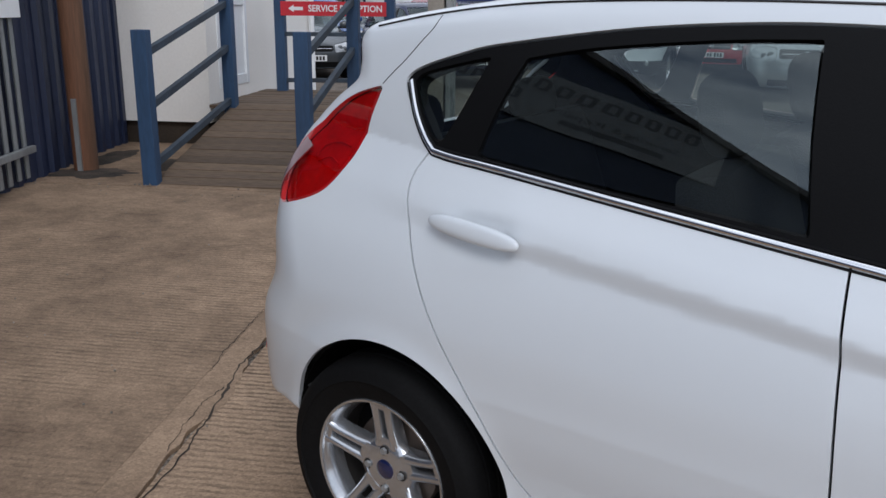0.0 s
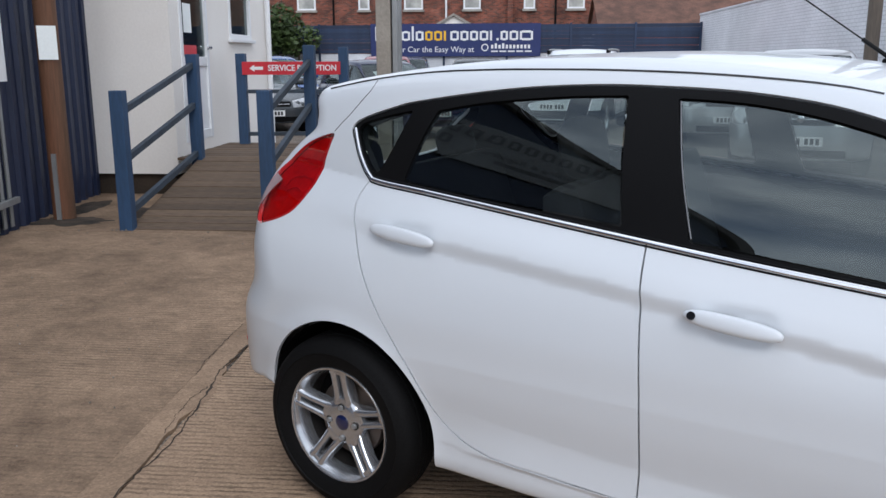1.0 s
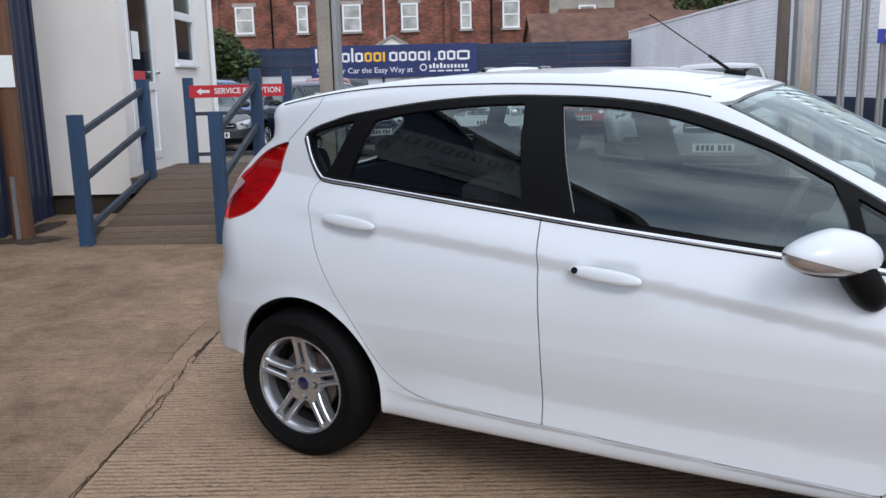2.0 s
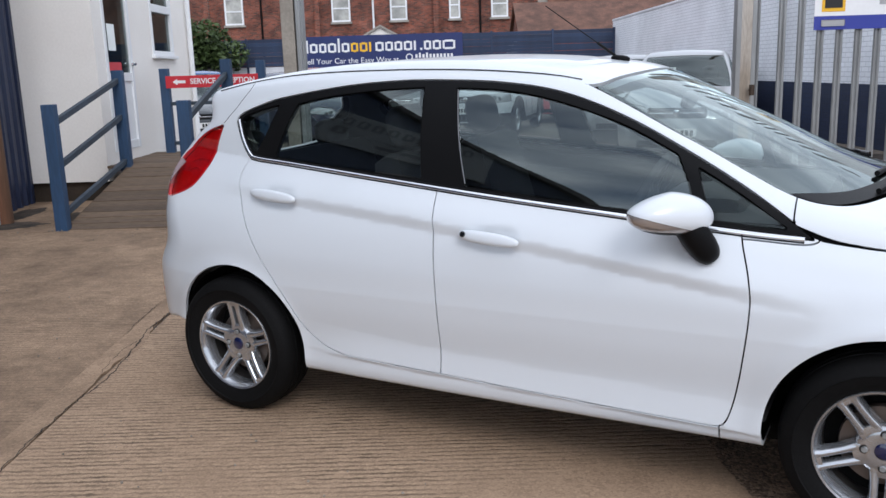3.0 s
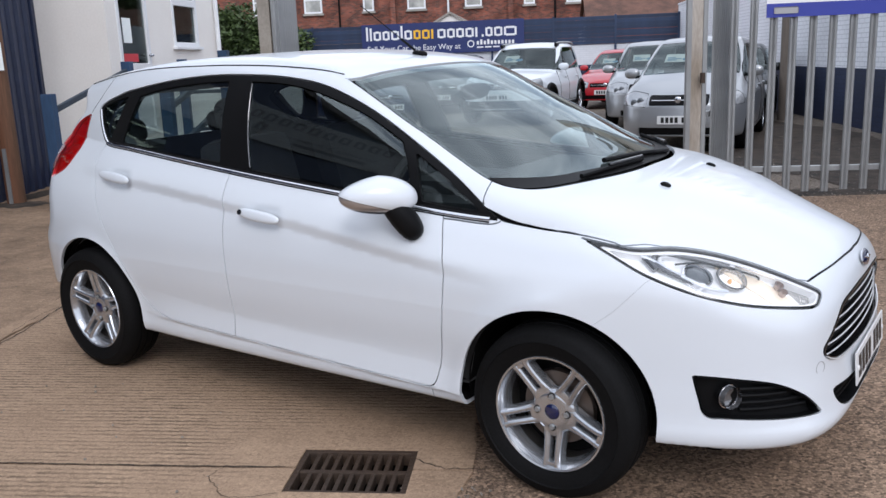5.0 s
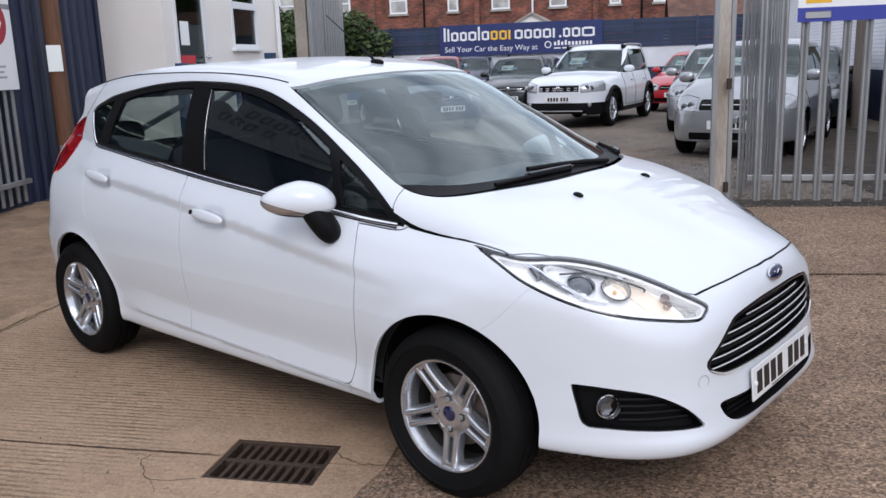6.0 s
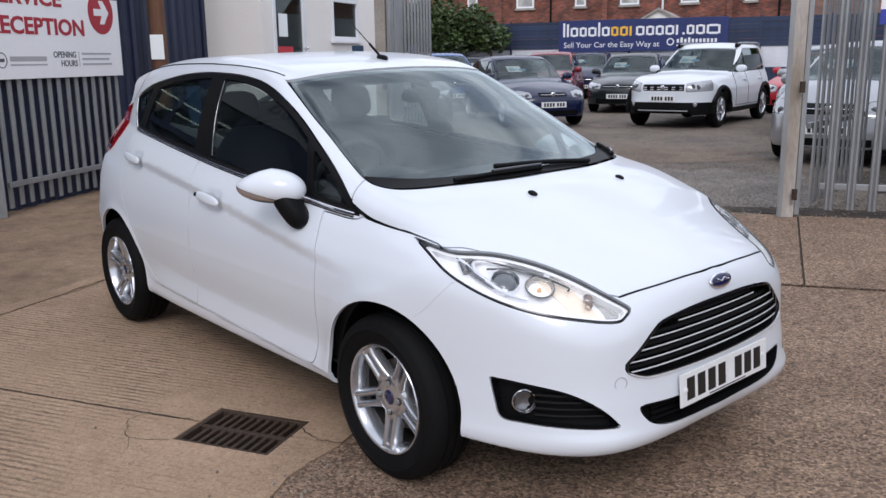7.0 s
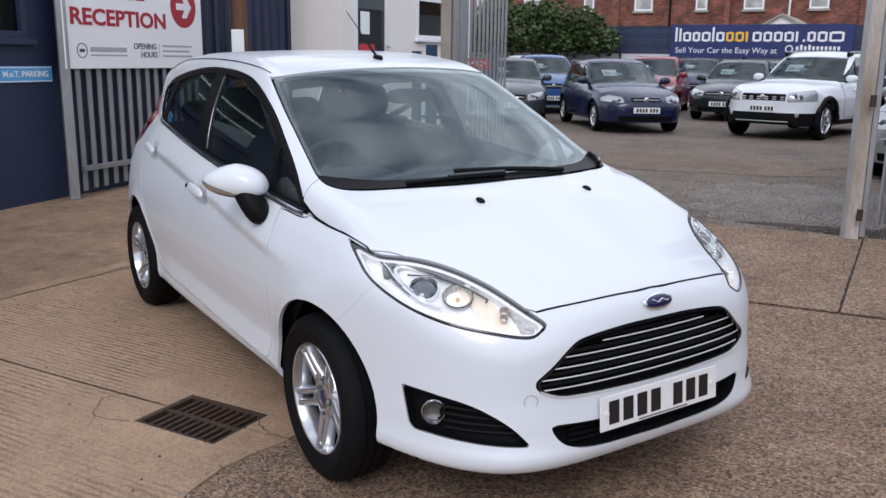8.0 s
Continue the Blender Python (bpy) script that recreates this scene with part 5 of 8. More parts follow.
def banner():
    b = thing("banner", "navy advertising banner with white and yellow wording", "banner", YARD @ pose(-1.70, 28.00, 2.20, 90, 0, 0))
    part("sheet", boxes(((-3.03, -0.57, 0.0), (3.03, 0.57, 0.02)), bevel=0.004), M_BANNER, b)
    # the trading name as plain bars: rounded strokes of the letters' height
    x = -2.86
    for width, tall, mt in ((0.08, 0.50, 0), (0.08, 0.46, 0), (0.28, 0.34, 0), (0.26, 0.34, 0), (0.30, 0.34, 0), (0.08, 0.50, 0), (0.28, 0.34, 0), (0.26, 0.34, 1), (0.28, 0.34, 1), (0.17, 0.34, 1),
                            (0.30, 0.50, 0), (0.28, 0.34, 0), (0.28, 0.34, 0), (0.30, 0.34, 0), (0.17, 0.34, 0), (0.08, 0.08, 0), (0.26, 0.34, 0), (0.30, 0.34, 0), (0.46, 0.34, 0)):
        part("wording_bar", letter_shape(x, -0.02, width, tall if width < 0.2 else 0.34, 0.075, 0.02, 0.026), M_YELLOWPRINT if mt else M_WHITEPRINT, b)
        x += width + 0.062
    writing("lettering", "Sell Your Car the Easy Way at", 0.28, M_WHITEPRINT, b, pose(-1.08, -0.33, 0.024), width=3.5)
    bm = bmesh.new()
    lathe(bm, [(0.09, 0.02), (0.13, 0.02), (0.13, 0.026), (0.09, 0.026)], 28, axis="z", closed=True)
    bm.transform(pose(1.06, -0.26, 0))
    part("emblem", bm, M_WHITEPRINT, b)
    part("mark_bar", boxes(*[((1.28 + 0.13 * k, -0.30, 0.02), (1.36 + 0.13 * k, -0.17 + 0.05 * (k in (1, 3)), 0.026)) for k in range(11)]), M_WHITEPRINT, b)
    part("mark_bar_small", boxes(*[((1.28 + 0.30 * k, -0.42, 0.02), (1.52 + 0.30 * k, -0.37, 0.026)) for k in range(5)]), M_WHITEPRINT, b)
    return b


banner()


def fence_banner():
    """A trade banner tied to the palisade: white with a blue foot."""
    b = thing("fence_banner", "white trade banner with blue lower band and yellow emblem", "banner", pose(GR.x + 0.22, GR.y + 0.10, 0.0, 0, 0, 28.5) @ pose(0.34, -0.03, 1.66, 90, 0, 0))
    part("sheet", boxes(((0, 0.115, 0), (3.2, 1.0, 0.006))), M_WHITESIGN, b)
    part("blue_band", boxes(((0, 0, 0.0), (3.2, 0.115, 0.007))), M_BLUEPRINT, b)
    part("emblem", boxes(((0.06, 0.15, 0.006), (0.26, 0.36, 0.009)), bevel=0.002), M_YELLOWPRINT, b)
    part("emblem_bar", boxes(((0.085, 0.18, 0.009), (0.235, 0.30, 0.011)), bevel=0.002), M_PLATEY, b)
    part("mark_bar", boxes(((0.06, 0.03, 0.007), (0.26, 0.085, 0.010)), bevel=0.01), M_GREYPRINT, b)
    part("print_bar", boxes(((0.55, 0.20, 0.006), (1.2, 0.27, 0.009))), M_GREYPRINT, b)
    return b


fence_banner()


def terrace():
    """Backs of brick houses beyond the far fence."""
    t = thing("terraced_houses", "row of old red brick terraced houses with white windows", "building", YARD @ pose(0, 48, 0, 0, 0, 0))
    part("brick_wall", boxes(((-45, 0, -0.5), (6.3, 0.3, 9.0))), M_BRICKRED, t)
    part("pebbledash_wall", boxes(((6.3, -0.05, -0.5), (10.1, 0.3, 9.2))), M_PEBBLE, t)
    bm = bmesh.new()
    prism(bm, [(-0.4, 9.0), (4.5, 12.0), (9.4, 9.0)], 56, pose(-45.5, 0, 0, 90, 0, 90))
    part("roof", bm, M_SLATE, t)
    for x, wide in ((-25.5, 1.1), (-22.4, 0.65), (-18.8, 1.1), (-15.0, 0.65), (-11.6, 1.1), (-8.2, 0.65), (-5.3, 1.1), (-1.9, 1.0), (1.4, 0.65), (4.05, 1.0), (8.5, 1.0)):
        z0, z1 = (4.4, 5.95) if x < 6 else (4.05, 5.6)
        h = wide / 2
        w = part("window", boxes(((x - h, -0.10, z0), (x - h + 0.1, 0.05, z1)), ((x + h - 0.1, -0.10, z0), (x + h, 0.05, z1)), ((x - h + 0.1, -0.10, z0), (x + h - 0.1, 0.05, z0 + 0.1)), ((x - h + 0.1, -0.10, z1 - 0.1), (x + h - 0.1, 0.05, z1)), ((x - h + 0.1, -0.09, (z0 + z1) / 2 - 0.04), (x + h - 0.1, 0.05, (z0 + z1) / 2 + 0.04))), M_UPVC, t)
        part("pane", boxes(((x - h + 0.1, -0.06, z0 + 0.1), (x + h - 0.1, -0.04, z1 - 0.1))), M_CURTAIN, w)
        part("sill", boxes(((x - h - 0.08, -0.16, z0 - 0.12), (x + h + 0.08, 0.0, z0))), M_PEBBLE, w)
        part("lintel", boxes(((x - h - 0.15, -0.02, z1), (x + h + 0.15, 0.1, z1 + 0.22))), M_PEBBLE, w)
    for x in (-20.6, -10.0, -3.4, 2.9):
        part("drainpipe", rod(bmesh.new(), (x, -0.08, -0.5), (x, -0.08, 9.0), 0.06), M_UPVC if x in (-3.4, -20.6) else M_TRIM, t)
    for x in (-13.2, -6.7, 0.3):
        part("rear_wing", boxes(((x - 0.15, -0.3, -0.5), (x + 0.15, 0.0, 9.0))), M_BRICKRED, t)
    return t


M_CURTAIN = material("curtained window", (0.50, 0.49, 0.44), 0.25, spread=0.2, grain=3, bump=0.0, coat=1.0, second=(0.22, 0.22, 0.20), blotch=1.2)
terrace()


def shed(u, v, wide, deep, wall_h, ridge_h, label, wall_mat, roof_mat, turn=0):
    """A small pitched outbuilding, its gable towards the yard."""
    s_ = thing("outbuilding", label, "building", YARD @ pose(u, v, 0, 0, 0, turn))
    bm = bmesh.new()
    prism(bm, [(-wide / 2, -0.2), (wide / 2, -0.2), (wide / 2, wall_h), (0, ridge_h), (-wide / 2, wall_h)], deep, pose(0, deep, 0, 90, 0, 0))
    part("walls", bm, wall_mat, s_)
    for sg in (-1, 1):
        bm = bmesh.new()
        e = 0.15
        slope = (ridge_h - wall_h) / (wide / 2)
        prism(bm, [(0, ridge_h), (sg * (wide / 2 + e), wall_h - e * slope), (sg * (wide / 2 + e), wall_h - e * slope + 0.1), (0, ridge_h + 0.1)], deep + 0.3, pose(0, deep + 0.15, 0.004, 90, 0, 0))
        part("roof", bm, roof_mat, s_)
    return s_


shed(-2.35, 38, 2.3, 6, 2.9, 3.55, "small outbuilding with a pale pitched gable", M_RENDER, M_PEBBLE)
shed(5.6, 36, 3.4, 5, 2.6, 3.7, "low outbuilding with a white gable and dark roof", M_UPVC, M_SLATE)
shed(17, 52, 9, 10, 5.0, 8.0, "brick house with a brown tiled roof", M_BRICKRED, M_TILE, 90)
shed(27, 60, 9, 12, 5.0, 8.5, "brick house with a brown tiled roof", M_BRICKRED, M_TILE, 90)
shed(14, 36, 6, 10, 2.6, 4.2, "low brick outbuilding with a brown tiled roof", M_BRICKRED, M_TILE, 90)


def leaf_mass(name, label, lumps, count, size, seed, category, trunk=None):
    """A bush or crown of many separate leaves filling some rounded lumps, on stems."""
    t = thing(name, label, category)
    rng = random.Random(seed)
    verts, faces = [], []
    for k in range(count):
        c, r = rng.choice(lumps)
        d = Vector((rng.gauss(0, 1), rng.gauss(0, 1), rng.gauss(0, 1))).normalized() * (rng.random() ** 0.35)
        p = Vector(c) + Vector((d.x * r[0], d.y * r[1], d.z * r[2])) * (1 + 0.22 * noise.noise(Vector(c) + d * 3))
        a, b = Vector((rng.gauss(0, 1), rng.gauss(0, 1), rng.gauss(0, 0.6))).normalized(), Vector((rng.gauss(0, 1), rng.gauss(0, 1), rng.gauss(0, 1)))
        b = (b - a * b.dot(a)).normalized()
        s_ = size * rng.uniform(0.6, 1.3)
        i = len(verts)
        verts += [p - a * s_, p + b * s_ * 0.45, p + a * s_, p - b * s_ * 0.45]
        faces.append((i, i + 1, i + 2, i + 3))
    me = bpy.data.meshes.new("leaves")
    me.from_pydata([tuple(v) for v in verts], [], faces)
    me.materials.append(M_LEAF)
    o = new("leaves", me)
    o.parent = t
    tagged(o, kind="stuff")
    for c, r in lumps[::2]:
        tube("stem", outline([(c[0] + rng.uniform(-0.3, 0.3), c[1], 0.0), (c[0] + rng.uniform(-0.2, 0.2), c[1], c[2] * 0.5), (c[0], c[1], c[2])], 4, False), trunk or 0.04, M_BARK, t)
    return t


def yard_point(u, v, z):
    q = YARD @ Vector((u, v, 0))
    return (q.x, q.y, z)


leaf_mass("bush", "large dark green ivy bush over the far fence", [(yard_point(u, v, z), (r * 1.2, r * 1.0, r * 0.8)) for u, v, z, r in
          ((-7.3, 27.6, 2.2, 0.75), (-7.9, 27.4, 2.9, 0.7), (-9.2, 27.3, 3.1, 0.8), (-11.6, 27.3, 2.2, 1.1), (-10.6, 27.2, 2.6, 1.1), (-9.6, 27.2, 2.5, 1.0), (-8.8, 27.3, 2.2, 0.9), (-8.1, 27.5, 2.3, 0.7), (-12.6, 27.3, 2.6, 1.2), (-13.6, 27.3, 2.4, 1.3), (-10.0, 27.3, 3.1, 0.7), (-11.4, 27.3, 3.2, 0.8))], 9000, 0.11, 3, "bush")
leaf_mass("tree", "leafy green tree beyond the painted wall", [(yard_point(u, v, z), (r, r, r * 0.8)) for u, v, z, r in
          ((13.0, 41, 5.4, 1.4), (14.4, 41.5, 5.9, 1.5), (15.8, 41, 5.5, 1.3), (14.5, 42, 6.9, 1.2), (17.2, 42, 5.6, 1.2))], 5000, 0.16, 8, "tree", trunk=0.12)

# ---- the white hatchback ----
def mirror_y(m):
    p, n, t = m
    return p * [1, -1, 1], n * [1, -1, 1], t[:, ::-1]


def wheel(parent, m, rim_mat=None, size=1.0, name="wheel"):
    """A tyre on a five twin-spoke alloy; its outer face looks along -y."""
    w = new(name)
    w.parent, w.matrix_basis = parent, m @ Matrix.Diagonal((size, 1, size, 1))
    rim_mat = rim_mat or M_ALLOY
    bm = bmesh.new()
    lathe(bm, [(0.192, -0.070), (0.197, -0.084), (0.216, -0.094), (0.247, -0.099), (0.250, -0.103), (0.256, -0.099), (0.272, -0.095), (0.287, -0.082), (0.2945, -0.062),
               (0.297, -0.042), (0.290, -0.040), (0.290, -0.034), (0.298, -0.032), (0.298, -0.006), (0.291, -0.004), (0.291, 0.004), (0.298, 0.006), (0.298, 0.032),
               (0.290, 0.034), (0.290, 0.040), (0.297, 0.042), (0.287, 0.08), (0.272, 0.094), (0.216, 0.094), (0.192, 0.07)], 72)
    part("tyre", bm, M_RUBBER, w, smooth=True)
    bm = bmesh.new()
    lathe(bm, [(0.196, -0.074), (0.199, -0.083), (0.196, -0.088), (0.190, -0.086), (0.1865, -0.076), (0.182, -0.070), (0.177, -0.050), (0.1735, -0.022)], 72)
    rim = part("rim", bm, rim_mat, w, smooth=True)
    # darker than the rim itself: its inner shade is in the colour
    bm = bmesh.new()
    lathe(bm, [(0.1735, -0.022), (0.171, 0.02), (0.178, 0.07), (0.196, 0.075)], 72)
    part("rim_barrel", bm, M_WHEELSHADE, w, smooth=True)
    bm = bmesh.new()
    lathe(bm, [(0.0, -0.0600), (0.030, -0.0600), (0.046, -0.0615), (0.060, -0.0590), (0.072, -0.0535), (0.080, -0.046), (0.084, -0.034), (0.070, -0.02), (0, -0.02)], 48)
    part("hub", bm, rim_mat, rim, smooth=True)
    # one pair of spokes, turned five times
    first = None
    for k in range(5):
        a = radians(-90 + 72 * k)
        if first is None:
            bm = bmesh.new()
            for sgn in (-1, 1):
                rows = []
                for r, off, wide, y in ((0.052, 0.0215, 0.0150, -0.055), (0.075, 0.0220, 0.0135, -0.059), (0.100, 0.0205, 0.0118, -0.0645), (0.135, 0.0195, 0.0112, -0.0715), (0.165, 0.0195, 0.0115, -0.077), (0.182, 0.0210, 0.0135, -0.080), (0.192, 0.0230, 0.0165, -0.0815)):
                    c, o = off * sgn, sgn * 0.003
                    rows.append([bm.verts.new(q) for q in ((r, y + 0.040, c - wide * 1.15 + o), (r, y + 0.010, c - wide * 1.05), (r, y + 0.0045, c - wide * 0.80), (r, y + 0.0008, c - wide * 0.40), (r, y, c),
                                                           (r, y + 0.0008, c + wide * 0.40), (r, y + 0.0045, c + wide * 0.80), (r, y + 0.010, c + wide * 1.05), (r, y + 0.040, c + wide * 1.15 + o))])
                for p, q in zip(rows, rows[1:]):
                    for i in range(9):
                        bm.faces.new((p[i], p[(i + 1) % 9], q[(i + 1) % 9], q[i]))
                bm.faces.new(rows[0])
                bm.faces.new(rows[-1][::-1])
            # root and the stepped end at the rim
            box(bm, (0.045, -0.058, -0.034), (0.088, -0.03, 0.034), bevel=0.009)
            box(bm, (0.172, -0.0765, -0.030), (0.191, -0.045, 0.030), bevel=0.005)
            bmesh.ops.recalc_face_normals(bm, faces=bm.faces)
            first = part("spoke", bm, rim_mat, rim, smooth=True)
            ob = first
        else:
            ob = new("spoke", first.data)
            ob.parent = rim
        ob.rotation_euler = (0, -a, 0)
    for k in range(4):
        a = radians(45 + 45 + 90 * k)
        # a dark disc stands in for the shade round each nut
        bm = bmesh.new()
        rod(bm, (0.053 * math.cos(a), -0.0610, 0.053 * math.sin(a)), (0.053 * math.cos(a), -0.05, 0.053 * math.sin(a)), 0.0140, 0.0140, 20)
        part("nut_recess", bm, M_WHEELSHADE, rim)
        bm = bmesh.new()
        rod(bm, (0.053 * math.cos(a), -0.068, 0.053 * math.sin(a)), (0.053 * math.cos(a), -0.055, 0.053 * math.sin(a)), 0.0085, 0.0112, 6)
        part("wheel_nut", bm, M_GALV, rim, smooth=True)
    bm = bmesh.new()
    lathe(bm, [(0.0, -0.0655), (0.020, -0.0645), (0.0265, -0.061), (0.029, -0.050)], 32)
    part("centre_cap", bm, M_BLUEBADGE, rim, smooth=True)
    bm = bmesh.new()
    lathe(bm, [(0.04, -0.012), (0.125, -0.012), (0.128, -0.004), (0.128, 0.01), (0.04, 0.01)], 40)
    part("brake_disc", bm, M_STEEL, w, smooth=True)
    bm = bmesh.new()
    lathe(bm, [(0.0, 0.03), (0.176, 0.03), (0.176, 0.05), (0, 0.05)], 40)
    part("backing_plate", bm, M_INNER, w, smooth=True)
    return w


def hatchback():
    car = thing("hatchback_car", "clean white five-door hatchback with alloy wheels", "car", pose(0, 0.02, 0.012, 1.0, 0, 0))
    b = Body()
    b.kick = 0.0125
    skin = b.net(0.0125)
    turn = radians(52)

    def sidewise(points):
        line = outline(points)
        return lambda q: np.where(np.abs(q[:, 1]) > 0.30, inside(line, q[:, [0, 2]]), 0.1)

    def frontal(points, test):
        line = outline(points)
        return lambda q: np.where(test(q[:, 0]), inside(line, np.stack([np.abs(q[:, 1]), q[:, 2]], 1)), 0.1)

    def oblique(points, way=1):
        c, s = math.cos(turn), math.sin(turn) * way
        line = outline([(y * c - x * s, z) for x, y, z in points])

        def f(q):
            return np.where(q[:, 0] * way > (2.3 if way > 0 else 0.02), inside(line, np.stack([np.abs(q[:, 1]) * c - q[:, 0] * s, q[:, 2]], 1)), 0.1)
        return f

    def inset(f, d):
        return lambda q: f(q) + d
    # window band and panes, seen from the side
    dlo = sidewise([(-0.071, 1.250), (0.092, 1.312), (0.222, 1.338), (0.494, 1.373), (0.739, 1.388), (0.94, 1.387), (1.18, 1.374), (1.41, 1.338), (1.637, 1.26),
                    (1.87, 1.145), (2.086, 1.020), (2.268, 0.893), (2.268, 0.893), (2.05, 0.905), (1.63, 0.943), (1.2, 0.981), (0.78, 1.021), (0.284, 1.067), (0.075, 1.083), (0.075, 1.083), (0.036, 1.098), (-0.018, 1.159)])
    g_q = sidewise([(-0.040, 1.247), (0.04, 1.276), (0.165, 1.303), (0.165, 1.303), (0.107, 1.179), (0.069, 1.114), (0.069, 1.114), (0.036, 1.122), (-0.024, 1.193)])
    g_r = sidewise([(0.264, 1.305), (0.264, 1.305), (0.429, 1.333), (0.680, 1.355), (0.862, 1.361), (0.862, 1.361), (0.880, 1.20), (0.906, 1.036), (0.906, 1.036), (0.744, 1.049), (0.468, 1.070), (0.181, 1.095), (0.181, 1.095), (0.223, 1.216)])
    g_f = sidewise([(1.003, 1.357), (1.003, 1.357), (1.197, 1.345), (1.401, 1.307), (1.648, 1.229), (1.840, 1.136), (1.840, 1.136), (1.885, 1.04), (1.905, 0.947), (1.905, 0.947), (1.654, 0.962), (1.367, 0.990), (1.090, 1.016), (1.090, 1.016), (1.045, 1.18)])
    g_s = sidewise([(1.908, 1.098), (1.908, 1.098), (2.049, 1.016), (2.190, 0.920), (2.190, 0.920), (2.07, 0.928), (1.958, 0.942), (1.958, 0.942)])
    mid_gap = [(1.018, 0.322), (1.018, 0.322), (1.018, 0.60), (0.997, 0.855), (0.983, 0.99), (0.978, 1.10), (0.978, 1.10)]
    d_r = sidewise([(0.047, 1.10), (0.047, 1.10), (0.018, 1.03), (0.041, 0.953), (0.108, 0.828), (0.192, 0.705), (0.299, 0.566), (0.390, 0.428), (0.47, 0.368), (0.56, 0.340), (0.633, 0.333), (0.810, 0.328)] + mid_gap)
    d_f = sidewise(mid_gap[::-1] + [(1.50, 0.305), (2.00, 0.290), (2.00, 0.290), (2.044, 0.318), (2.081, 0.49), (2.100, 0.723), (2.058, 0.889), (2.058, 0.93), (2.058, 0.93)])
    ws_line = [(0.0, 1.392), (0.2, 1.388), (0.4, 1.376), (0.55, 1.357), (0.562, 1.352), (0.592, 1.28), (0.627, 1.157), (0.650, 1.063), (0.663, 1.01), (0.650, 0.988), (0.585, 0.981), (0.41, 0.986), (0.2, 0.990), (0.0, 0.993), (-0.2, 0.990), (-0.2, 1.388)]
    ws = frontal(ws_line, lambda x: x > 1.2)
    ws_low = frontal([(-0.2, 0.9), (-0.2, 0.9), (0.9, 0.9), (0.9, 0.9), (0.9, 1.04), (0.9, 1.04), (0.66, 1.022), (0.5, 1.008), (0.3, 1.010), (0.0, 1.012), (-0.2, 1.012), (-0.2, 1.012)], lambda x: x > 1.2)
    rear = frontal([(0.0, 1.30), (0.45, 1.28), (0.50, 1.25), (0.53, 1.08), (0.48, 1.03), (0, 1.01), (-0.2, 1.01), (-0.2, 1.30)], lambda x: x < -0.2)
    hood_line = outline([(2.20, 0), (2.20, 0.66), (2.20, 0.735), (2.20, 0.735), (2.305, 0.739), (2.428, 0.735), (2.542, 0.725), (2.66, 0.715), (2.70, 0.712), (2.80, 0.648), (2.90, 0.562), (3.006, 0.500), (3.12, 0.454), (3.172, 0.412), (3.172, 0.412),
                         (3.208, 0.26), (3.226, 0.10), (3.228, 0), (3.21, -0.26), (2.20, -0.26)])
    hood = lambda q: np.where((q[:, 2] > 0.62) & (q[:, 0] > 2.1), inside(hood_line, np.stack([q[:, 0], np.abs(q[:, 1])], 1)), 0.1)
    lamp = oblique([(2.560, 0.730, 0.858), (2.560, 0.730, 0.858), (2.709, 0.717, 0.836), (2.809, 0.643, 0.830), (2.899, 0.557, 0.807), (3.006, 0.495, 0.771), (3.121, 0.450, 0.725), (3.204, 0.409, 0.680), (3.214, 0.43, 0.658), (3.203, 0.469, 0.643), (3.136, 0.565, 0.657),
                    (3.038, 0.657, 0.679), (2.919, 0.724, 0.714), (2.791, 0.759, 0.762), (2.681, 0.755, 0.810)])
    fog = oblique([(2.926, 0.739, 0.466), (2.926, 0.739, 0.466), (3.022, 0.694, 0.458), (3.134, 0.619, 0.436), (3.205, 0.544, 0.386), (3.244, 0.483, 0.320), (3.244, 0.483, 0.320), (3.164, 0.603, 0.326), (3.025, 0.700, 0.333), (2.964, 0.728, 0.340), (2.944, 0.735, 0.395)])
    g_line = [(0, 0.648), (0.15, 0.645), (0.29, 0.630), (0.342, 0.610), (0.408, 0.553), (0.450, 0.520), (0.459, 0.505), (0.445, 0.482), (0.40, 0.463), (0.35, 0.455), (0.2, 0.451), (0, 0.449), (-0.2, 0.451), (-0.2, 0.645)]
    nose_test = lambda x: x > 3.0
    gril = frontal(g_line, nose_test)
    low = frontal([(0, 0.366), (0.25, 0.366), (0.39, 0.372), (0.415, 0.366), (0.385, 0.320), (0.32, 0.294), (0.2, 0.282), (0, 0.277), (-0.2, 0.277), (-0.2, 0.366)], nose_test)
    tail = oblique([(-0.158, 0.59, 1.222), (-0.158, 0.59, 1.222), (-0.190, 0.615, 1.118), (-0.209, 0.665, 1.038), (-0.268, 0.702, 0.962), (-0.384, 0.707, 0.918), (-0.45, 0.68, 0.915), (-0.48, 0.64, 0.97), (-0.41, 0.60, 1.085), (-0.285, 0.583, 1.180)], -1)
    bumper_line = outline([(2.62, 0.595), (2.62, 0.595), (2.70, 0.655), (2.79, 0.750), (2.79, 0.750), (3.0, 0.83), (3.5, 0.83), (3.5, 0.83), (3.5, 0.05), (3.5, 0.05), (2.5, 0.05), (2.5, 0.05), (2.5, 0.5)])
    seam = lambda q: inside(bumper_line, q[:, [0, 2]], 0.5)
    seam_in, seam_out = (lambda q: seam(q) - 0.0022), (lambda q: seam(q) + 0.0022)
    wing_line = outline([(2.03, 0.84), (2.03, 0.84), (2.03, 0.887), (2.24, 0.880), (2.275, 0.905), (2.222, 0.948), (2.222, 0.948), (2.229, 1.01), (2.229, 1.01), (2.4, 1.03), (2.7, 0.95), (2.95, 0.84), (2.95, 0.84), (2.95, 0.2), (2.95, 0.2), (2.02, 0.2), (2.02, 0.2)])
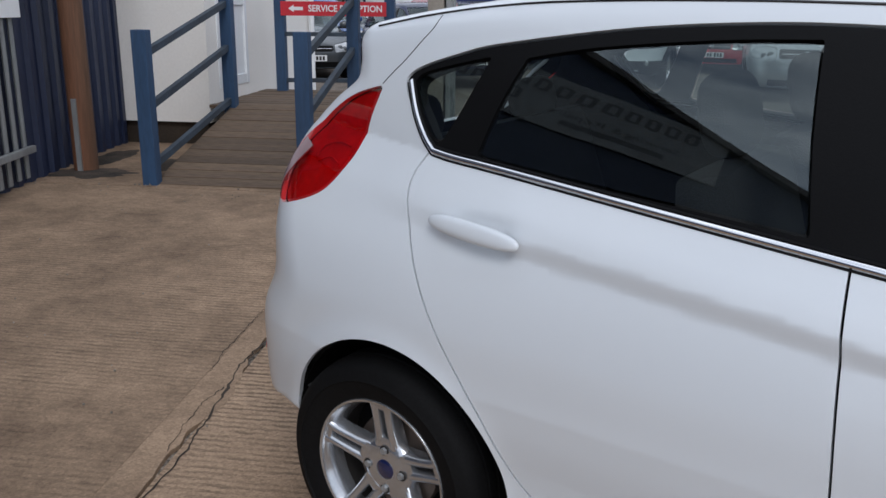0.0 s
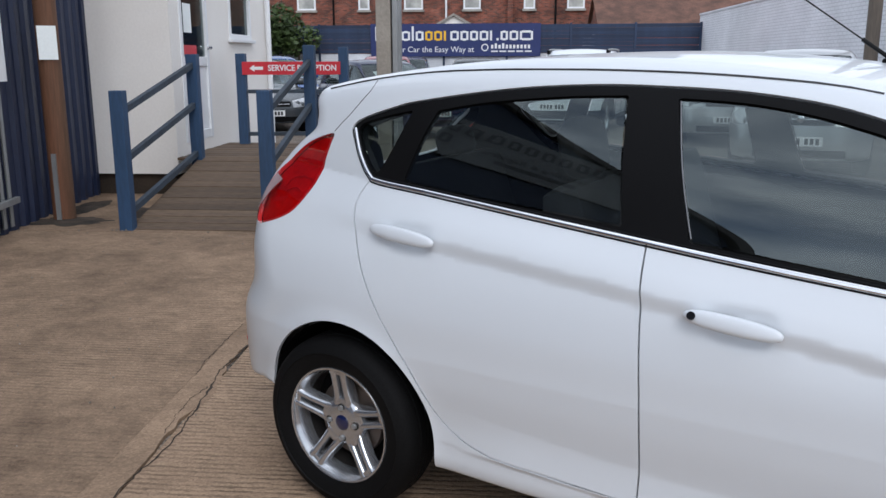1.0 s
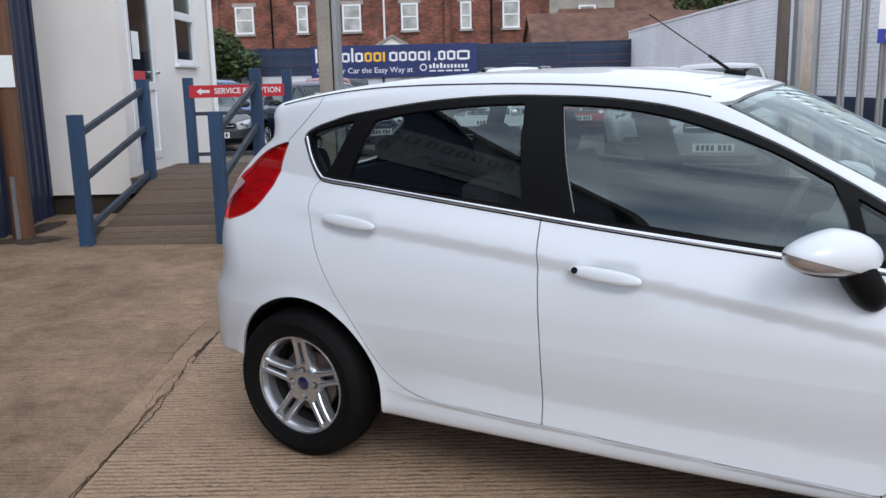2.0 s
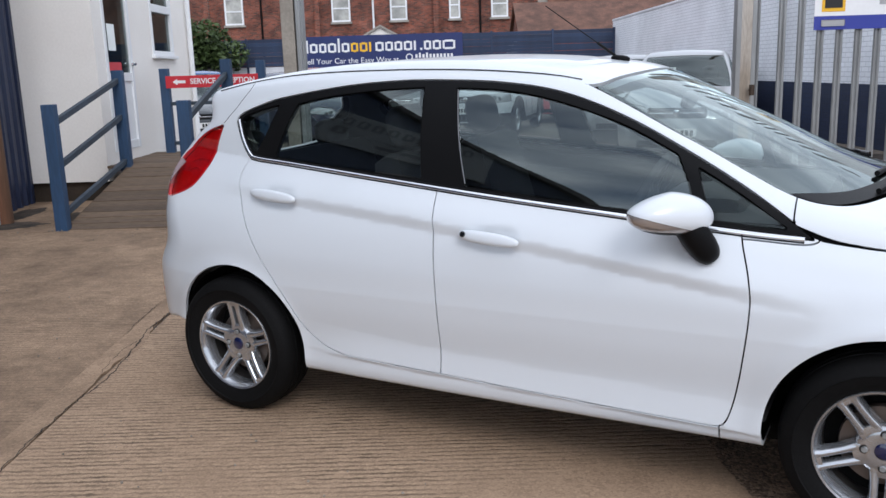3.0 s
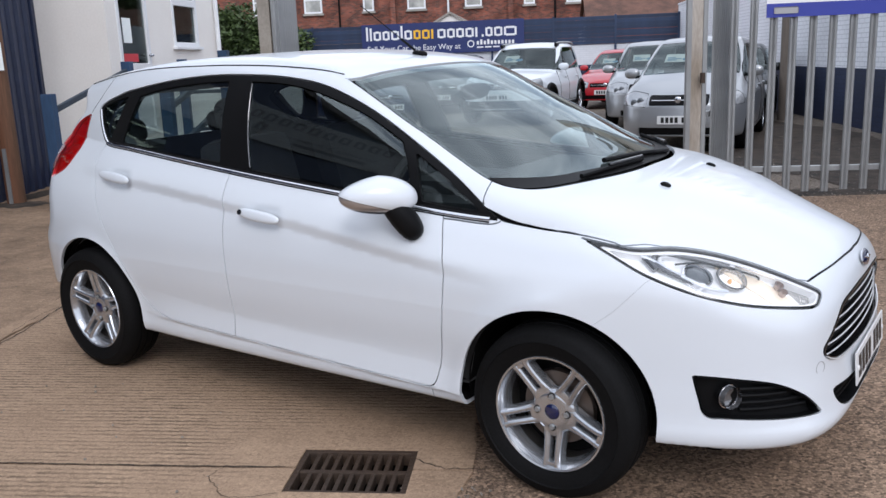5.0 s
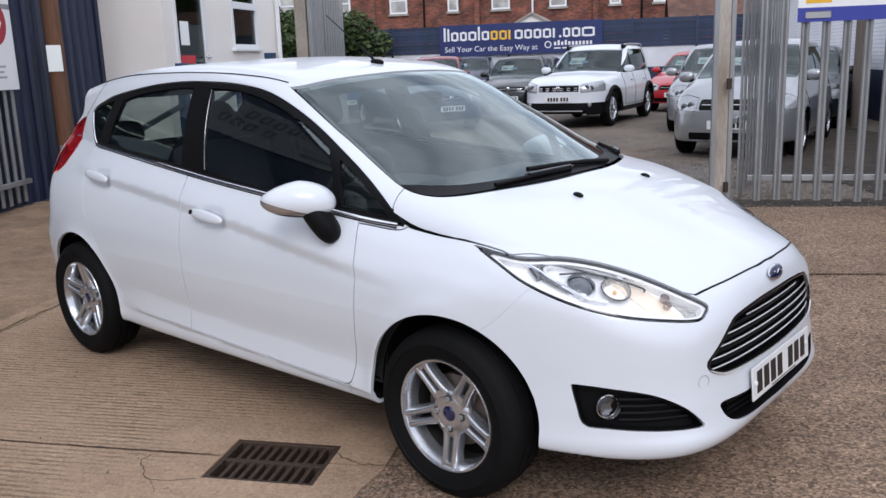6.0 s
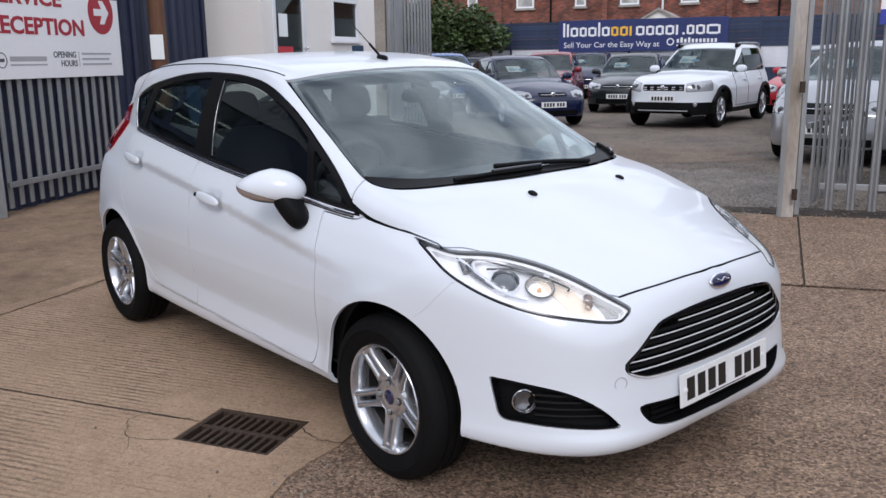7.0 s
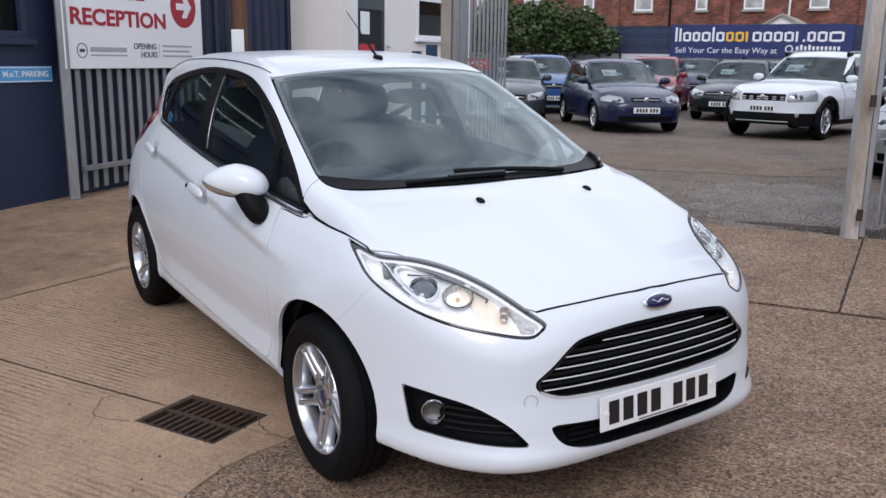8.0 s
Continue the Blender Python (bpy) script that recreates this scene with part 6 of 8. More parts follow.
    wing = lambda q: np.where(np.abs(q[:, 1]) > 0.5, inside(wing_line, q[:, [0, 2]], 0.4), 0.3)
    arch = lambda q: np.minimum(np.hypot(q[:, 0] - 0.030, q[:, 2] - 0.310) - 0.347, np.hypot(q[:, 0] - 2.490, q[:, 2] - 0.297) - 0.340) + np.where(np.abs(q[:, 1]) > 0.45, 0, 0.5)
    gap = 0.0025

    def cut(s, *tests):
        """Each test is (region, 1 to keep inside, -1 to keep outside)."""
        for region, keep in tests:
            if len(s[2]) == 0:
                break
            s = clip(s, region(s[0]) * keep + gap)
        return s
    right = clip(skin, skin[0][:, 1])
    body = cut(skin, (arch, -1))
    lights = [(lamp, -1), (fog, -1), (gril, -1), (low, -1), (tail, -1)]
    skin_part("body_shell", cut(body, (dlo, -1), (ws, -1), (rear, -1), *lights, (d_r, -1), (d_f, -1), (hood, -1), (seam_out, -1), (wing, -1)), M_WHITE, car)
    skin_part("bonnet", cut(body, (hood, 1), (ws, -1), (lamp, -1)), M_WHITE, car)
    front = skin_part("front_bumper", cut(body, (seam_in, 1), (hood, -1), *lights[:4]), M_WHITE, car)
    skin_part("inner_shell", cut(body, (dlo, -1), (ws, -1), (rear, -1), (lamp, -1)), M_LINING, car, sink=0.075, lip=0)
    # near-black shell added behind the panels to darken their shut gaps as shade would
    skin_part("backing", cut(body, (dlo, -1), (ws, -1), (rear, -1), *lights), M_INNER, car, sink=0.016, lip=0)
    rbody = cut(right, (arch, -1))
    for flip in (False, True):
        def add(name, s, mat, sink=0.0, lip=0.014, label="", parent=car):
            return skin_part(name, mirror_y(s) if flip else s, mat, parent, sink, lip, label)
        sgn = 1 if flip else -1

        def on_side(x, z, out=0.0):
            y = float(b.side(np.array(x), np.array(z)))
            return Vector((x, sgn * (y + out), z))
        add("front_wing", cut(rbody, (wing, 1), (d_f, -1), (seam_out, -1), (hood, -1), (lamp, -1), (dlo, -1), (ws, -1)), M_WHITE)
        doors = {"front": add("front_door", cut(rbody, (d_f, 1), (dlo, -1)), M_WHITE), "rear": add("rear_door", cut(rbody, (d_r, 1), (dlo, -1)), M_WHITE)}
        panes = [(g_q, -1), (g_r, -1), (g_f, -1), (g_s, -1)]
        add("window_trim", cut(rbody, (dlo, 1), *panes), M_TRIM, 0.002, 0.02, "black window surround")
        waist = outline([(-0.064, 1.240), (-0.020, 1.160), (0.034, 1.099), (0.082, 1.083), (0.284, 1.067), (0.78, 1.021), (1.2, 0.981), (1.63, 0.943), (2.05, 0.905), (2.235, 0.893)], 16, False)

        def ribbon(name_r, lo, hi, proud, mat_r, label_r=""):
            """A half-round strip along the waist, lo to hi across it."""
            bm, rows = bmesh.new(), []
            for i, (x, z) in enumerate(waist):
                d = waist[min(i + 1, len(waist) - 1)] - waist[max(i - 1, 0)]
                d = d / np.hypot(*d)
                row = []
                for k in range(7):
                    s_ = k / 3 - 1
                    w = (lo + hi) / 2 + (hi - lo) / 2 * s_
                    row.append(bm.verts.new(on_side(x - d[1] * w, z + d[0] * w, -0.003 + proud * math.sqrt(max(1 - s_ * s_, 0)))))
                rows.append(row)
            for p, q in zip(rows, rows[1:]):
                for k in range(6):
                    bm.faces.new((p[k], q[k], q[k + 1], p[k + 1]) if sgn < 0 else (p[k], p[k + 1], q[k + 1], q[k]))
            return part(name_r, bm, mat_r, car, label_r, smooth=True)
        ribbon("chrome_strip", -0.005, 0.0105, 0.0095, M_CHROME, "bright chrome waist strip")
        ribbon("waist_seal", -0.0105, -0.0045, 0.0055, M_TRIM)
        ribbon("window_seal", 0.0100, 0.0150, 0.0055, M_TRIM)
        for nm, g, mt in (("quarter_window", g_q, M_PRIVACY), ("rear_side_window", g_r, M_PRIVACY), ("front_side_window", g_f, M_PANE), ("front_quarter_window", g_s, M_QUARTER)):
            o = add(nm, cut(rbody, (g, 1)), mt, 0.006, 0)
            o.visible_shadow = False
        # headlamp: clear lens over a bright housing with its lamps
        h = add("headlamp", cut(rbody, (inset(lamp, 0.007), 1)), M_CLEAR, 0.001, 0, "clear headlamp lens")
        h.visible_shadow = False
        add("headlamp_edge", cut(rbody, (lamp, 1), (inset(lamp, 0.0085), -1)), M_GLOSS, 0.0, 0.006)
        add("headlamp_wall", cut(rbody, (inset(lamp, 0.0005), 1), (inset(lamp, 0.014), -1)), M_HOUSING, 0.007, 0.034)
        add("headlamp_housing", cut(rbody, (lamp, 1)), M_HOUSING, 0.036, 0, parent=h)
        amid = lambda q: np.maximum(np.abs(q[:, 1]) - 0.560, 0.492 - np.abs(q[:, 1]))
        inner = lambda q: np.abs(q[:, 1]) - 0.478
        # the lamp's warm glow is painted into this reflector's colour
        add("warm_reflector", cut(rbody, (inset(lamp, 0.012), 1), (amid, 1)), M_GLOWTINT, 0.031, 0.006, parent=h)
        add("turn_reflector", cut(rbody, (inset(lamp, 0.012), 1), (inner, 1)), M_FACET, 0.030, 0.006, parent=h)
        def beneath(x, y, z, depth):
            q = b.settle(np.array([[x, -y, z]]))
            w = (q - b.slope(q)[0] * depth)[0]
            return w[0], -w[1], w[2]
        for spot, r, mt, nm in (((2.914, 0.651, 0.768), 0.037, M_LENSDARK, "projector_lens"), ((2.992, 0.577, 0.747), 0.043, M_FACET, "main_beam"), ((3.110, 0.487, 0.716), 0.014, M_AMBERGREY, "turn_lamp"), ((3.122, 0.498, 0.690), 0.012, M_AMBERGREY, "turn_lamp")):
            x, y, z = beneath(*spot, 0.026)
            q = b.settle(np.array([[spot[0], -spot[1], spot[2]]]))
            out = Vector(b.slope(q)[0][0]) * Vector((1, -sgn, 1))
            facing = Matrix.Translation((x, sgn * y, z)) @ out.to_track_quat("Y", "Z").to_matrix().to_4x4()
            bm = bmesh.new()
            if nm == "projector_lens":
                blob(bm, facing @ Matrix.Diagonal((r, r * 0.45, r, 1)))
                ring = bmesh.new()
                lathe(ring, [(0.039, 0.0), (0.044, 0.010), (0.048, 0.008), (0.048, -0.008), (0.039, -0.008)], 32, closed=True)
                ring.transform(facing)
                part("projector_ring", ring, M_CHROME, h, smooth=True)
            else:
                lathe(bm, [(r * 1.05, 0.012), (r, 0.012), (r * 0.92, -0.004), (r * 0.6, -0.022), (r * 0.25, -0.03), (0, -0.03)], 28)
                bm.transform(facing)
            if nm == "main_beam":
                ring = lathe(bmesh.new(), [(r * 1.00, 0.010), (r * 1.06, 0.014), (r * 1.12, 0.010), (r * 1.06, 0.006)], 32, closed=True)
                ring.transform(facing)
                part("beam_ring", ring, M_SMOKE, h, smooth=True)
                bulb = blob(bmesh.new(), facing @ Matrix.Translation((0, -0.010, 0)) @ Matrix.Diagonal((0.007, 0.014, 0.007, 1)), u=16, v=10)
                part("bulb", bulb, M_BULB, h, smooth=True)
            part(nm, bm, mt, h, smooth=True)
        line = [(2.70, 0.712, 0.832), (2.79, 0.705, 0.80), (2.84, 0.70, 0.765), (2.93, 0.675, 0.72), (2.99, 0.635, 0.705)]
        tube("light_guide", [(x, sgn * y, z) for x, y, z in (beneath(*q, 0.014) for q in outline(line, 5, False))], 0.006, M_CHROME, h)
        line = [(2.99, 0.530, 0.775), (2.89, 0.590, 0.803), (2.82, 0.650, 0.816), (2.800, 0.685, 0.80), (2.835, 0.690, 0.765), (2.90, 0.675, 0.733), (2.93, 0.660, 0.722)]
        tube("lamp_bezel", [(x, sgn * y, z) for x, y, z in (beneath(*q, 0.022) for q in outline(line, 5, False))], 0.0075, M_BRIGHT, h)
        tube("bezel_shadow", [(x, sgn * y, z) for x, y, z in (beneath(*q, 0.018) for q in outline([(x_ - 0.016, y_ + 0.010, z_ + 0.002) for x_, y_, z_ in line], 5, False))], 0.0095, M_SMOKE, h)
        line = [(2.845, 0.668, 0.790), (2.90, 0.598, 0.788), (2.97, 0.548, 0.770), (3.045, 0.510, 0.744), (3.052, 0.515, 0.728)]
        tube("inner_edge", [(x, sgn * y, z) for x, y, z in (beneath(*q, 0.016) for q in outline(line, 5, False))], 0.0032, M_GLOSS, h)
        line = [(2.745, 0.690, 0.835), (2.765, 0.705, 0.815), (2.80, 0.715, 0.775)]
        tube("side_bezel", [(x, sgn * y, z) for x, y, z in (beneath(*q, 0.022) for q in outline(line, 5, False))], 0.012, M_SMOKE, h)
        line = [(2.80, 0.655, 0.815), (2.89, 0.575, 0.797), (3.0, 0.51, 0.760), (3.09, 0.475, 0.728)]
        tube("light_guide", [(x, sgn * y, z) for x, y, z in (beneath(*q, 0.014) for q in outline(line, 5, False))], 0.005, M_CHROME, h)
        # tail lamp
        t = add("tail_lamp", cut(rbody, (tail, 1)), M_REDGLASS, -0.004, 0, "glossy red tail lamp")
        t.visible_shadow = False
        add("tail_lamp_edge", cut(rbody, (tail, 1), (inset(tail, 0.004), -1)), M_REDDARK, -0.0035, 0.03, parent=t)
        add("tail_reflector", cut(rbody, (inset(tail, -0.001), 1)), M_REDLENS, 0.016, 0, parent=t)
        strip = lambda q: np.maximum((q[:, 0] + 0.285) * 0.733 - (q[:, 2] - 1.18) * 0.68 - 0.030, q[:, 2] - 1.075 + 0.35 * (q[:, 0] + 0.41))
        add("reversing_lens", cut(rbody, (inset(tail, 0.008), 1), (strip, 1)), M_CLEARGREY, -0.005, 0.004, "clear reversing lamp lens", parent=t)
        for band in ([(-0.235, 1.06), (-0.28, 1.075), (-0.33, 1.06), (-0.345, 1.02)], [(-0.25, 1.0), (-0.29, 1.02), (-0.33, 1.005)]):
            pts = []
            for x, z in outline(band, 5, False):
                q = b.settle(np.array([[x, -0.62, z]]))
                w = (q - b.slope(q)[0] * 0.010)[0]
                pts.append((w[0], sgn * -w[1], w[2]))
            tube("tail_rib", pts, 0.0022, M_REDLENS, t)
        # fog lamp
        add("fog_lamp_recess", cut(rbody, (fog, 1)), M_TRIM, 0.035, 0, "black fog lamp recess")
        add("fog_lamp_edge", cut(rbody, (fog, 1), (inset(fog, 0.006), -1)), M_TRIM, 0.0, 0.045)
        bm = bmesh.new()
        lathe(bm, [(0.034, 0.02), (0.036, -0.010), (0.030, -0.013), (0.028, -0.008), (0.016, -0.012), (0, -0.014)], 32)
        bm.transform(Matrix.Translation((3.018, sgn * 0.682, 0.397)) @ pose(0, 0, 0, 0, 0, -90 + sgn * 32) @ pose(0, 0, 0, 180, 0, 0) @ pose(0, 0, 0, 180, 0, 0))
        fl = part("fog_lamp", bm, M_SMOKE, car, "round smoky fog lamp", smooth=True)
        bm = bmesh.new()
        lathe(bm, [(0.0335, -0.010), (0.0355, -0.014), (0.0375, -0.011), (0.0375, 0.0), (0.0345, 0.0)], 36, closed=True)
        bm.transform(Matrix.Translation((3.018, sgn * 0.682, 0.397)) @ pose(0, 0, 0, 0, 0, -90 + sgn * 32))
        part("fog_lamp_ring", bm, M_CHROME, fl, smooth=True)
        for z in (0.352, 0.374, 0.396, 0.418):
            pts = [Vector((x, sgn * y, z)) for x, y in ((3.06, 0.672), (3.12, 0.63), (3.17, 0.58), (3.215, 0.525))]
            tube("fog_slat", [q - Vector((0.016, sgn * 0.012, 0)) for q in pts if z < 0.39 or q.x < 3.2], 0.0065, M_TRIM, car)
        # door handles
        for dn, (x0, z0), (x1, z1) in (("front", (1.113, 0.857), (1.348, 0.838)), ("rear", (0.124, 0.957), (0.370, 0.938))):
            a, c = on_side(x0, z0, 0.010), on_side(x1, z1, 0.010)
            way = (c - a).normalized()
            side = Vector((0, sgn, 0.35)).normalized()
            up = way.cross(side).normalized()
            m = Matrix.Translation((a + c) / 2 + Vector((0, sgn * 0.014, 0.004))) @ Matrix((way, side, up)).transposed().to_4x4()
            bm = bmesh.new()
            blob(bm, m @ Matrix.Diagonal(((c - a).length / 2, 0.0150, 0.0225, 1)), (2.6, 2.2, 2.5), 36, 18)
            part("door_handle", bm, M_WHITE, doors[dn], smooth=True)
            if dn == "front":
                bm = bmesh.new()
                rod(bm, m @ Vector((-0.094, 0.006, 0)), m @ Vector((-0.094, 0.0155, 0)), 0.0105, sides=20)
                part("lock", bm, M_GLOSS, doors[dn])
        # door mirror
        mir = new("door_mirror")
        mir.parent = car
        tagged(mir, "white door mirror with black base and indicator")
        way = Vector((-0.77, sgn * 0.64, 0.02)).normalized()
        up = Vector((0, 0, 1))
        out = up.cross(way).normalized() * (1 if sgn < 0 else -1)
        m = Matrix.Translation((1.862, sgn * 0.868, 0.966)) @ Matrix((way, out, up)).transposed().to_4x4() @ pose(0, 0, 0, 0, -3, 0)
        if sgn > 0:
            # folded in against the door
            m = Matrix.Translation((1.76, 0.855, 0.955)) @ pose(0, 0, 0, 0, 0, 172)

        def slice_blob(grow, *planes):
            """The mirror's rounded body cut off above each plane, given by a point's z and the plane's normal."""
            bm = bmesh.new()
            blob(bm, Matrix.Diagonal((0.137 * grow, 0.074 * grow, 0.070 * grow, 1)), (2.5, 2.3, 2.1), 56, 36)
            for v in bm.verts:
                v.co.z *= (1.10 - 0.42 * max(v.co.x, 0) / 0.137) if v.co.z > 0 else 0.80
            for z0, no in planes:
                bmesh.ops.bisect_plane(bm, geom=bm.verts[:] + bm.edges[:] + bm.faces[:], plane_co=(0, 0, z0), plane_no=no, clear_outer=True)
            bm.transform(m)
            return bm
        part("mirror_cap", slice_blob(1.0, (-0.021, (0.22, 0, -1))), M_WHITE, mir, smooth=True)
        part("mirror_shell", slice_blob(0.985, (0.0, (-0.22, 0, 1))), M_TRIM, mir, smooth=True)
        part("indicator", slice_blob(0.996, (-0.022, (-0.22, 0, 1)), (-0.040, (0.03, 0, -1))), M_LENSGREY, mir, "smoky indicator lens", smooth=True)
        bm = bmesh.new()
        foot = on_side(1.965, 0.845, 0.01)
        blob(bm, look(foot.lerp(Vector((1.905, sgn * 0.850, 0.950)), 0.5), (1.905, sgn * 0.850, 0.950)) @ Matrix.Diagonal((0.052, 0.046, 0.092, 1)), (2.4, 2.4, 2.8), 24, 12)
        part("mirror_arm", bm, M_TRIM, mir, smooth=True)
        # tailgate seam, thin grey line along the front window's rear edge, and roof seam
        line = outline([(-0.160, 0.587, 1.226), (-0.126, 0.581, 1.259), (-0.095, 0.574, 1.287), (-0.052, 0.560, 1.336), (-0.030, 0.547, 1.362), (-0.022, 0.515, 1.385)], 5, False)
        tube("tailgate_seam", [(x, sgn * y, z) for x, y, z in (beneath(*q, 0.0006) for q in line)], 0.0016, M_TRIM, car)
        tube("window_channel", [on_side(x, z, -0.003) for x, z in outline([(1.008, 1.350), (1.046, 1.18), (1.092, 1.022)], 6, False)], 0.0024, M_SMOKE, car)
        pts = []
        for x in np.linspace(-0.24, 1.47, 24):
            y = 0.500 + 0.046 * (x + 0.24) / 1.71 + 0.018 * math.sin((x + 0.24) / 1.71 * math.pi)
            zs = np.linspace(1.2, 1.5, 301)
            f = b.field(np.full(301, x), np.full(301, y), zs)
            pts.append((x, sgn * y, float(zs[np.argmax(f > 0)]) + 0.0005))
        tube("roof_moulding", pts, 0.0032, M_GLOSS, car)
        # wheel housings
        for hx, r in ((0.03, 0.345), (2.489, 0.338)):
            bm = bmesh.new()
            lathe(bm, [(0.0, 0.30), (r + 0.012, 0.30), (r + 0.012, 0.0), (r + 0.004, -0.035)], 40)
            bm.transform(Matrix.Translation((hx, sgn * 0.745, 0.305)) @ (pose(0, 0, 0) if sgn < 0 else pose(0, 0, 0, 0, 0, 180)))
            drop = [f for f in bm.faces if f.calc_center_median().z < 0.27]
            bmesh.ops.delete(bm, geom=drop, context="FACES")
            part("wheel_housing", bm, M_INNER, car, smooth=True)
        mark = sidewise([(-0.62, 0.460), (-0.62, 0.460), (-0.515, 0.460), (-0.515, 0.460), (-0.515, 0.480), (-0.515, 0.480), (-0.62, 0.480), (-0.62, 0.480)])
        add("rear_reflector", cut(rbody, (mark, 1)), M_REDLENS, -0.002, 0.004)
    for nm, s, mt, label in (("windscreen", cut(body, (ws, 1)), M_SCREEN, "clear curved windscreen"), ("rear_window", cut(body, (rear, 1)), M_PRIVACY, "")):
        o = skin_part(nm, s, mt, car, 0.003, 0, label)
        o.visible_shadow = False
    skin_part("windscreen_border", cut(body, (ws, 1), (inset(ws, 0.016), -1)), M_GLOSS, car, 0.006, 0)
    skin_part("scuttle", cut(body, (ws, 1), (ws_low, 1)), M_TRIM, car, 0.001, 0, "black scuttle panel")
    # grille with thin chrome bars
    g = skin_part("grille", cut(body, (gril, 1)), M_INNER, car, 0.05, 0)
    skin_part("grille_frame", cut(body, (gril, 1), (inset(gril, 0.010), -1)), M_GLOSS, g, -0.002, 0.05)
    under = lambda q: q[:, 2] - 0.478 - 0.10 * np.clip(np.abs(q[:, 1]) - 0.36, 0, 1)
    skin_part("grille_chrome", cut(body, (inset(gril, -0.003), 1), (inset(gril, 0.006), -1), (under, 1)), M_BRIGHT, g, -0.006, 0.012)

    def on_nose(y, z, back=0.0):
        return Vector((float(b.nose(np.array(z))) - b.nose_plan[0] * y**2 - b.nose_plan[1] * y**6 - back, y, z))
    edge = outline(g_line)
    for z in (0.483, 0.514, 0.546, 0.578, 0.610):
        hits = [p[0] + (q[0] - p[0]) * (z - p[1]) / (q[1] - p[1]) for p, q in zip(edge, np.roll(edge, -1, 0)) if (p[1] - z) * (q[1] - z) < 0]
        reach = max(hits) - 0.006
        ys = np.linspace(-reach, reach, 25)
        tube("grille_slat", [on_nose(y, z + 0.006, 0.036) for y in ys], 0.009, M_TRIM, g, flat=1.6)
        tube("grille_bar", [on_nose(y, z - 0.002, 0.010) for y in ys], 0.0024, M_BRIGHT, g)
    lg = skin_part("lower_grille", cut(body, (low, 1)), M_INNER, car, 0.05, 0)
    skin_part("lower_grille_frame", cut(body, (low, 1), (inset(low, 0.006), -1)), M_TRIM, lg, 0.0, 0.05)
    for z in (0.300, 0.320, 0.340):
        tube("lower_slat", [on_nose(y, z, 0.035) for y in np.linspace(-0.34, 0.34, 17)], 0.006, M_TRIM, lg)
    # number plate
    plate = new("number_plate")
    plate.parent = car
    plate.matrix_basis = pose(3.296, 0, 0.385, 90, 0, 90) @ pose(0, 0, 0, -4, 0, 0)
    bm = boxes(((-0.26, -0.0555, 0), (0.26, 0.0555, 0.006)), bevel=0.003)
    part("plate", bm, M_PLATE, plate)
    for k, x in enumerate((-0.205, -0.145, -0.085, -0.025, 0.075, 0.135, 0.195)):
        part("character_bar", boxes(((x - 0.021, -0.037, 0.006), (x + 0.021, 0.037, 0.0075))), M_PLATEY, plate)
    part("maker_line", boxes(((-0.10, -0.050, 0.006), (0.12, -0.046, 0.007))), M_DARKPRINT, plate)
    for x in (-0.235, 0.235):
        bm = bmesh.new()
        rod(bm, (x, 0.0, 0.006), (x, 0.0, 0.010), 0.008, sides=14)
        part("screw_cap", bm, M_WHITEPRINT, plate)
    # badge, washer jets, aerial, wipers
    m = Matrix.Translation(on_nose(0, 0.700, -0.001)) @ pose(0, 0, 0, 0, -22, 0)
    bm = bmesh.new()
    blob(bm, m @ Matrix.Diagonal((0.006, 0.062, 0.026, 1)), (2, 2, 2), 32, 12)
    badge = part("badge", bm, M_CHROME, car, "oval badge", smooth=True)
    bm = bmesh.new()
    blob(bm, m @ Matrix.Translation((0.002, 0, 0)) @ Matrix.Diagonal((0.006, 0.055, 0.021, 1)), (2, 2, 2), 32, 12)
    part("badge_field", bm, M_BLUEBADGE, badge, smooth=True)
    tube("badge_stroke", [m @ Vector((0.0085, y, 0.004 * math.sin(y * 160))) for y in np.linspace(-0.034, 0.034, 15)], 0.0028, M_CHROME, badge)
    for y in (-0.262, 0.232):
        bm = bmesh.new()
        blob(bm, pose(2.660, y, 0.957, 0, 16, 0) @ Matrix.Diagonal((0.019, 0.013, 0.009, 1)), (3, 3, 2), 16, 8)
        part("washer_jet", bm, M_TRIM, car, smooth=True)
    bm = bmesh.new()
    blob(bm, pose(1.44, 0.0, 1.436, 0, 6, 0) @ Matrix.Diagonal((0.040, 0.016, 0.014, 1)), (2, 2, 2.5), 20, 10)
    aerial = part("aerial_base", bm, M_TRIM, car, smooth=True)
    a0, a1 = Vector((1.43, 0, 1.44)), Vector((1.12, 0.0, 1.66))
    tube("aerial_stem", [a0, a0.lerp(a1, 0.28)], 0.006, M_TRIM, aerial)
    tube("aerial_mast", [a0.lerp(a1, 0.28), a1], 0.0022, M_TRIM, aerial)

    def over(x, y, up=0.0):
        zs = np.linspace(0.8, 1.5, 701)
        f = b.field(np.full(701, x), np.full(701, y), zs)
        return Vector((x, y, float(zs[np.argmax(f > 0)]) + up))
    for name_w, path in (("wiper", ((2.475, -0.02), (2.452, -0.22), (2.415, -0.42))), ("wiper", ((2.345, 0.58), (2.29, 0.63), (2.20, 0.655)))):
        pts = outline([over(x, y, 0.008) for x, y in path], 6, False)
        w = tube(name_w, pts, 0.009, M_TRIM, car, label="black wiper")
        pts = outline([over(x, y, 0.018) for x, y in path], 6, False)
        tube("wiper_arm", pts[: len(pts) * 2 // 3], 0.007, M_GLOSS, w)
    pts = outline([over(x, y, 0.010) for x, y in ((2.462, 0.28), (2.44, 0.05), (2.40, -0.2))], 6, False)
    tube("wiper", pts, 0.010, M_TRIM, car)
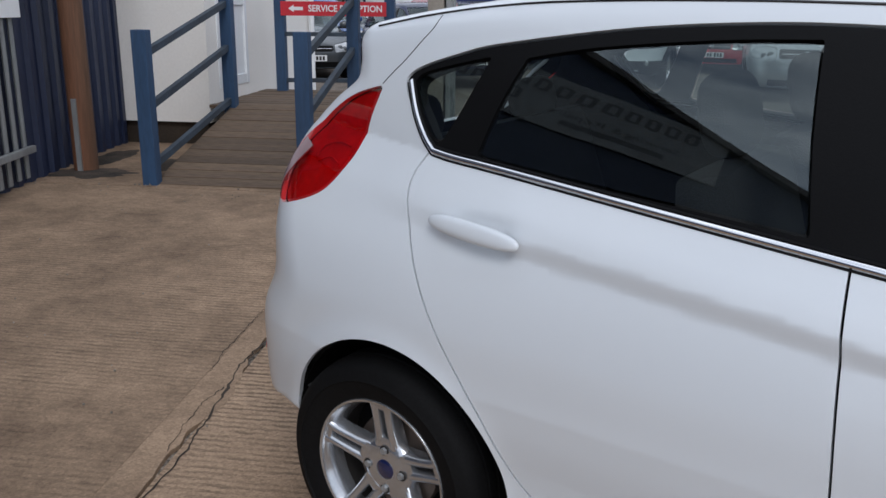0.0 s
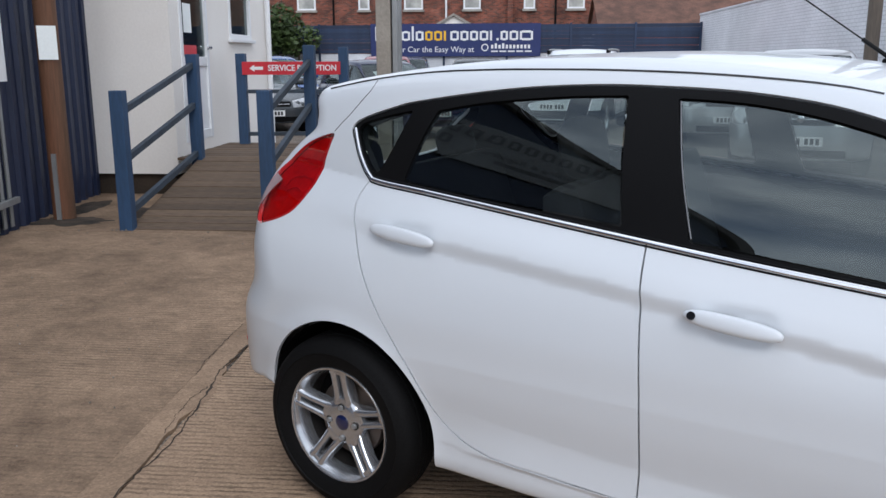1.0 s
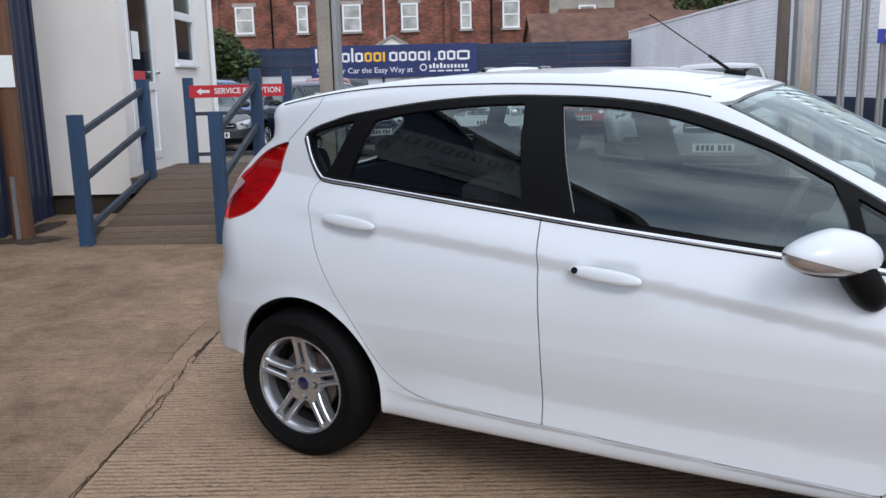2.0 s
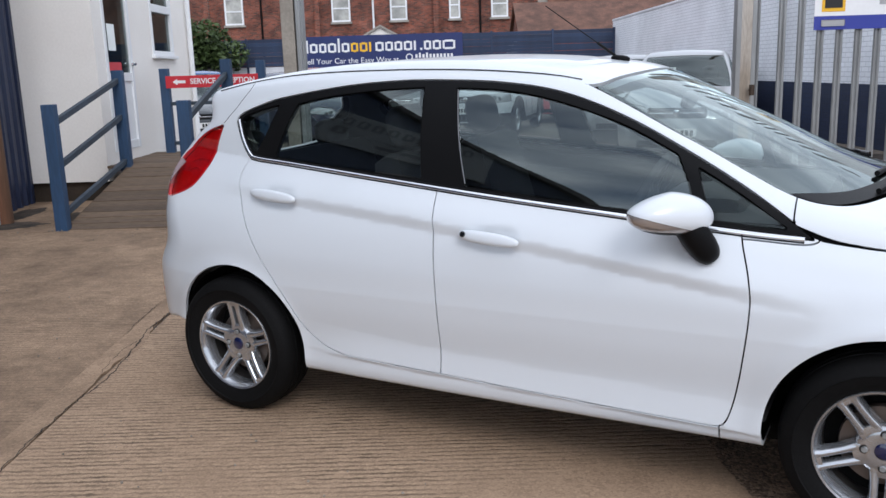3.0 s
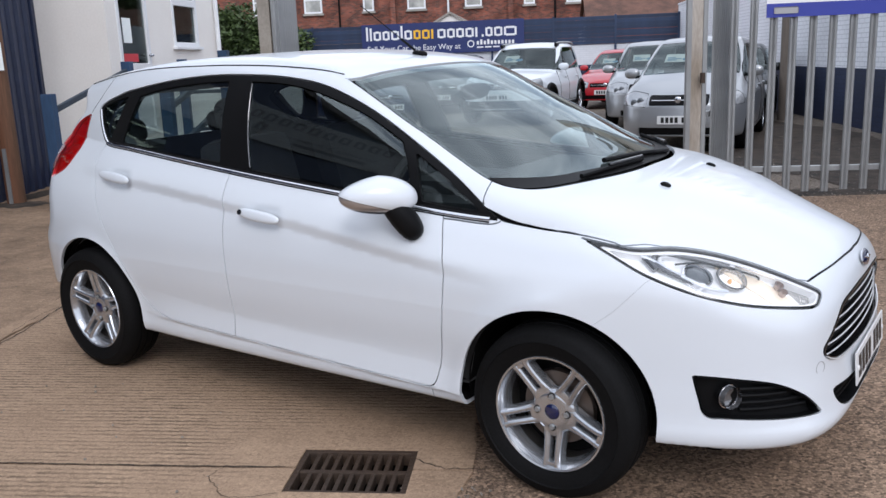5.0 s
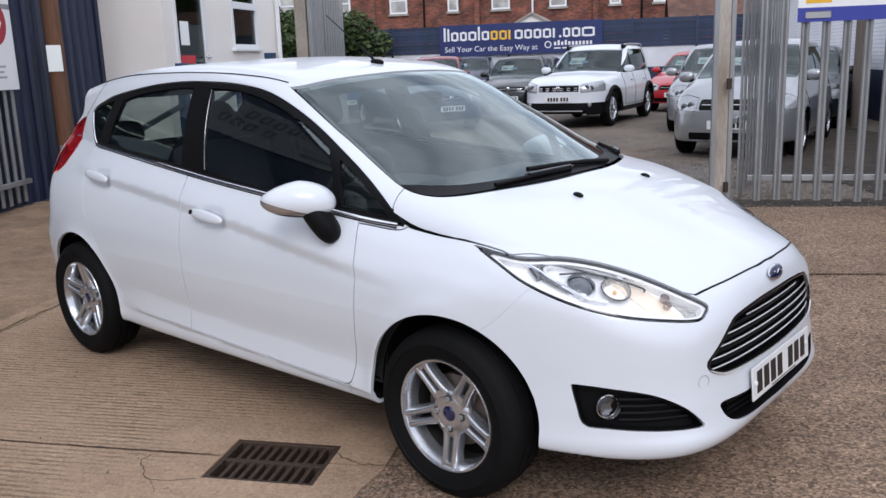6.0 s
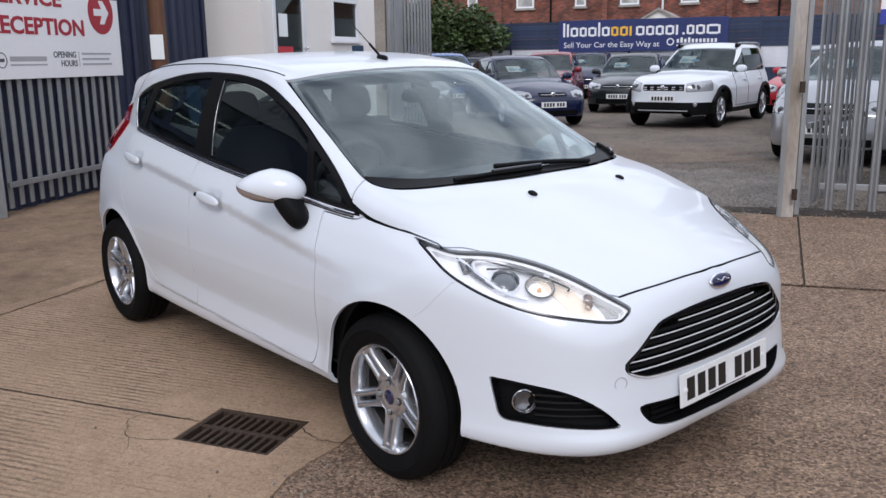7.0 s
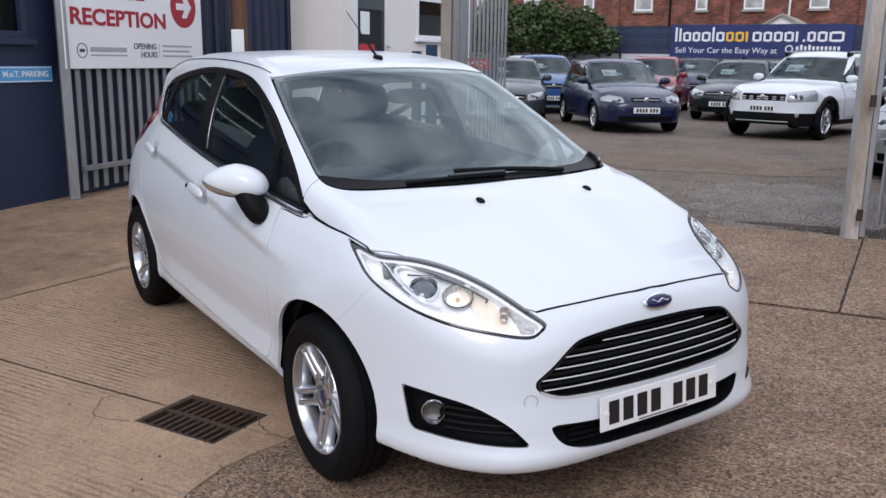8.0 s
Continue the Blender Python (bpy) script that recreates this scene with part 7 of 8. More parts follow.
    # dark tube stands in for the shade in the bonnet's front gap
    front_edge = []
    for x, y in outline([(3.170, -0.415), (3.208, -0.26), (3.226, -0.10), (3.228, 0.0), (3.226, 0.10), (3.208, 0.26), (3.170, 0.415)], 8, False):
        zs = np.linspace(0.60, 0.90, 301)
        f = b.field(np.full(301, x), np.full(301, y), zs)
        front_edge.append((x, y, float(zs[np.argmax(f > 0)]) - 0.0005))
    tube("bonnet_seal", front_edge, 0.0030, M_TRIM, car)
    # bumper lip, tow cover and seam mark
    bm = bmesh.new()
    lathe(bm, [(0.019, -0.0005), (0.0205, -0.0015), (0.022, -0.0005)], 32)
    bm.transform(Matrix.Translation(on_nose(-0.475, 0.455, 0.0)) @ pose(0, 0, 0, 0, 0, 68))
    part("tow_cover_ring", bm, M_GREYPRINT, front)
    bm = bmesh.new()
    box(bm, (-0.22, -0.66, 0.19), (3.0, 0.66, 0.26), bevel=0.03)
    part("underbody", bm, M_INNER, car)
    # cabin: dashboard, wheel, seats
    bm = bmesh.new()
    box(bm, (1.75, -0.64, 0.62), (2.25, 0.64, 0.93), bevel=0.07)
    part("dashboard", bm, M_DASH, car, smooth=True)
    bm = bmesh.new()
    box(bm, (1.74, -0.56, 0.86), (2.02, -0.20, 0.985), bevel=0.045)
    part("instrument_hood", bm, M_DASH, car, smooth=True)
    bm = bmesh.new()
    ring = [(0.178 + 0.015 * math.cos(a), 0.015 * math.sin(a)) for a in np.arange(10) * math.pi / 5]
    lathe(bm, ring, 40, axis="z", closed=True)
    box(bm, (-0.17, -0.018, -0.012), (0.17, 0.018, 0.012), bevel=0.006)
    blob(bm, Matrix.Diagonal((0.07, 0.06, 0.025, 1)), u=20, v=10)
    bm.transform(Matrix.Translation((1.66, -0.37, 0.93)) @ pose(0, 0, 0, 0, -65, 0))
    part("steering_wheel", bm, M_DASH, car, smooth=True)
    for y in (-0.36, 0.36):
        bm = bmesh.new()
        box(bm, (0.78, y - 0.25, 0.32), (1.32, y + 0.25, 0.56), bevel=0.06)
        seat = part("seat", bm, M_SEAT, car, "charcoal cloth front seat", smooth=True)
        bm = bmesh.new()
        box(bm, (-0.07, -0.235, 0.0), (0.08, 0.235, 0.62), bevel=0.06)
        bm.transform(pose(0.82, y, 0.50, 0, -16, 0))
        part("backrest", bm, M_SEAT, seat, smooth=True)
        bm = bmesh.new()
        blob(bm, pose(0.64, y, 1.19, 0, -12, 0) @ Matrix.Diagonal((0.05, 0.125, 0.095, 1)), (3, 3, 3), 20, 12)
        part("headrest", bm, M_SEAT, seat, smooth=True)
        for dy in (-0.05, 0.05):
            tube("headrest_bar", [(0.65, y + dy, 1.07), (0.64, y + dy, 1.15)], 0.006, M_CHROME, seat)
    bm = bmesh.new()
    box(bm, (-0.12, -0.60, 0.35), (0.42, 0.60, 0.56), bevel=0.06)
    bench = part("rear_seat", bm, M_SEAT, car, smooth=True)
    bm = bmesh.new()
    box(bm, (-0.08, -0.60, 0.0), (0.08, 0.60, 0.60), bevel=0.06)
    bm.transform(pose(-0.05, 0, 0.48, 0, -20, 0))
    part("rear_backrest", bm, M_SEAT, bench, smooth=True)
    for y in (-0.34, 0.34):
        bm = bmesh.new()
        blob(bm, pose(-0.26, y, 1.10, 0, -14, 0) @ Matrix.Diagonal((0.05, 0.12, 0.07, 1)), (3, 3, 3), 20, 12)
        part("headrest", bm, M_SEAT, bench, smooth=True)
    bm = bmesh.new()
    blob(bm, pose(1.72, 0, 1.27, 0, 15, 0) @ Matrix.Diagonal((0.018, 0.11, 0.034, 1)), (3, 3, 3), 20, 10)
    part("inner_mirror", bm, M_TRIM, car, smooth=True)
    for hx, hy in ((0.0, -0.742), (2.489, -0.752)):
        wheel(car, pose(hx, hy, 0.285 + (0.013 if hx == 0 else 0.0), 0, 180 if hx == 0 else 0, 0))
        wheel(car, pose(hx, -hy, 0.285, 0, 0, 180))
    return car


hero = hatchback()

# ---- cars for sale in the lot ----
def car_body(wb, nose, tail, half, height, cowl, screen, bonnet, belt, rear_roof, hatch, tyre=0.30, square=1.0, clear=0.22):
    """A body from a few lengths: wheelbase, overhangs, half width, height; (x, z) of cowl, screen top and bonnet front; belt heights
    rear and front; (x, z) of the roof's rear edge and of the tailgate's foot."""
    c = Body()
    f, r = wb + nose, -tail
    c.belt = spl([(r, belt[0]), (0.4 * wb, (belt[0] + belt[1]) / 2), (wb, belt[1]), (f, belt[1] - 0.06)])
    c.wide = spl([(r, half * 0.88), (r + 0.3, half * 0.96), (0.3, half), (wb, half), (f - 0.35, half * 0.96), (f, half * 0.84)])
    c.belt_y = spl([(r, half * 0.78), (0, half * 0.88), (0.5 * wb, half * 0.91), (wb * 0.9, half * 0.89), (f, half * 0.76)])
    mid_x = (screen[0] + rear_roof[0]) / 2
    c.top = spl([(r - 0.1, hatch[1] - 0.35 if hatch[0] > rear_roof[0] else rear_roof[1] - 0.12), (rear_roof[0], rear_roof[1]), (mid_x, height), (screen[0], screen[1]),
                 ((screen[0] + cowl[0]) / 2, (screen[1] + cowl[1]) / 2), cowl, (cowl[0] + 0.09, cowl[1] - 0.025), ((cowl[0] + bonnet[0]) / 2, (cowl[1] + bonnet[1]) / 2 + 0.025), bonnet, (f + 0.1, bonnet[1] - 0.12)])
    c.nose = spl([(0.12, f - 0.09), (0.25, f - 0.02), (0.4, f), (0.55, f - 0.01), (bonnet[1] - 0.1, f - 0.03), (bonnet[1] + 0.05, f - 0.10)])
    c.tail = spl([(0.12, r + 0.08), (0.3, r), (0.6, r), (0.75, r + 0.04), (hatch[1], hatch[0]), (rear_roof[1] - 0.02, rear_roof[0] - 0.06)])
    c.crease = spl([(r, 0.78), (f, 0.70)])
    c.crease_x, c.crease_d = (0.2, wb), 0.006
    c.skirt = spl([(0.12, 0.14), (0.18, 0.07), (0.25, 0.035), (0.35, 0.02), (0.60, 0)])
    c.hubs = ((0.0, tyre), (wb, tyre))
    c.flare_r, c.flare = tyre + 0.05, 0.014
    c.tumble = (0.22 / square, 0.42 / square)
    c.sweep, c.crown, c.droop = 0.25, 0.03, (wb + 0.2, 0.03)
    c.nose_plan, c.tail_plan = (0.14, 1.1), (0.1, 0.6)
    c.floor_z = spl([(r, clear), (f, clear)])
    c.box = ((r - 0.06, f + 0.06), (-half - 0.07, half + 0.08), (0.14, height + 0.06))
    c.data = dict(wb=wb, f=f, r=r, half=half, height=height, cowl=cowl, screen=screen, bonnet=bonnet, belt=belt, rear_roof=rear_roof, tyre=tyre)
    return c


def lot_wheel(car, m, tyre, spokes=None):
    """A wheel like the others, from shared meshes, sized to the tyre."""
    w = new("wheel")
    w.parent, w.matrix_basis = car, m @ Matrix.Diagonal((tyre / 0.298, 1.0, tyre / 0.298, 1))
    for src in SHARED:
        o = new(src.name.split(".")[0], src.data)
        o.parent = w if src.parent == SHARED_WHEEL else None
        if o.parent is None:
            o.parent = made
        else:
            made = o if src.name.startswith("rim") else w
        o.matrix_basis = src.matrix_basis
    return w


SHARED_WHEEL = next(o for o in hero.children if o.name.startswith("wheel") and o.type == "EMPTY")
SHARED_RIM = next(o for o in SHARED_WHEEL.children if o.name.startswith("rim"))
SHARED = [o for o in SHARED_WHEEL.children if o.name.startswith(("tyre", "backing"))] + [SHARED_RIM] + [o for o in SHARED_RIM.children if o.name.startswith(("spoke", "hub"))]


def lot_car(c, colour_mat, label, place, heading, lower=None, rails=False, card=True, step=0.045, lamp_z=None, grille_style="bar", category="car", plate_z=None, grille_w=0.46):
    d = c.data
    wb, f, half, cowl, screen, bonnet = d["wb"], d["f"], d["half"], d["cowl"], d["screen"], d["bonnet"]
    h = radians(heading)
    x0, y0 = place[0] - wb * math.cos(h), place[1] - wb * math.sin(h)
    car = thing("parked_car", label, category, pose(x0, y0, 0.066, 0, 0, heading), group="cars for sale in the lot")
    skin = c.net(step)
    tops = lambda q: c.top(q[:, 0] + c.sweep * q[:, 1]**2) - c.crown * (q[:, 1] / 0.6)**2
    screen_f = lambda q: np.where(q[:, 0] > screen[0] - 0.25, np.maximum.reduce([np.abs(q[:, 1]) - (c.side(q[:, 0], q[:, 2]) - 0.075), cowl[1] + 0.0 - q[:, 2] - 0.05 * np.abs(q[:, 1]), q[:, 2] - screen[1] + 0.03 + 0.06 * q[:, 1]**2]), 0.2)
    a_pillar = lambda q: (q[:, 0] - cowl[0] + 0.02) * 0.45 + (q[:, 2] - cowl[1]) * 0.85 + 0.085
    back = lambda q: (d["rear_roof"][0] + 0.20 - q[:, 0]) * 0.85 + (q[:, 2] - c.belt(q[:, 0]) - 0.25) * 0.3
    dlo = lambda q: np.where(np.abs(q[:, 1]) > 0.3, np.maximum.reduce([c.belt(q[:, 0]) + 0.012 - q[:, 2], q[:, 2] - d["height"] + 0.115, q[:, 2] - c.top(q[:, 0]) + 0.10, a_pillar(q), back(q)]), 0.2)
    pillar = lambda q: np.abs(q[:, 0] - 0.42 * wb - 0.05 + 0.1 * (q[:, 2] - 1.0)) - 0.045
    pillar2 = lambda q: np.abs(q[:, 0] + 0.02) - 0.03
    arch = lambda q: np.minimum(np.hypot(q[:, 0], q[:, 2] - d["tyre"]), np.hypot(q[:, 0] - wb, q[:, 2] - d["tyre"])) - d["tyre"] - 0.05 + np.where(np.abs(q[:, 1]) > half * 0.55, 0, 0.5)
    lz = lamp_z or (bonnet[1] - 0.20, bonnet[1] - 0.05)
    lamp = lambda q: np.where(q[:, 0] > wb + 0.1, np.maximum.reduce([lz[0] + 0.06 * (np.abs(q[:, 1]) - 0.5) - q[:, 2], q[:, 2] - lz[1] - 0.16 * (np.abs(q[:, 1]) - 0.5), half * 0.50 - np.abs(q[:, 1]), wb + 0.34 - q[:, 0]]), 0.2)
    gril = lambda q: np.where(q[:, 0] > wb + 0.3, np.maximum.reduce([lz[0] + 0.02 - q[:, 2], q[:, 2] - lz[1] + 0.03, np.abs(q[:, 1]) - half * grille_w]), 0.2)
    intake = lambda q: np.where(q[:, 0] > wb + 0.3, np.maximum.reduce([0.245 - q[:, 2], q[:, 2] - 0.345, np.abs(q[:, 1]) - half * 0.62]), 0.2)

    def cut(s, *tests):
        for region, keep in tests:
            if len(s[2]):
                s = clip(s, region(s[0]) * keep + 0.003)
        return s
    body = cut(skin, (arch, -1))
    shell = cut(body, (screen_f, -1), (dlo, -1), (lamp, -1), (gril, -1), (intake, -1))
    if lower:
        skirt = lambda q: np.maximum(q[:, 2] - np.where(q[:, 0] > wb + 0.25, 0.50, 0.36), -9)
        skin_part("lower_cladding", cut(shell, (skirt, 1)), lower, car, -0.006, 0.01, "black plastic lower cladding")
        shell = cut(shell, (skirt, -1))
        tube("skid_plate", [Vector((float(c.nose(np.array(0.36))) - c.nose_plan[0] * y**2 - c.nose_plan[1] * y**6 + 0.004, y, 0.345)) for y in np.linspace(-half * 0.55, half * 0.55, 9)], 0.013, M_GALV, car)
    skin_part("body", shell, colour_mat, car, 0, 0.02)
    for nm, s, mt in (("windscreen", cut(body, (screen_f, 1)), M_LOTGLASS), ):
        skin_part(nm, s, mt, car, 0.004, 0).visible_shadow = False
    halves = (clip(body, body[0][:, 1]), clip(body, -body[0][:, 1]))
    for s in halves:
        front_g = lambda q: 0.42 * wb + 0.05 - 0.1 * (q[:, 2] - 1.0) + 0.0 - q[:, 0]
        rear_g = lambda q: -front_g(q)
        skin_part("front_side_window", cut(s, (dlo, 1), (pillar, -1), (front_g, 1)), M_LOTGLASS, car, 0.004, 0).visible_shadow = False
        skin_part("rear_side_window", cut(s, (dlo, 1), (pillar, -1), (rear_g, 1)), M_LOTGLASS, car, 0.004, 0).visible_shadow = False
        skin_part("door_pillar", cut(s, (dlo, 1), (pillar, 1)), M_TRIM, car, 0.001, 0.01)
        hl = skin_part("headlamp", cut(s, (lamp, 1)), M_LOTLAMP, car, 0.002, 0.02, "clear headlamp")
    g = skin_part("grille", cut(body, (gril, 1)), M_TRIM, car, 0.012, 0)
    skin_part("bumper_intake", cut(body, (intake, 1)), M_TRIM, car, 0.02, 0)
    skin_part("inner_shell", cut(body, (screen_f, -1), (dlo, -1)), M_INNER, car, 0.03, 0)
    nose = lambda y, z, out=0.0: Vector((float(c.nose(np.array(z))) - c.nose_plan[0] * y**2 - c.nose_plan[1] * y**6 + out, y, z))
    if grille_style == "bar":
        zc = (lz[0] + lz[1]) / 2 - 0.005
        tube("grille_bar", [nose(y, zc, -0.002) for y in np.linspace(-half * (grille_w - 0.04), half * (grille_w - 0.04), 9)], 0.006, M_CHROME, g)
    elif grille_style == "studs":
        for z in (lz[0] + 0.045, lz[0] + 0.085):
            for y in np.linspace(-half * 0.40, half * 0.40, 6):
                bm = boxes(((-0.01, -0.038, -0.011), (0.004, 0.038, 0.011)), m=Matrix.Translation(nose(y, z, 0.0)), bevel=0.004)
                part("grille_stud", bm, M_CHROME, g)
    bm = bmesh.new()
    blob(bm, Matrix.Translation(nose(0, (lz[0] + lz[1]) / 2, 0.006)) @ Matrix.Diagonal((0.01, 0.045, 0.045, 1)), u=14, v=8)
    part("badge", bm, M_CHROME, g, smooth=True)
    pz = plate_z or 0.42
    pl = part("number_plate", boxes(((0, -0.26, -0.055), (0.012, 0.26, 0.055)), m=Matrix.Translation(nose(0, pz, 0.0))), M_PLATE, car)
    for k, y in enumerate((-0.19, -0.13, -0.07, -0.01, 0.08, 0.14, 0.20)):
        part("character_bar", boxes(((0.012, y - 0.02, -0.036), (0.015, y + 0.02, 0.036)), m=Matrix.Translation(nose(0, pz, 0.0))), M_PLATEY, pl)
    for sgn in (-1, 1):
        bm = bmesh.new()
        y = float(c.side(np.array(cowl[0] - 0.25), np.array(d["belt"][1] + 0.02)))
        blob(bm, Matrix.Translation((cowl[0] - 0.28, sgn * (y + 0.10), d["belt"][1] + 0.09)) @ Matrix.Diagonal((0.06, 0.11, 0.075, 1)), (2.5, 2.5, 2.5), 18, 10)
        mr = part("door_mirror", bm, colour_mat if not lower else M_WHITE, car, smooth=True)
        bm = bmesh.new()
        box(bm, (cowl[0] - 0.31, sgn * y - 0.06, d["belt"][1] + 0.02), (cowl[0] - 0.24, sgn * y + 0.06, d["belt"][1] + 0.06), bevel=0.01)
        part("mirror_arm", bm, M_TRIM, mr)
        for x in (0.0, wb):
            lot_wheel(car, pose(x, sgn * (half - 0.11), d["tyre"], 0, 0, 0 if sgn < 0 else 180), d["tyre"])
            bm = bmesh.new()
            r = d["tyre"] + 0.055
            lathe(bm, [(0.0, 0.25), (r, 0.25), (r, 0.0)], 32)
            bm.transform(Matrix.Translation((x, sgn * (half - 0.06), d["tyre"])) @ pose(0, 0, 0, 0, 0, 0 if sgn < 0 else 180))
            bmesh.ops.delete(bm, geom=[q for q in bm.faces if q.calc_center_median().z < c.floor_z.ys[0] + 0.06], context="FACES")
            part("wheel_housing", bm, M_INNER, car)
        if rails:
            pts = outline([(x, sgn * half * 0.68, float(c.top(np.array(x + 0.1))) - 0.045 + dz) for x, dz in ((d["rear_roof"][0] + 0.18, -0.02), (d["rear_roof"][0] + 0.28, 0.045), (wb * 0.35, 0.05), (screen[0] - 0.12, 0.045), (screen[0] - 0.02, -0.03))], 5, False)
            tube("roof_rail", pts, 0.022, M_GALV, car)
            bm = boxes(((screen[0] - 0.26, sgn * half * 0.68 - 0.03, float(c.top(np.array(screen[0] - 0.1))) - 0.06), (screen[0] - 0.04, sgn * half * 0.68 + 0.03, float(c.top(np.array(screen[0] - 0.1))) + 0.025)), bevel=0.02)
            part("rail_foot", bm, M_TRIM, car)
    # door seams and handles, lamp reflectors
    for sgn in (-1, 1):
        def flank(x, z, out=0.001):
            return Vector((x, sgn * (float(c.side(np.array(x), np.array(z))) + out), z))
        foot = 0.40 if lower else 0.30
        for xs in ((cowl[0] - 0.02, cowl[0] - 0.02, cowl[0] - 0.06), (0.42 * wb + 0.05, 0.42 * wb + 0.06, 0.42 * wb + 0.04), (0.10, 0.16, 0.42)):
            zs = (d["belt"][0] - 0.01, 0.75, foot)
            tube("door_seam", [flank(x, z) for x, z in outline(list(zip(xs, zs)), 5, False)], 0.005, M_TRIM, car, sides=5)
        tube("sill_seam", [flank(x, foot) for x in np.linspace(0.42, cowl[0] - 0.06, 8)], 0.005, M_TRIM, car, sides=5)
        for x in (0.42 * wb + 0.16, 0.20):
            bm = bmesh.new()
            blob(bm, Matrix.Translation(flank(x + 0.08, d["belt"][1] - 0.13, 0.012)) @ Matrix.Diagonal((0.10, 0.018, 0.020, 1)), (3, 2, 2.5), 14, 8)
            part("door_handle", bm, colour_mat, car, smooth=True)
        for y in (half * 0.62, half * 0.76):
            q = c.settle(np.array([[f - 0.12, sgn * y, (lz[0] + lz[1]) / 2 + 0.01]]), 8)[0]
            bm = bmesh.new()
            blob(bm, Matrix.Translation(q) @ Matrix.Diagonal((0.012, 0.048, 0.048, 1)), u=16, v=8)
            part("lamp_reflector", bm, M_LENSDARK, car, smooth=True)
        if lower:
            for x in (0.0, wb):
                r = d["tyre"] + 0.065
                pts = [flank(x + r * math.cos(a), d["tyre"] + r * math.sin(a), 0.004) for a in np.linspace(-0.15, math.pi + 0.15, 20)]
                tube("arch_trim", pts, 0.045, M_TRIM, car, flat=0.7)
            q = c.settle(np.array([[f - 0.1, sgn * half * 0.68, 0.47]]), 8)[0]
            bm = bmesh.new()
            blob(bm, Matrix.Translation(q) @ Matrix.Diagonal((0.02, 0.05, 0.05, 1)), u=16, v=8)
            part("fog_lamp", bm, M_LOTLAMP, car, smooth=True)
    # seats, dashboard and price card
    bm = bmesh.new()
    box(bm, (cowl[0] - 0.62, -half + 0.16, d["belt"][1] - 0.35), (cowl[0] - 0.12, half - 0.16, d["belt"][1] - 0.02), bevel=0.06)
    part("dashboard", bm, M_DASH, car, smooth=True)
    for y in (-0.36, 0.36):
        bm = bmesh.new()
        box(bm, (cowl[0] - 1.45, y - 0.23, 0.45), (cowl[0] - 1.28, y + 0.23, d["belt"][0] + 0.10), bevel=0.06)
        blob(bm, Matrix.Translation((cowl[0] - 1.42, y, d["belt"][0] + 0.19)) @ Matrix.Diagonal((0.05, 0.12, 0.09, 1)), (3, 3, 3), 14, 8)
        part("seat", bm, M_SEAT, car, smooth=True)
    bm = boxes(((0.10, -half + 0.14, 0.45), (0.25, half - 0.14, d["belt"][0] + 0.05)), bevel=0.05)
    part("rear_seat", bm, M_SEAT, car, smooth=True)
    if card:
        slope = math.degrees(math.atan2(screen[1] - cowl[1], cowl[0] - screen[0]))
        k = 0.52
        cx, cz = cowl[0] + (screen[0] - cowl[0]) * k - 0.05, cowl[1] + (screen[1] - cowl[1]) * k - 0.045
        m = Matrix.Translation((cx, -0.22, cz)) @ pose(0, 0, 0, 0, slope, 0)
        sheet = part("price_card", boxes(((-0.14, -0.20, -0.002), (0.11, 0.11, 0.002)), m=m), M_PAPER, car, "pale price card in the windscreen")
        for z0, w in ((0.055, 0.14), (0.015, 0.20), (-0.03, 0.11)):
            part("card_bar", boxes(((z0 - 0.012, -0.17, 0.003), (z0 + 0.012, -0.17 + w, 0.005)), m=m), M_CARDBLUE, sheet)
        bm = bmesh.new()
        blob(bm, m @ Matrix.Translation((0.03, 0.13, 0.002)) @ Matrix.Diagonal((0.055, 0.085, 0.003, 1)), u=20, v=6)
        part("card_emblem", bm, M_CARDBLUE, sheet)
    return car


M_LOTGLASS = glass("parked car glass", (0.46, 0.51, 0.49), ior=1.65)
M_LOTLAMP = material("parked car headlamp", (0.42, 0.43, 0.44), 0.12, 0.35, spread=0.2, grain=24, bump=0.25, coat=1.0)
M_CARDBLUE = plain("card print", (0.16, 0.34, 0.52), 0.5)
P_SILVER = paint("silver car paint", (0.36, 0.37, 0.38), 0.6)
P_NAVY = paint("navy car paint", (0.005, 0.009, 0.040), 0.0, 0.2, 0.25)
P_MIDBLUE = paint("mid blue car paint", (0.022, 0.075, 0.23), 0.1, 0.22, 0.3)
P_BLACK = paint("black green car paint", (0.010, 0.014, 0.014), 0.0, 0.2, 0.25)
P_RED = paint("red car paint", (0.42, 0.012, 0.02))
P_MAROON = paint("maroon car paint", (0.20, 0.010, 0.020), 0.0, 0.2, 0.3)
P_GREY = paint("dark grey car paint", (0.045, 0.05, 0.055), 0.1, 0.25, 0.3)

suv = car_body(2.673, 0.82, 0.80, 0.90, 1.63, (1.98, 1.10), (1.22, 1.55), (3.34, 0.95), (1.06, 1.02), (-0.52, 1.56), (-0.72, 1.05), 0.355, 1.5, 0.27)
lot_car(suv, M_WHITE, "white compact off-roader with roof rails and black cladding", (-5.35, 12.35), -77, lower=M_TRIM, rails=True, lamp_z=(0.70, 0.87), grille_style="studs", step=0.035, plate_z=0.575)
old_hatch = car_body(2.606, 0.80, 0.70, 0.855, 1.43, (2.16, 0.97), (1.35, 1.38), (3.25, 0.72), (0.95, 0.90), (-0.22, 1.36), (-0.60, 0.95), 0.30, 1.1)
lot_car(old_hatch, P_NAVY, "dark blue older hatchback facing the gate", (-7.55, 10.70), -27, lamp_z=(0.60, 0.72), step=0.035, plate_z=0.46, grille_w=0.34)
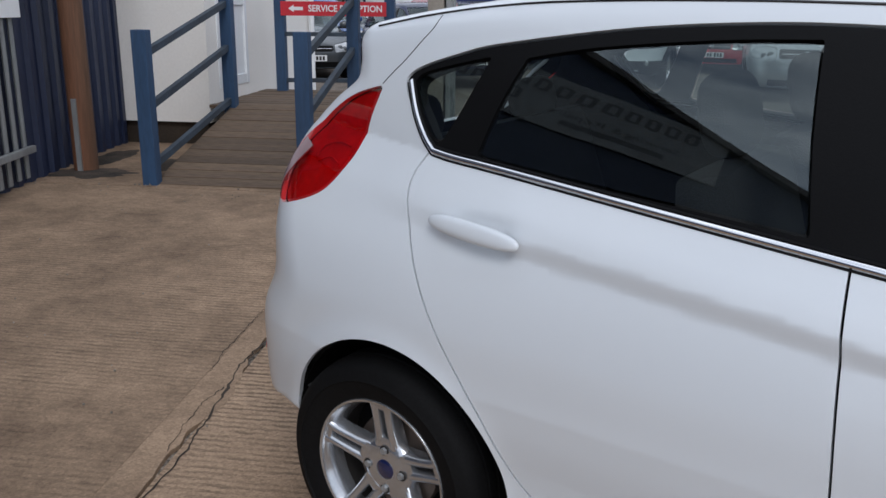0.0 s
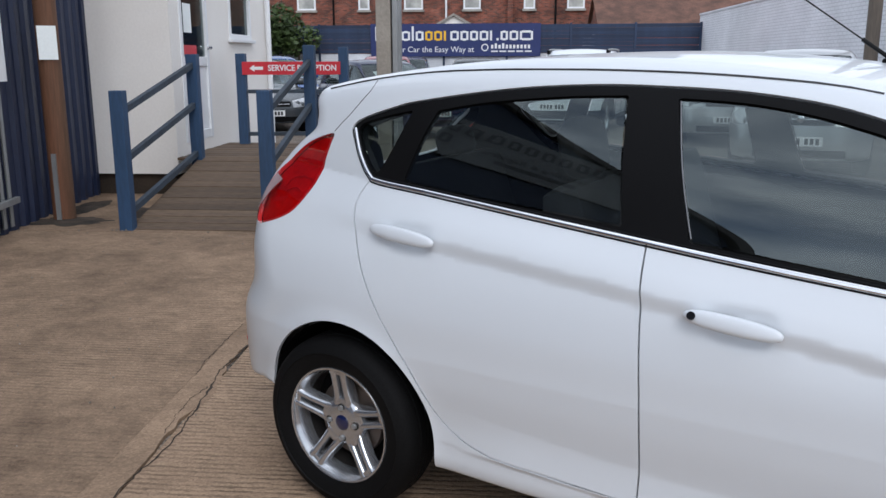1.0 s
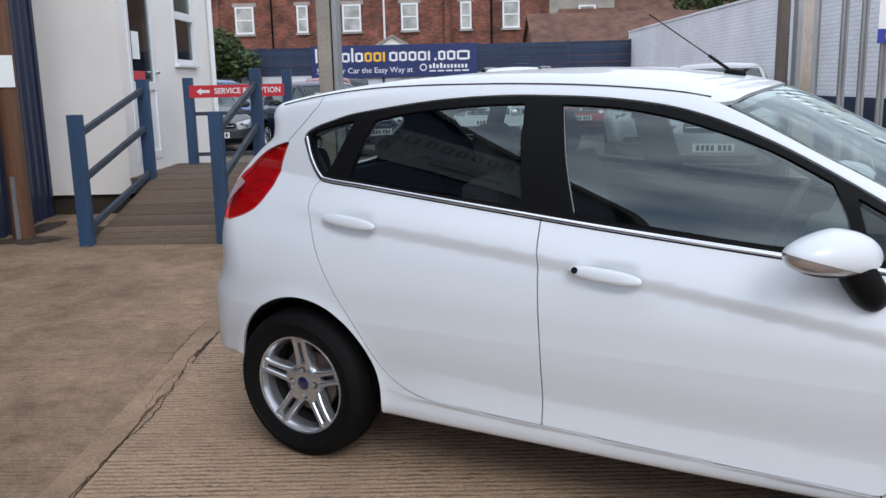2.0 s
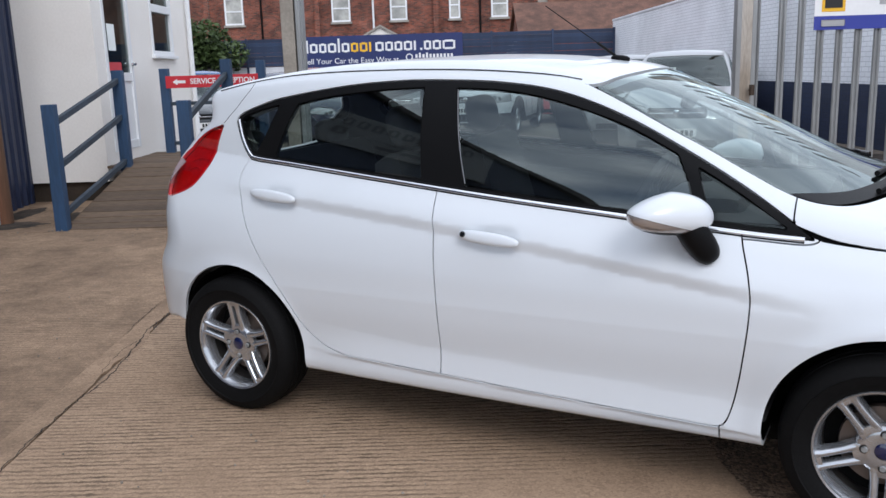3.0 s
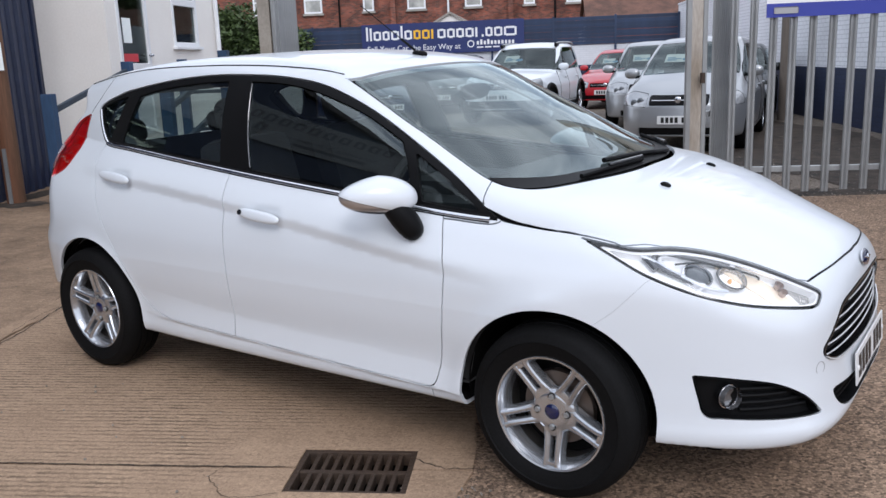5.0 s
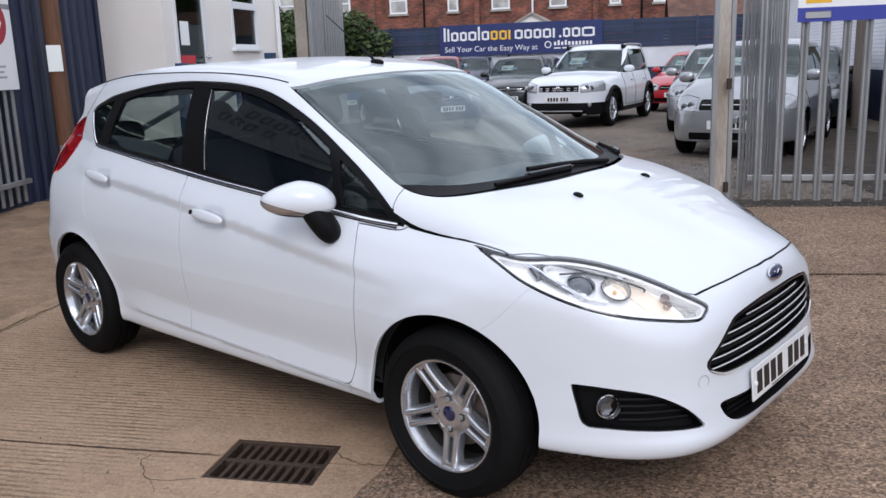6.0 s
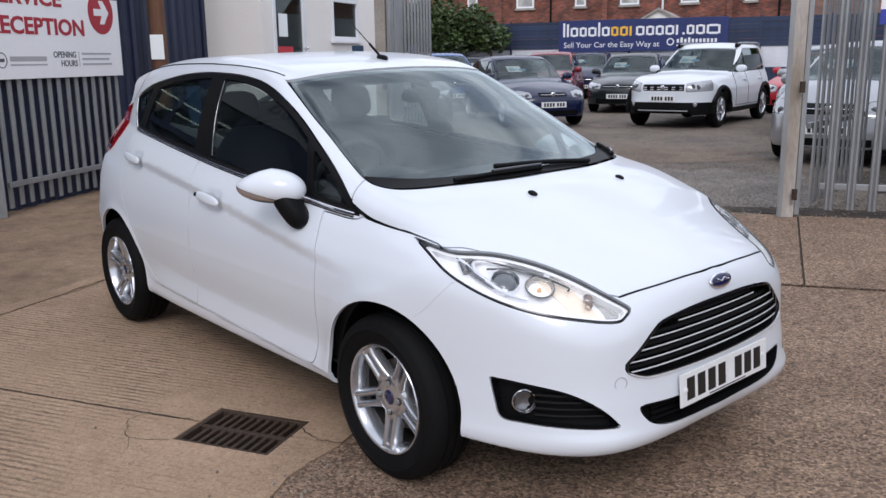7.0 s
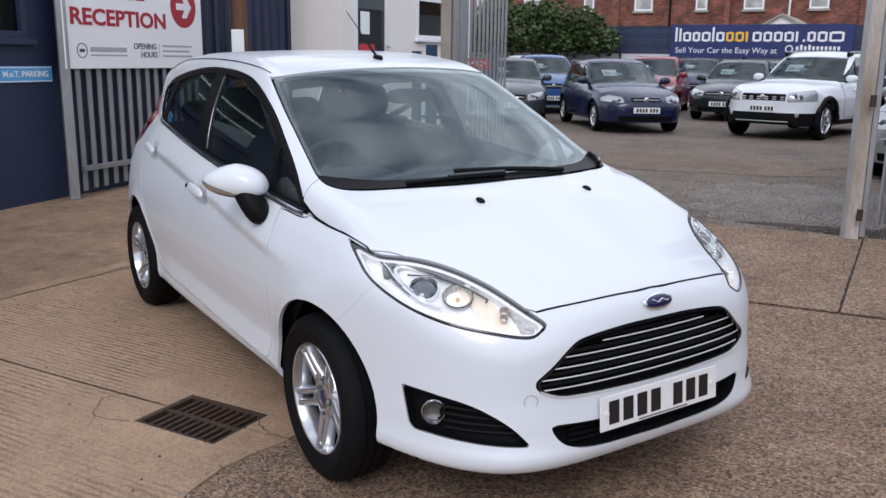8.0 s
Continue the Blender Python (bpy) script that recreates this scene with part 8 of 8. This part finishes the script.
mini_mpv = car_body(2.45, 0.78, 0.60, 0.84, 1.525, (2.35, 1.05), (1.42, 1.49), (3.10, 0.78), (1.02, 0.95), (-0.38, 1.47), (-0.56, 1.0), 0.295, 1.3)
lot_car(mini_mpv, P_SILVER, "silver small hatchback with a tall windscreen", (-0.38, 8.78), -80, lamp_z=(0.62, 0.80), step=0.035, plate_z=0.45)
super_mini = car_body(2.46, 0.76, 0.57, 0.845, 1.53, (2.28, 1.04), (1.38, 1.49), (3.08, 0.80), (1.02, 0.96), (-0.32, 1.47), (-0.54, 1.0), 0.295, 1.2)
lot_car(super_mini, P_SILVER, "pale silver rounded hatchback", (-2.15, 12.10), -72, lamp_z=(0.64, 0.82), plate_z=0.45)
saloon = car_body(2.60, 0.90, 1.00, 0.86, 1.44, (2.10, 0.98), (1.32, 1.40), (3.35, 0.74), (0.96, 0.91), (-0.55, 1.36), (-0.90, 0.95), 0.31, 1.1)
lot_car(saloon, P_BLACK, "black estate car with a chrome-edged grille", (-9.1, 15.45), -62, lamp_z=(0.60, 0.72), plate_z=0.42)
lot_car(super_mini, P_MIDBLUE, "mid blue rounded hatchback", (-13.1, 13.1), -32, lamp_z=(0.64, 0.82))
lot_car(mini_mpv, P_NAVY, "dark blue people carrier", (-14.6, 20.4), -58)
lot_car(super_mini, P_MAROON, "maroon hatchback behind a blue car", (-11.6, 15.2), -55)
lot_car(old_hatch, P_GREY, "dark grey hatchback beside the open gate", (-10.7, 9.9), -38)
lot_car(super_mini, M_WHITE, "white hatchback far down the lot", (-18.6, 16.6), -35)
lot_car(saloon, P_GREY, "dark grey saloon far down the lot", (-16.6, 17.8), -35)
lot_car(saloon, P_GREY, "grey saloon behind a white off-roader", (-12.0, 20.2), -66)
lot_car(old_hatch, P_RED, "bright red hatchback behind a white off-roader", (-5.25, 17.3), -78)
lot_car(old_hatch, P_BLACK, "black hatchback by the painted wall", (-1.15, 13.0), -78)
lot_car(old_hatch, P_BLACK, "dark hatchback by the far fence", (-3.0, 18.6), -72)
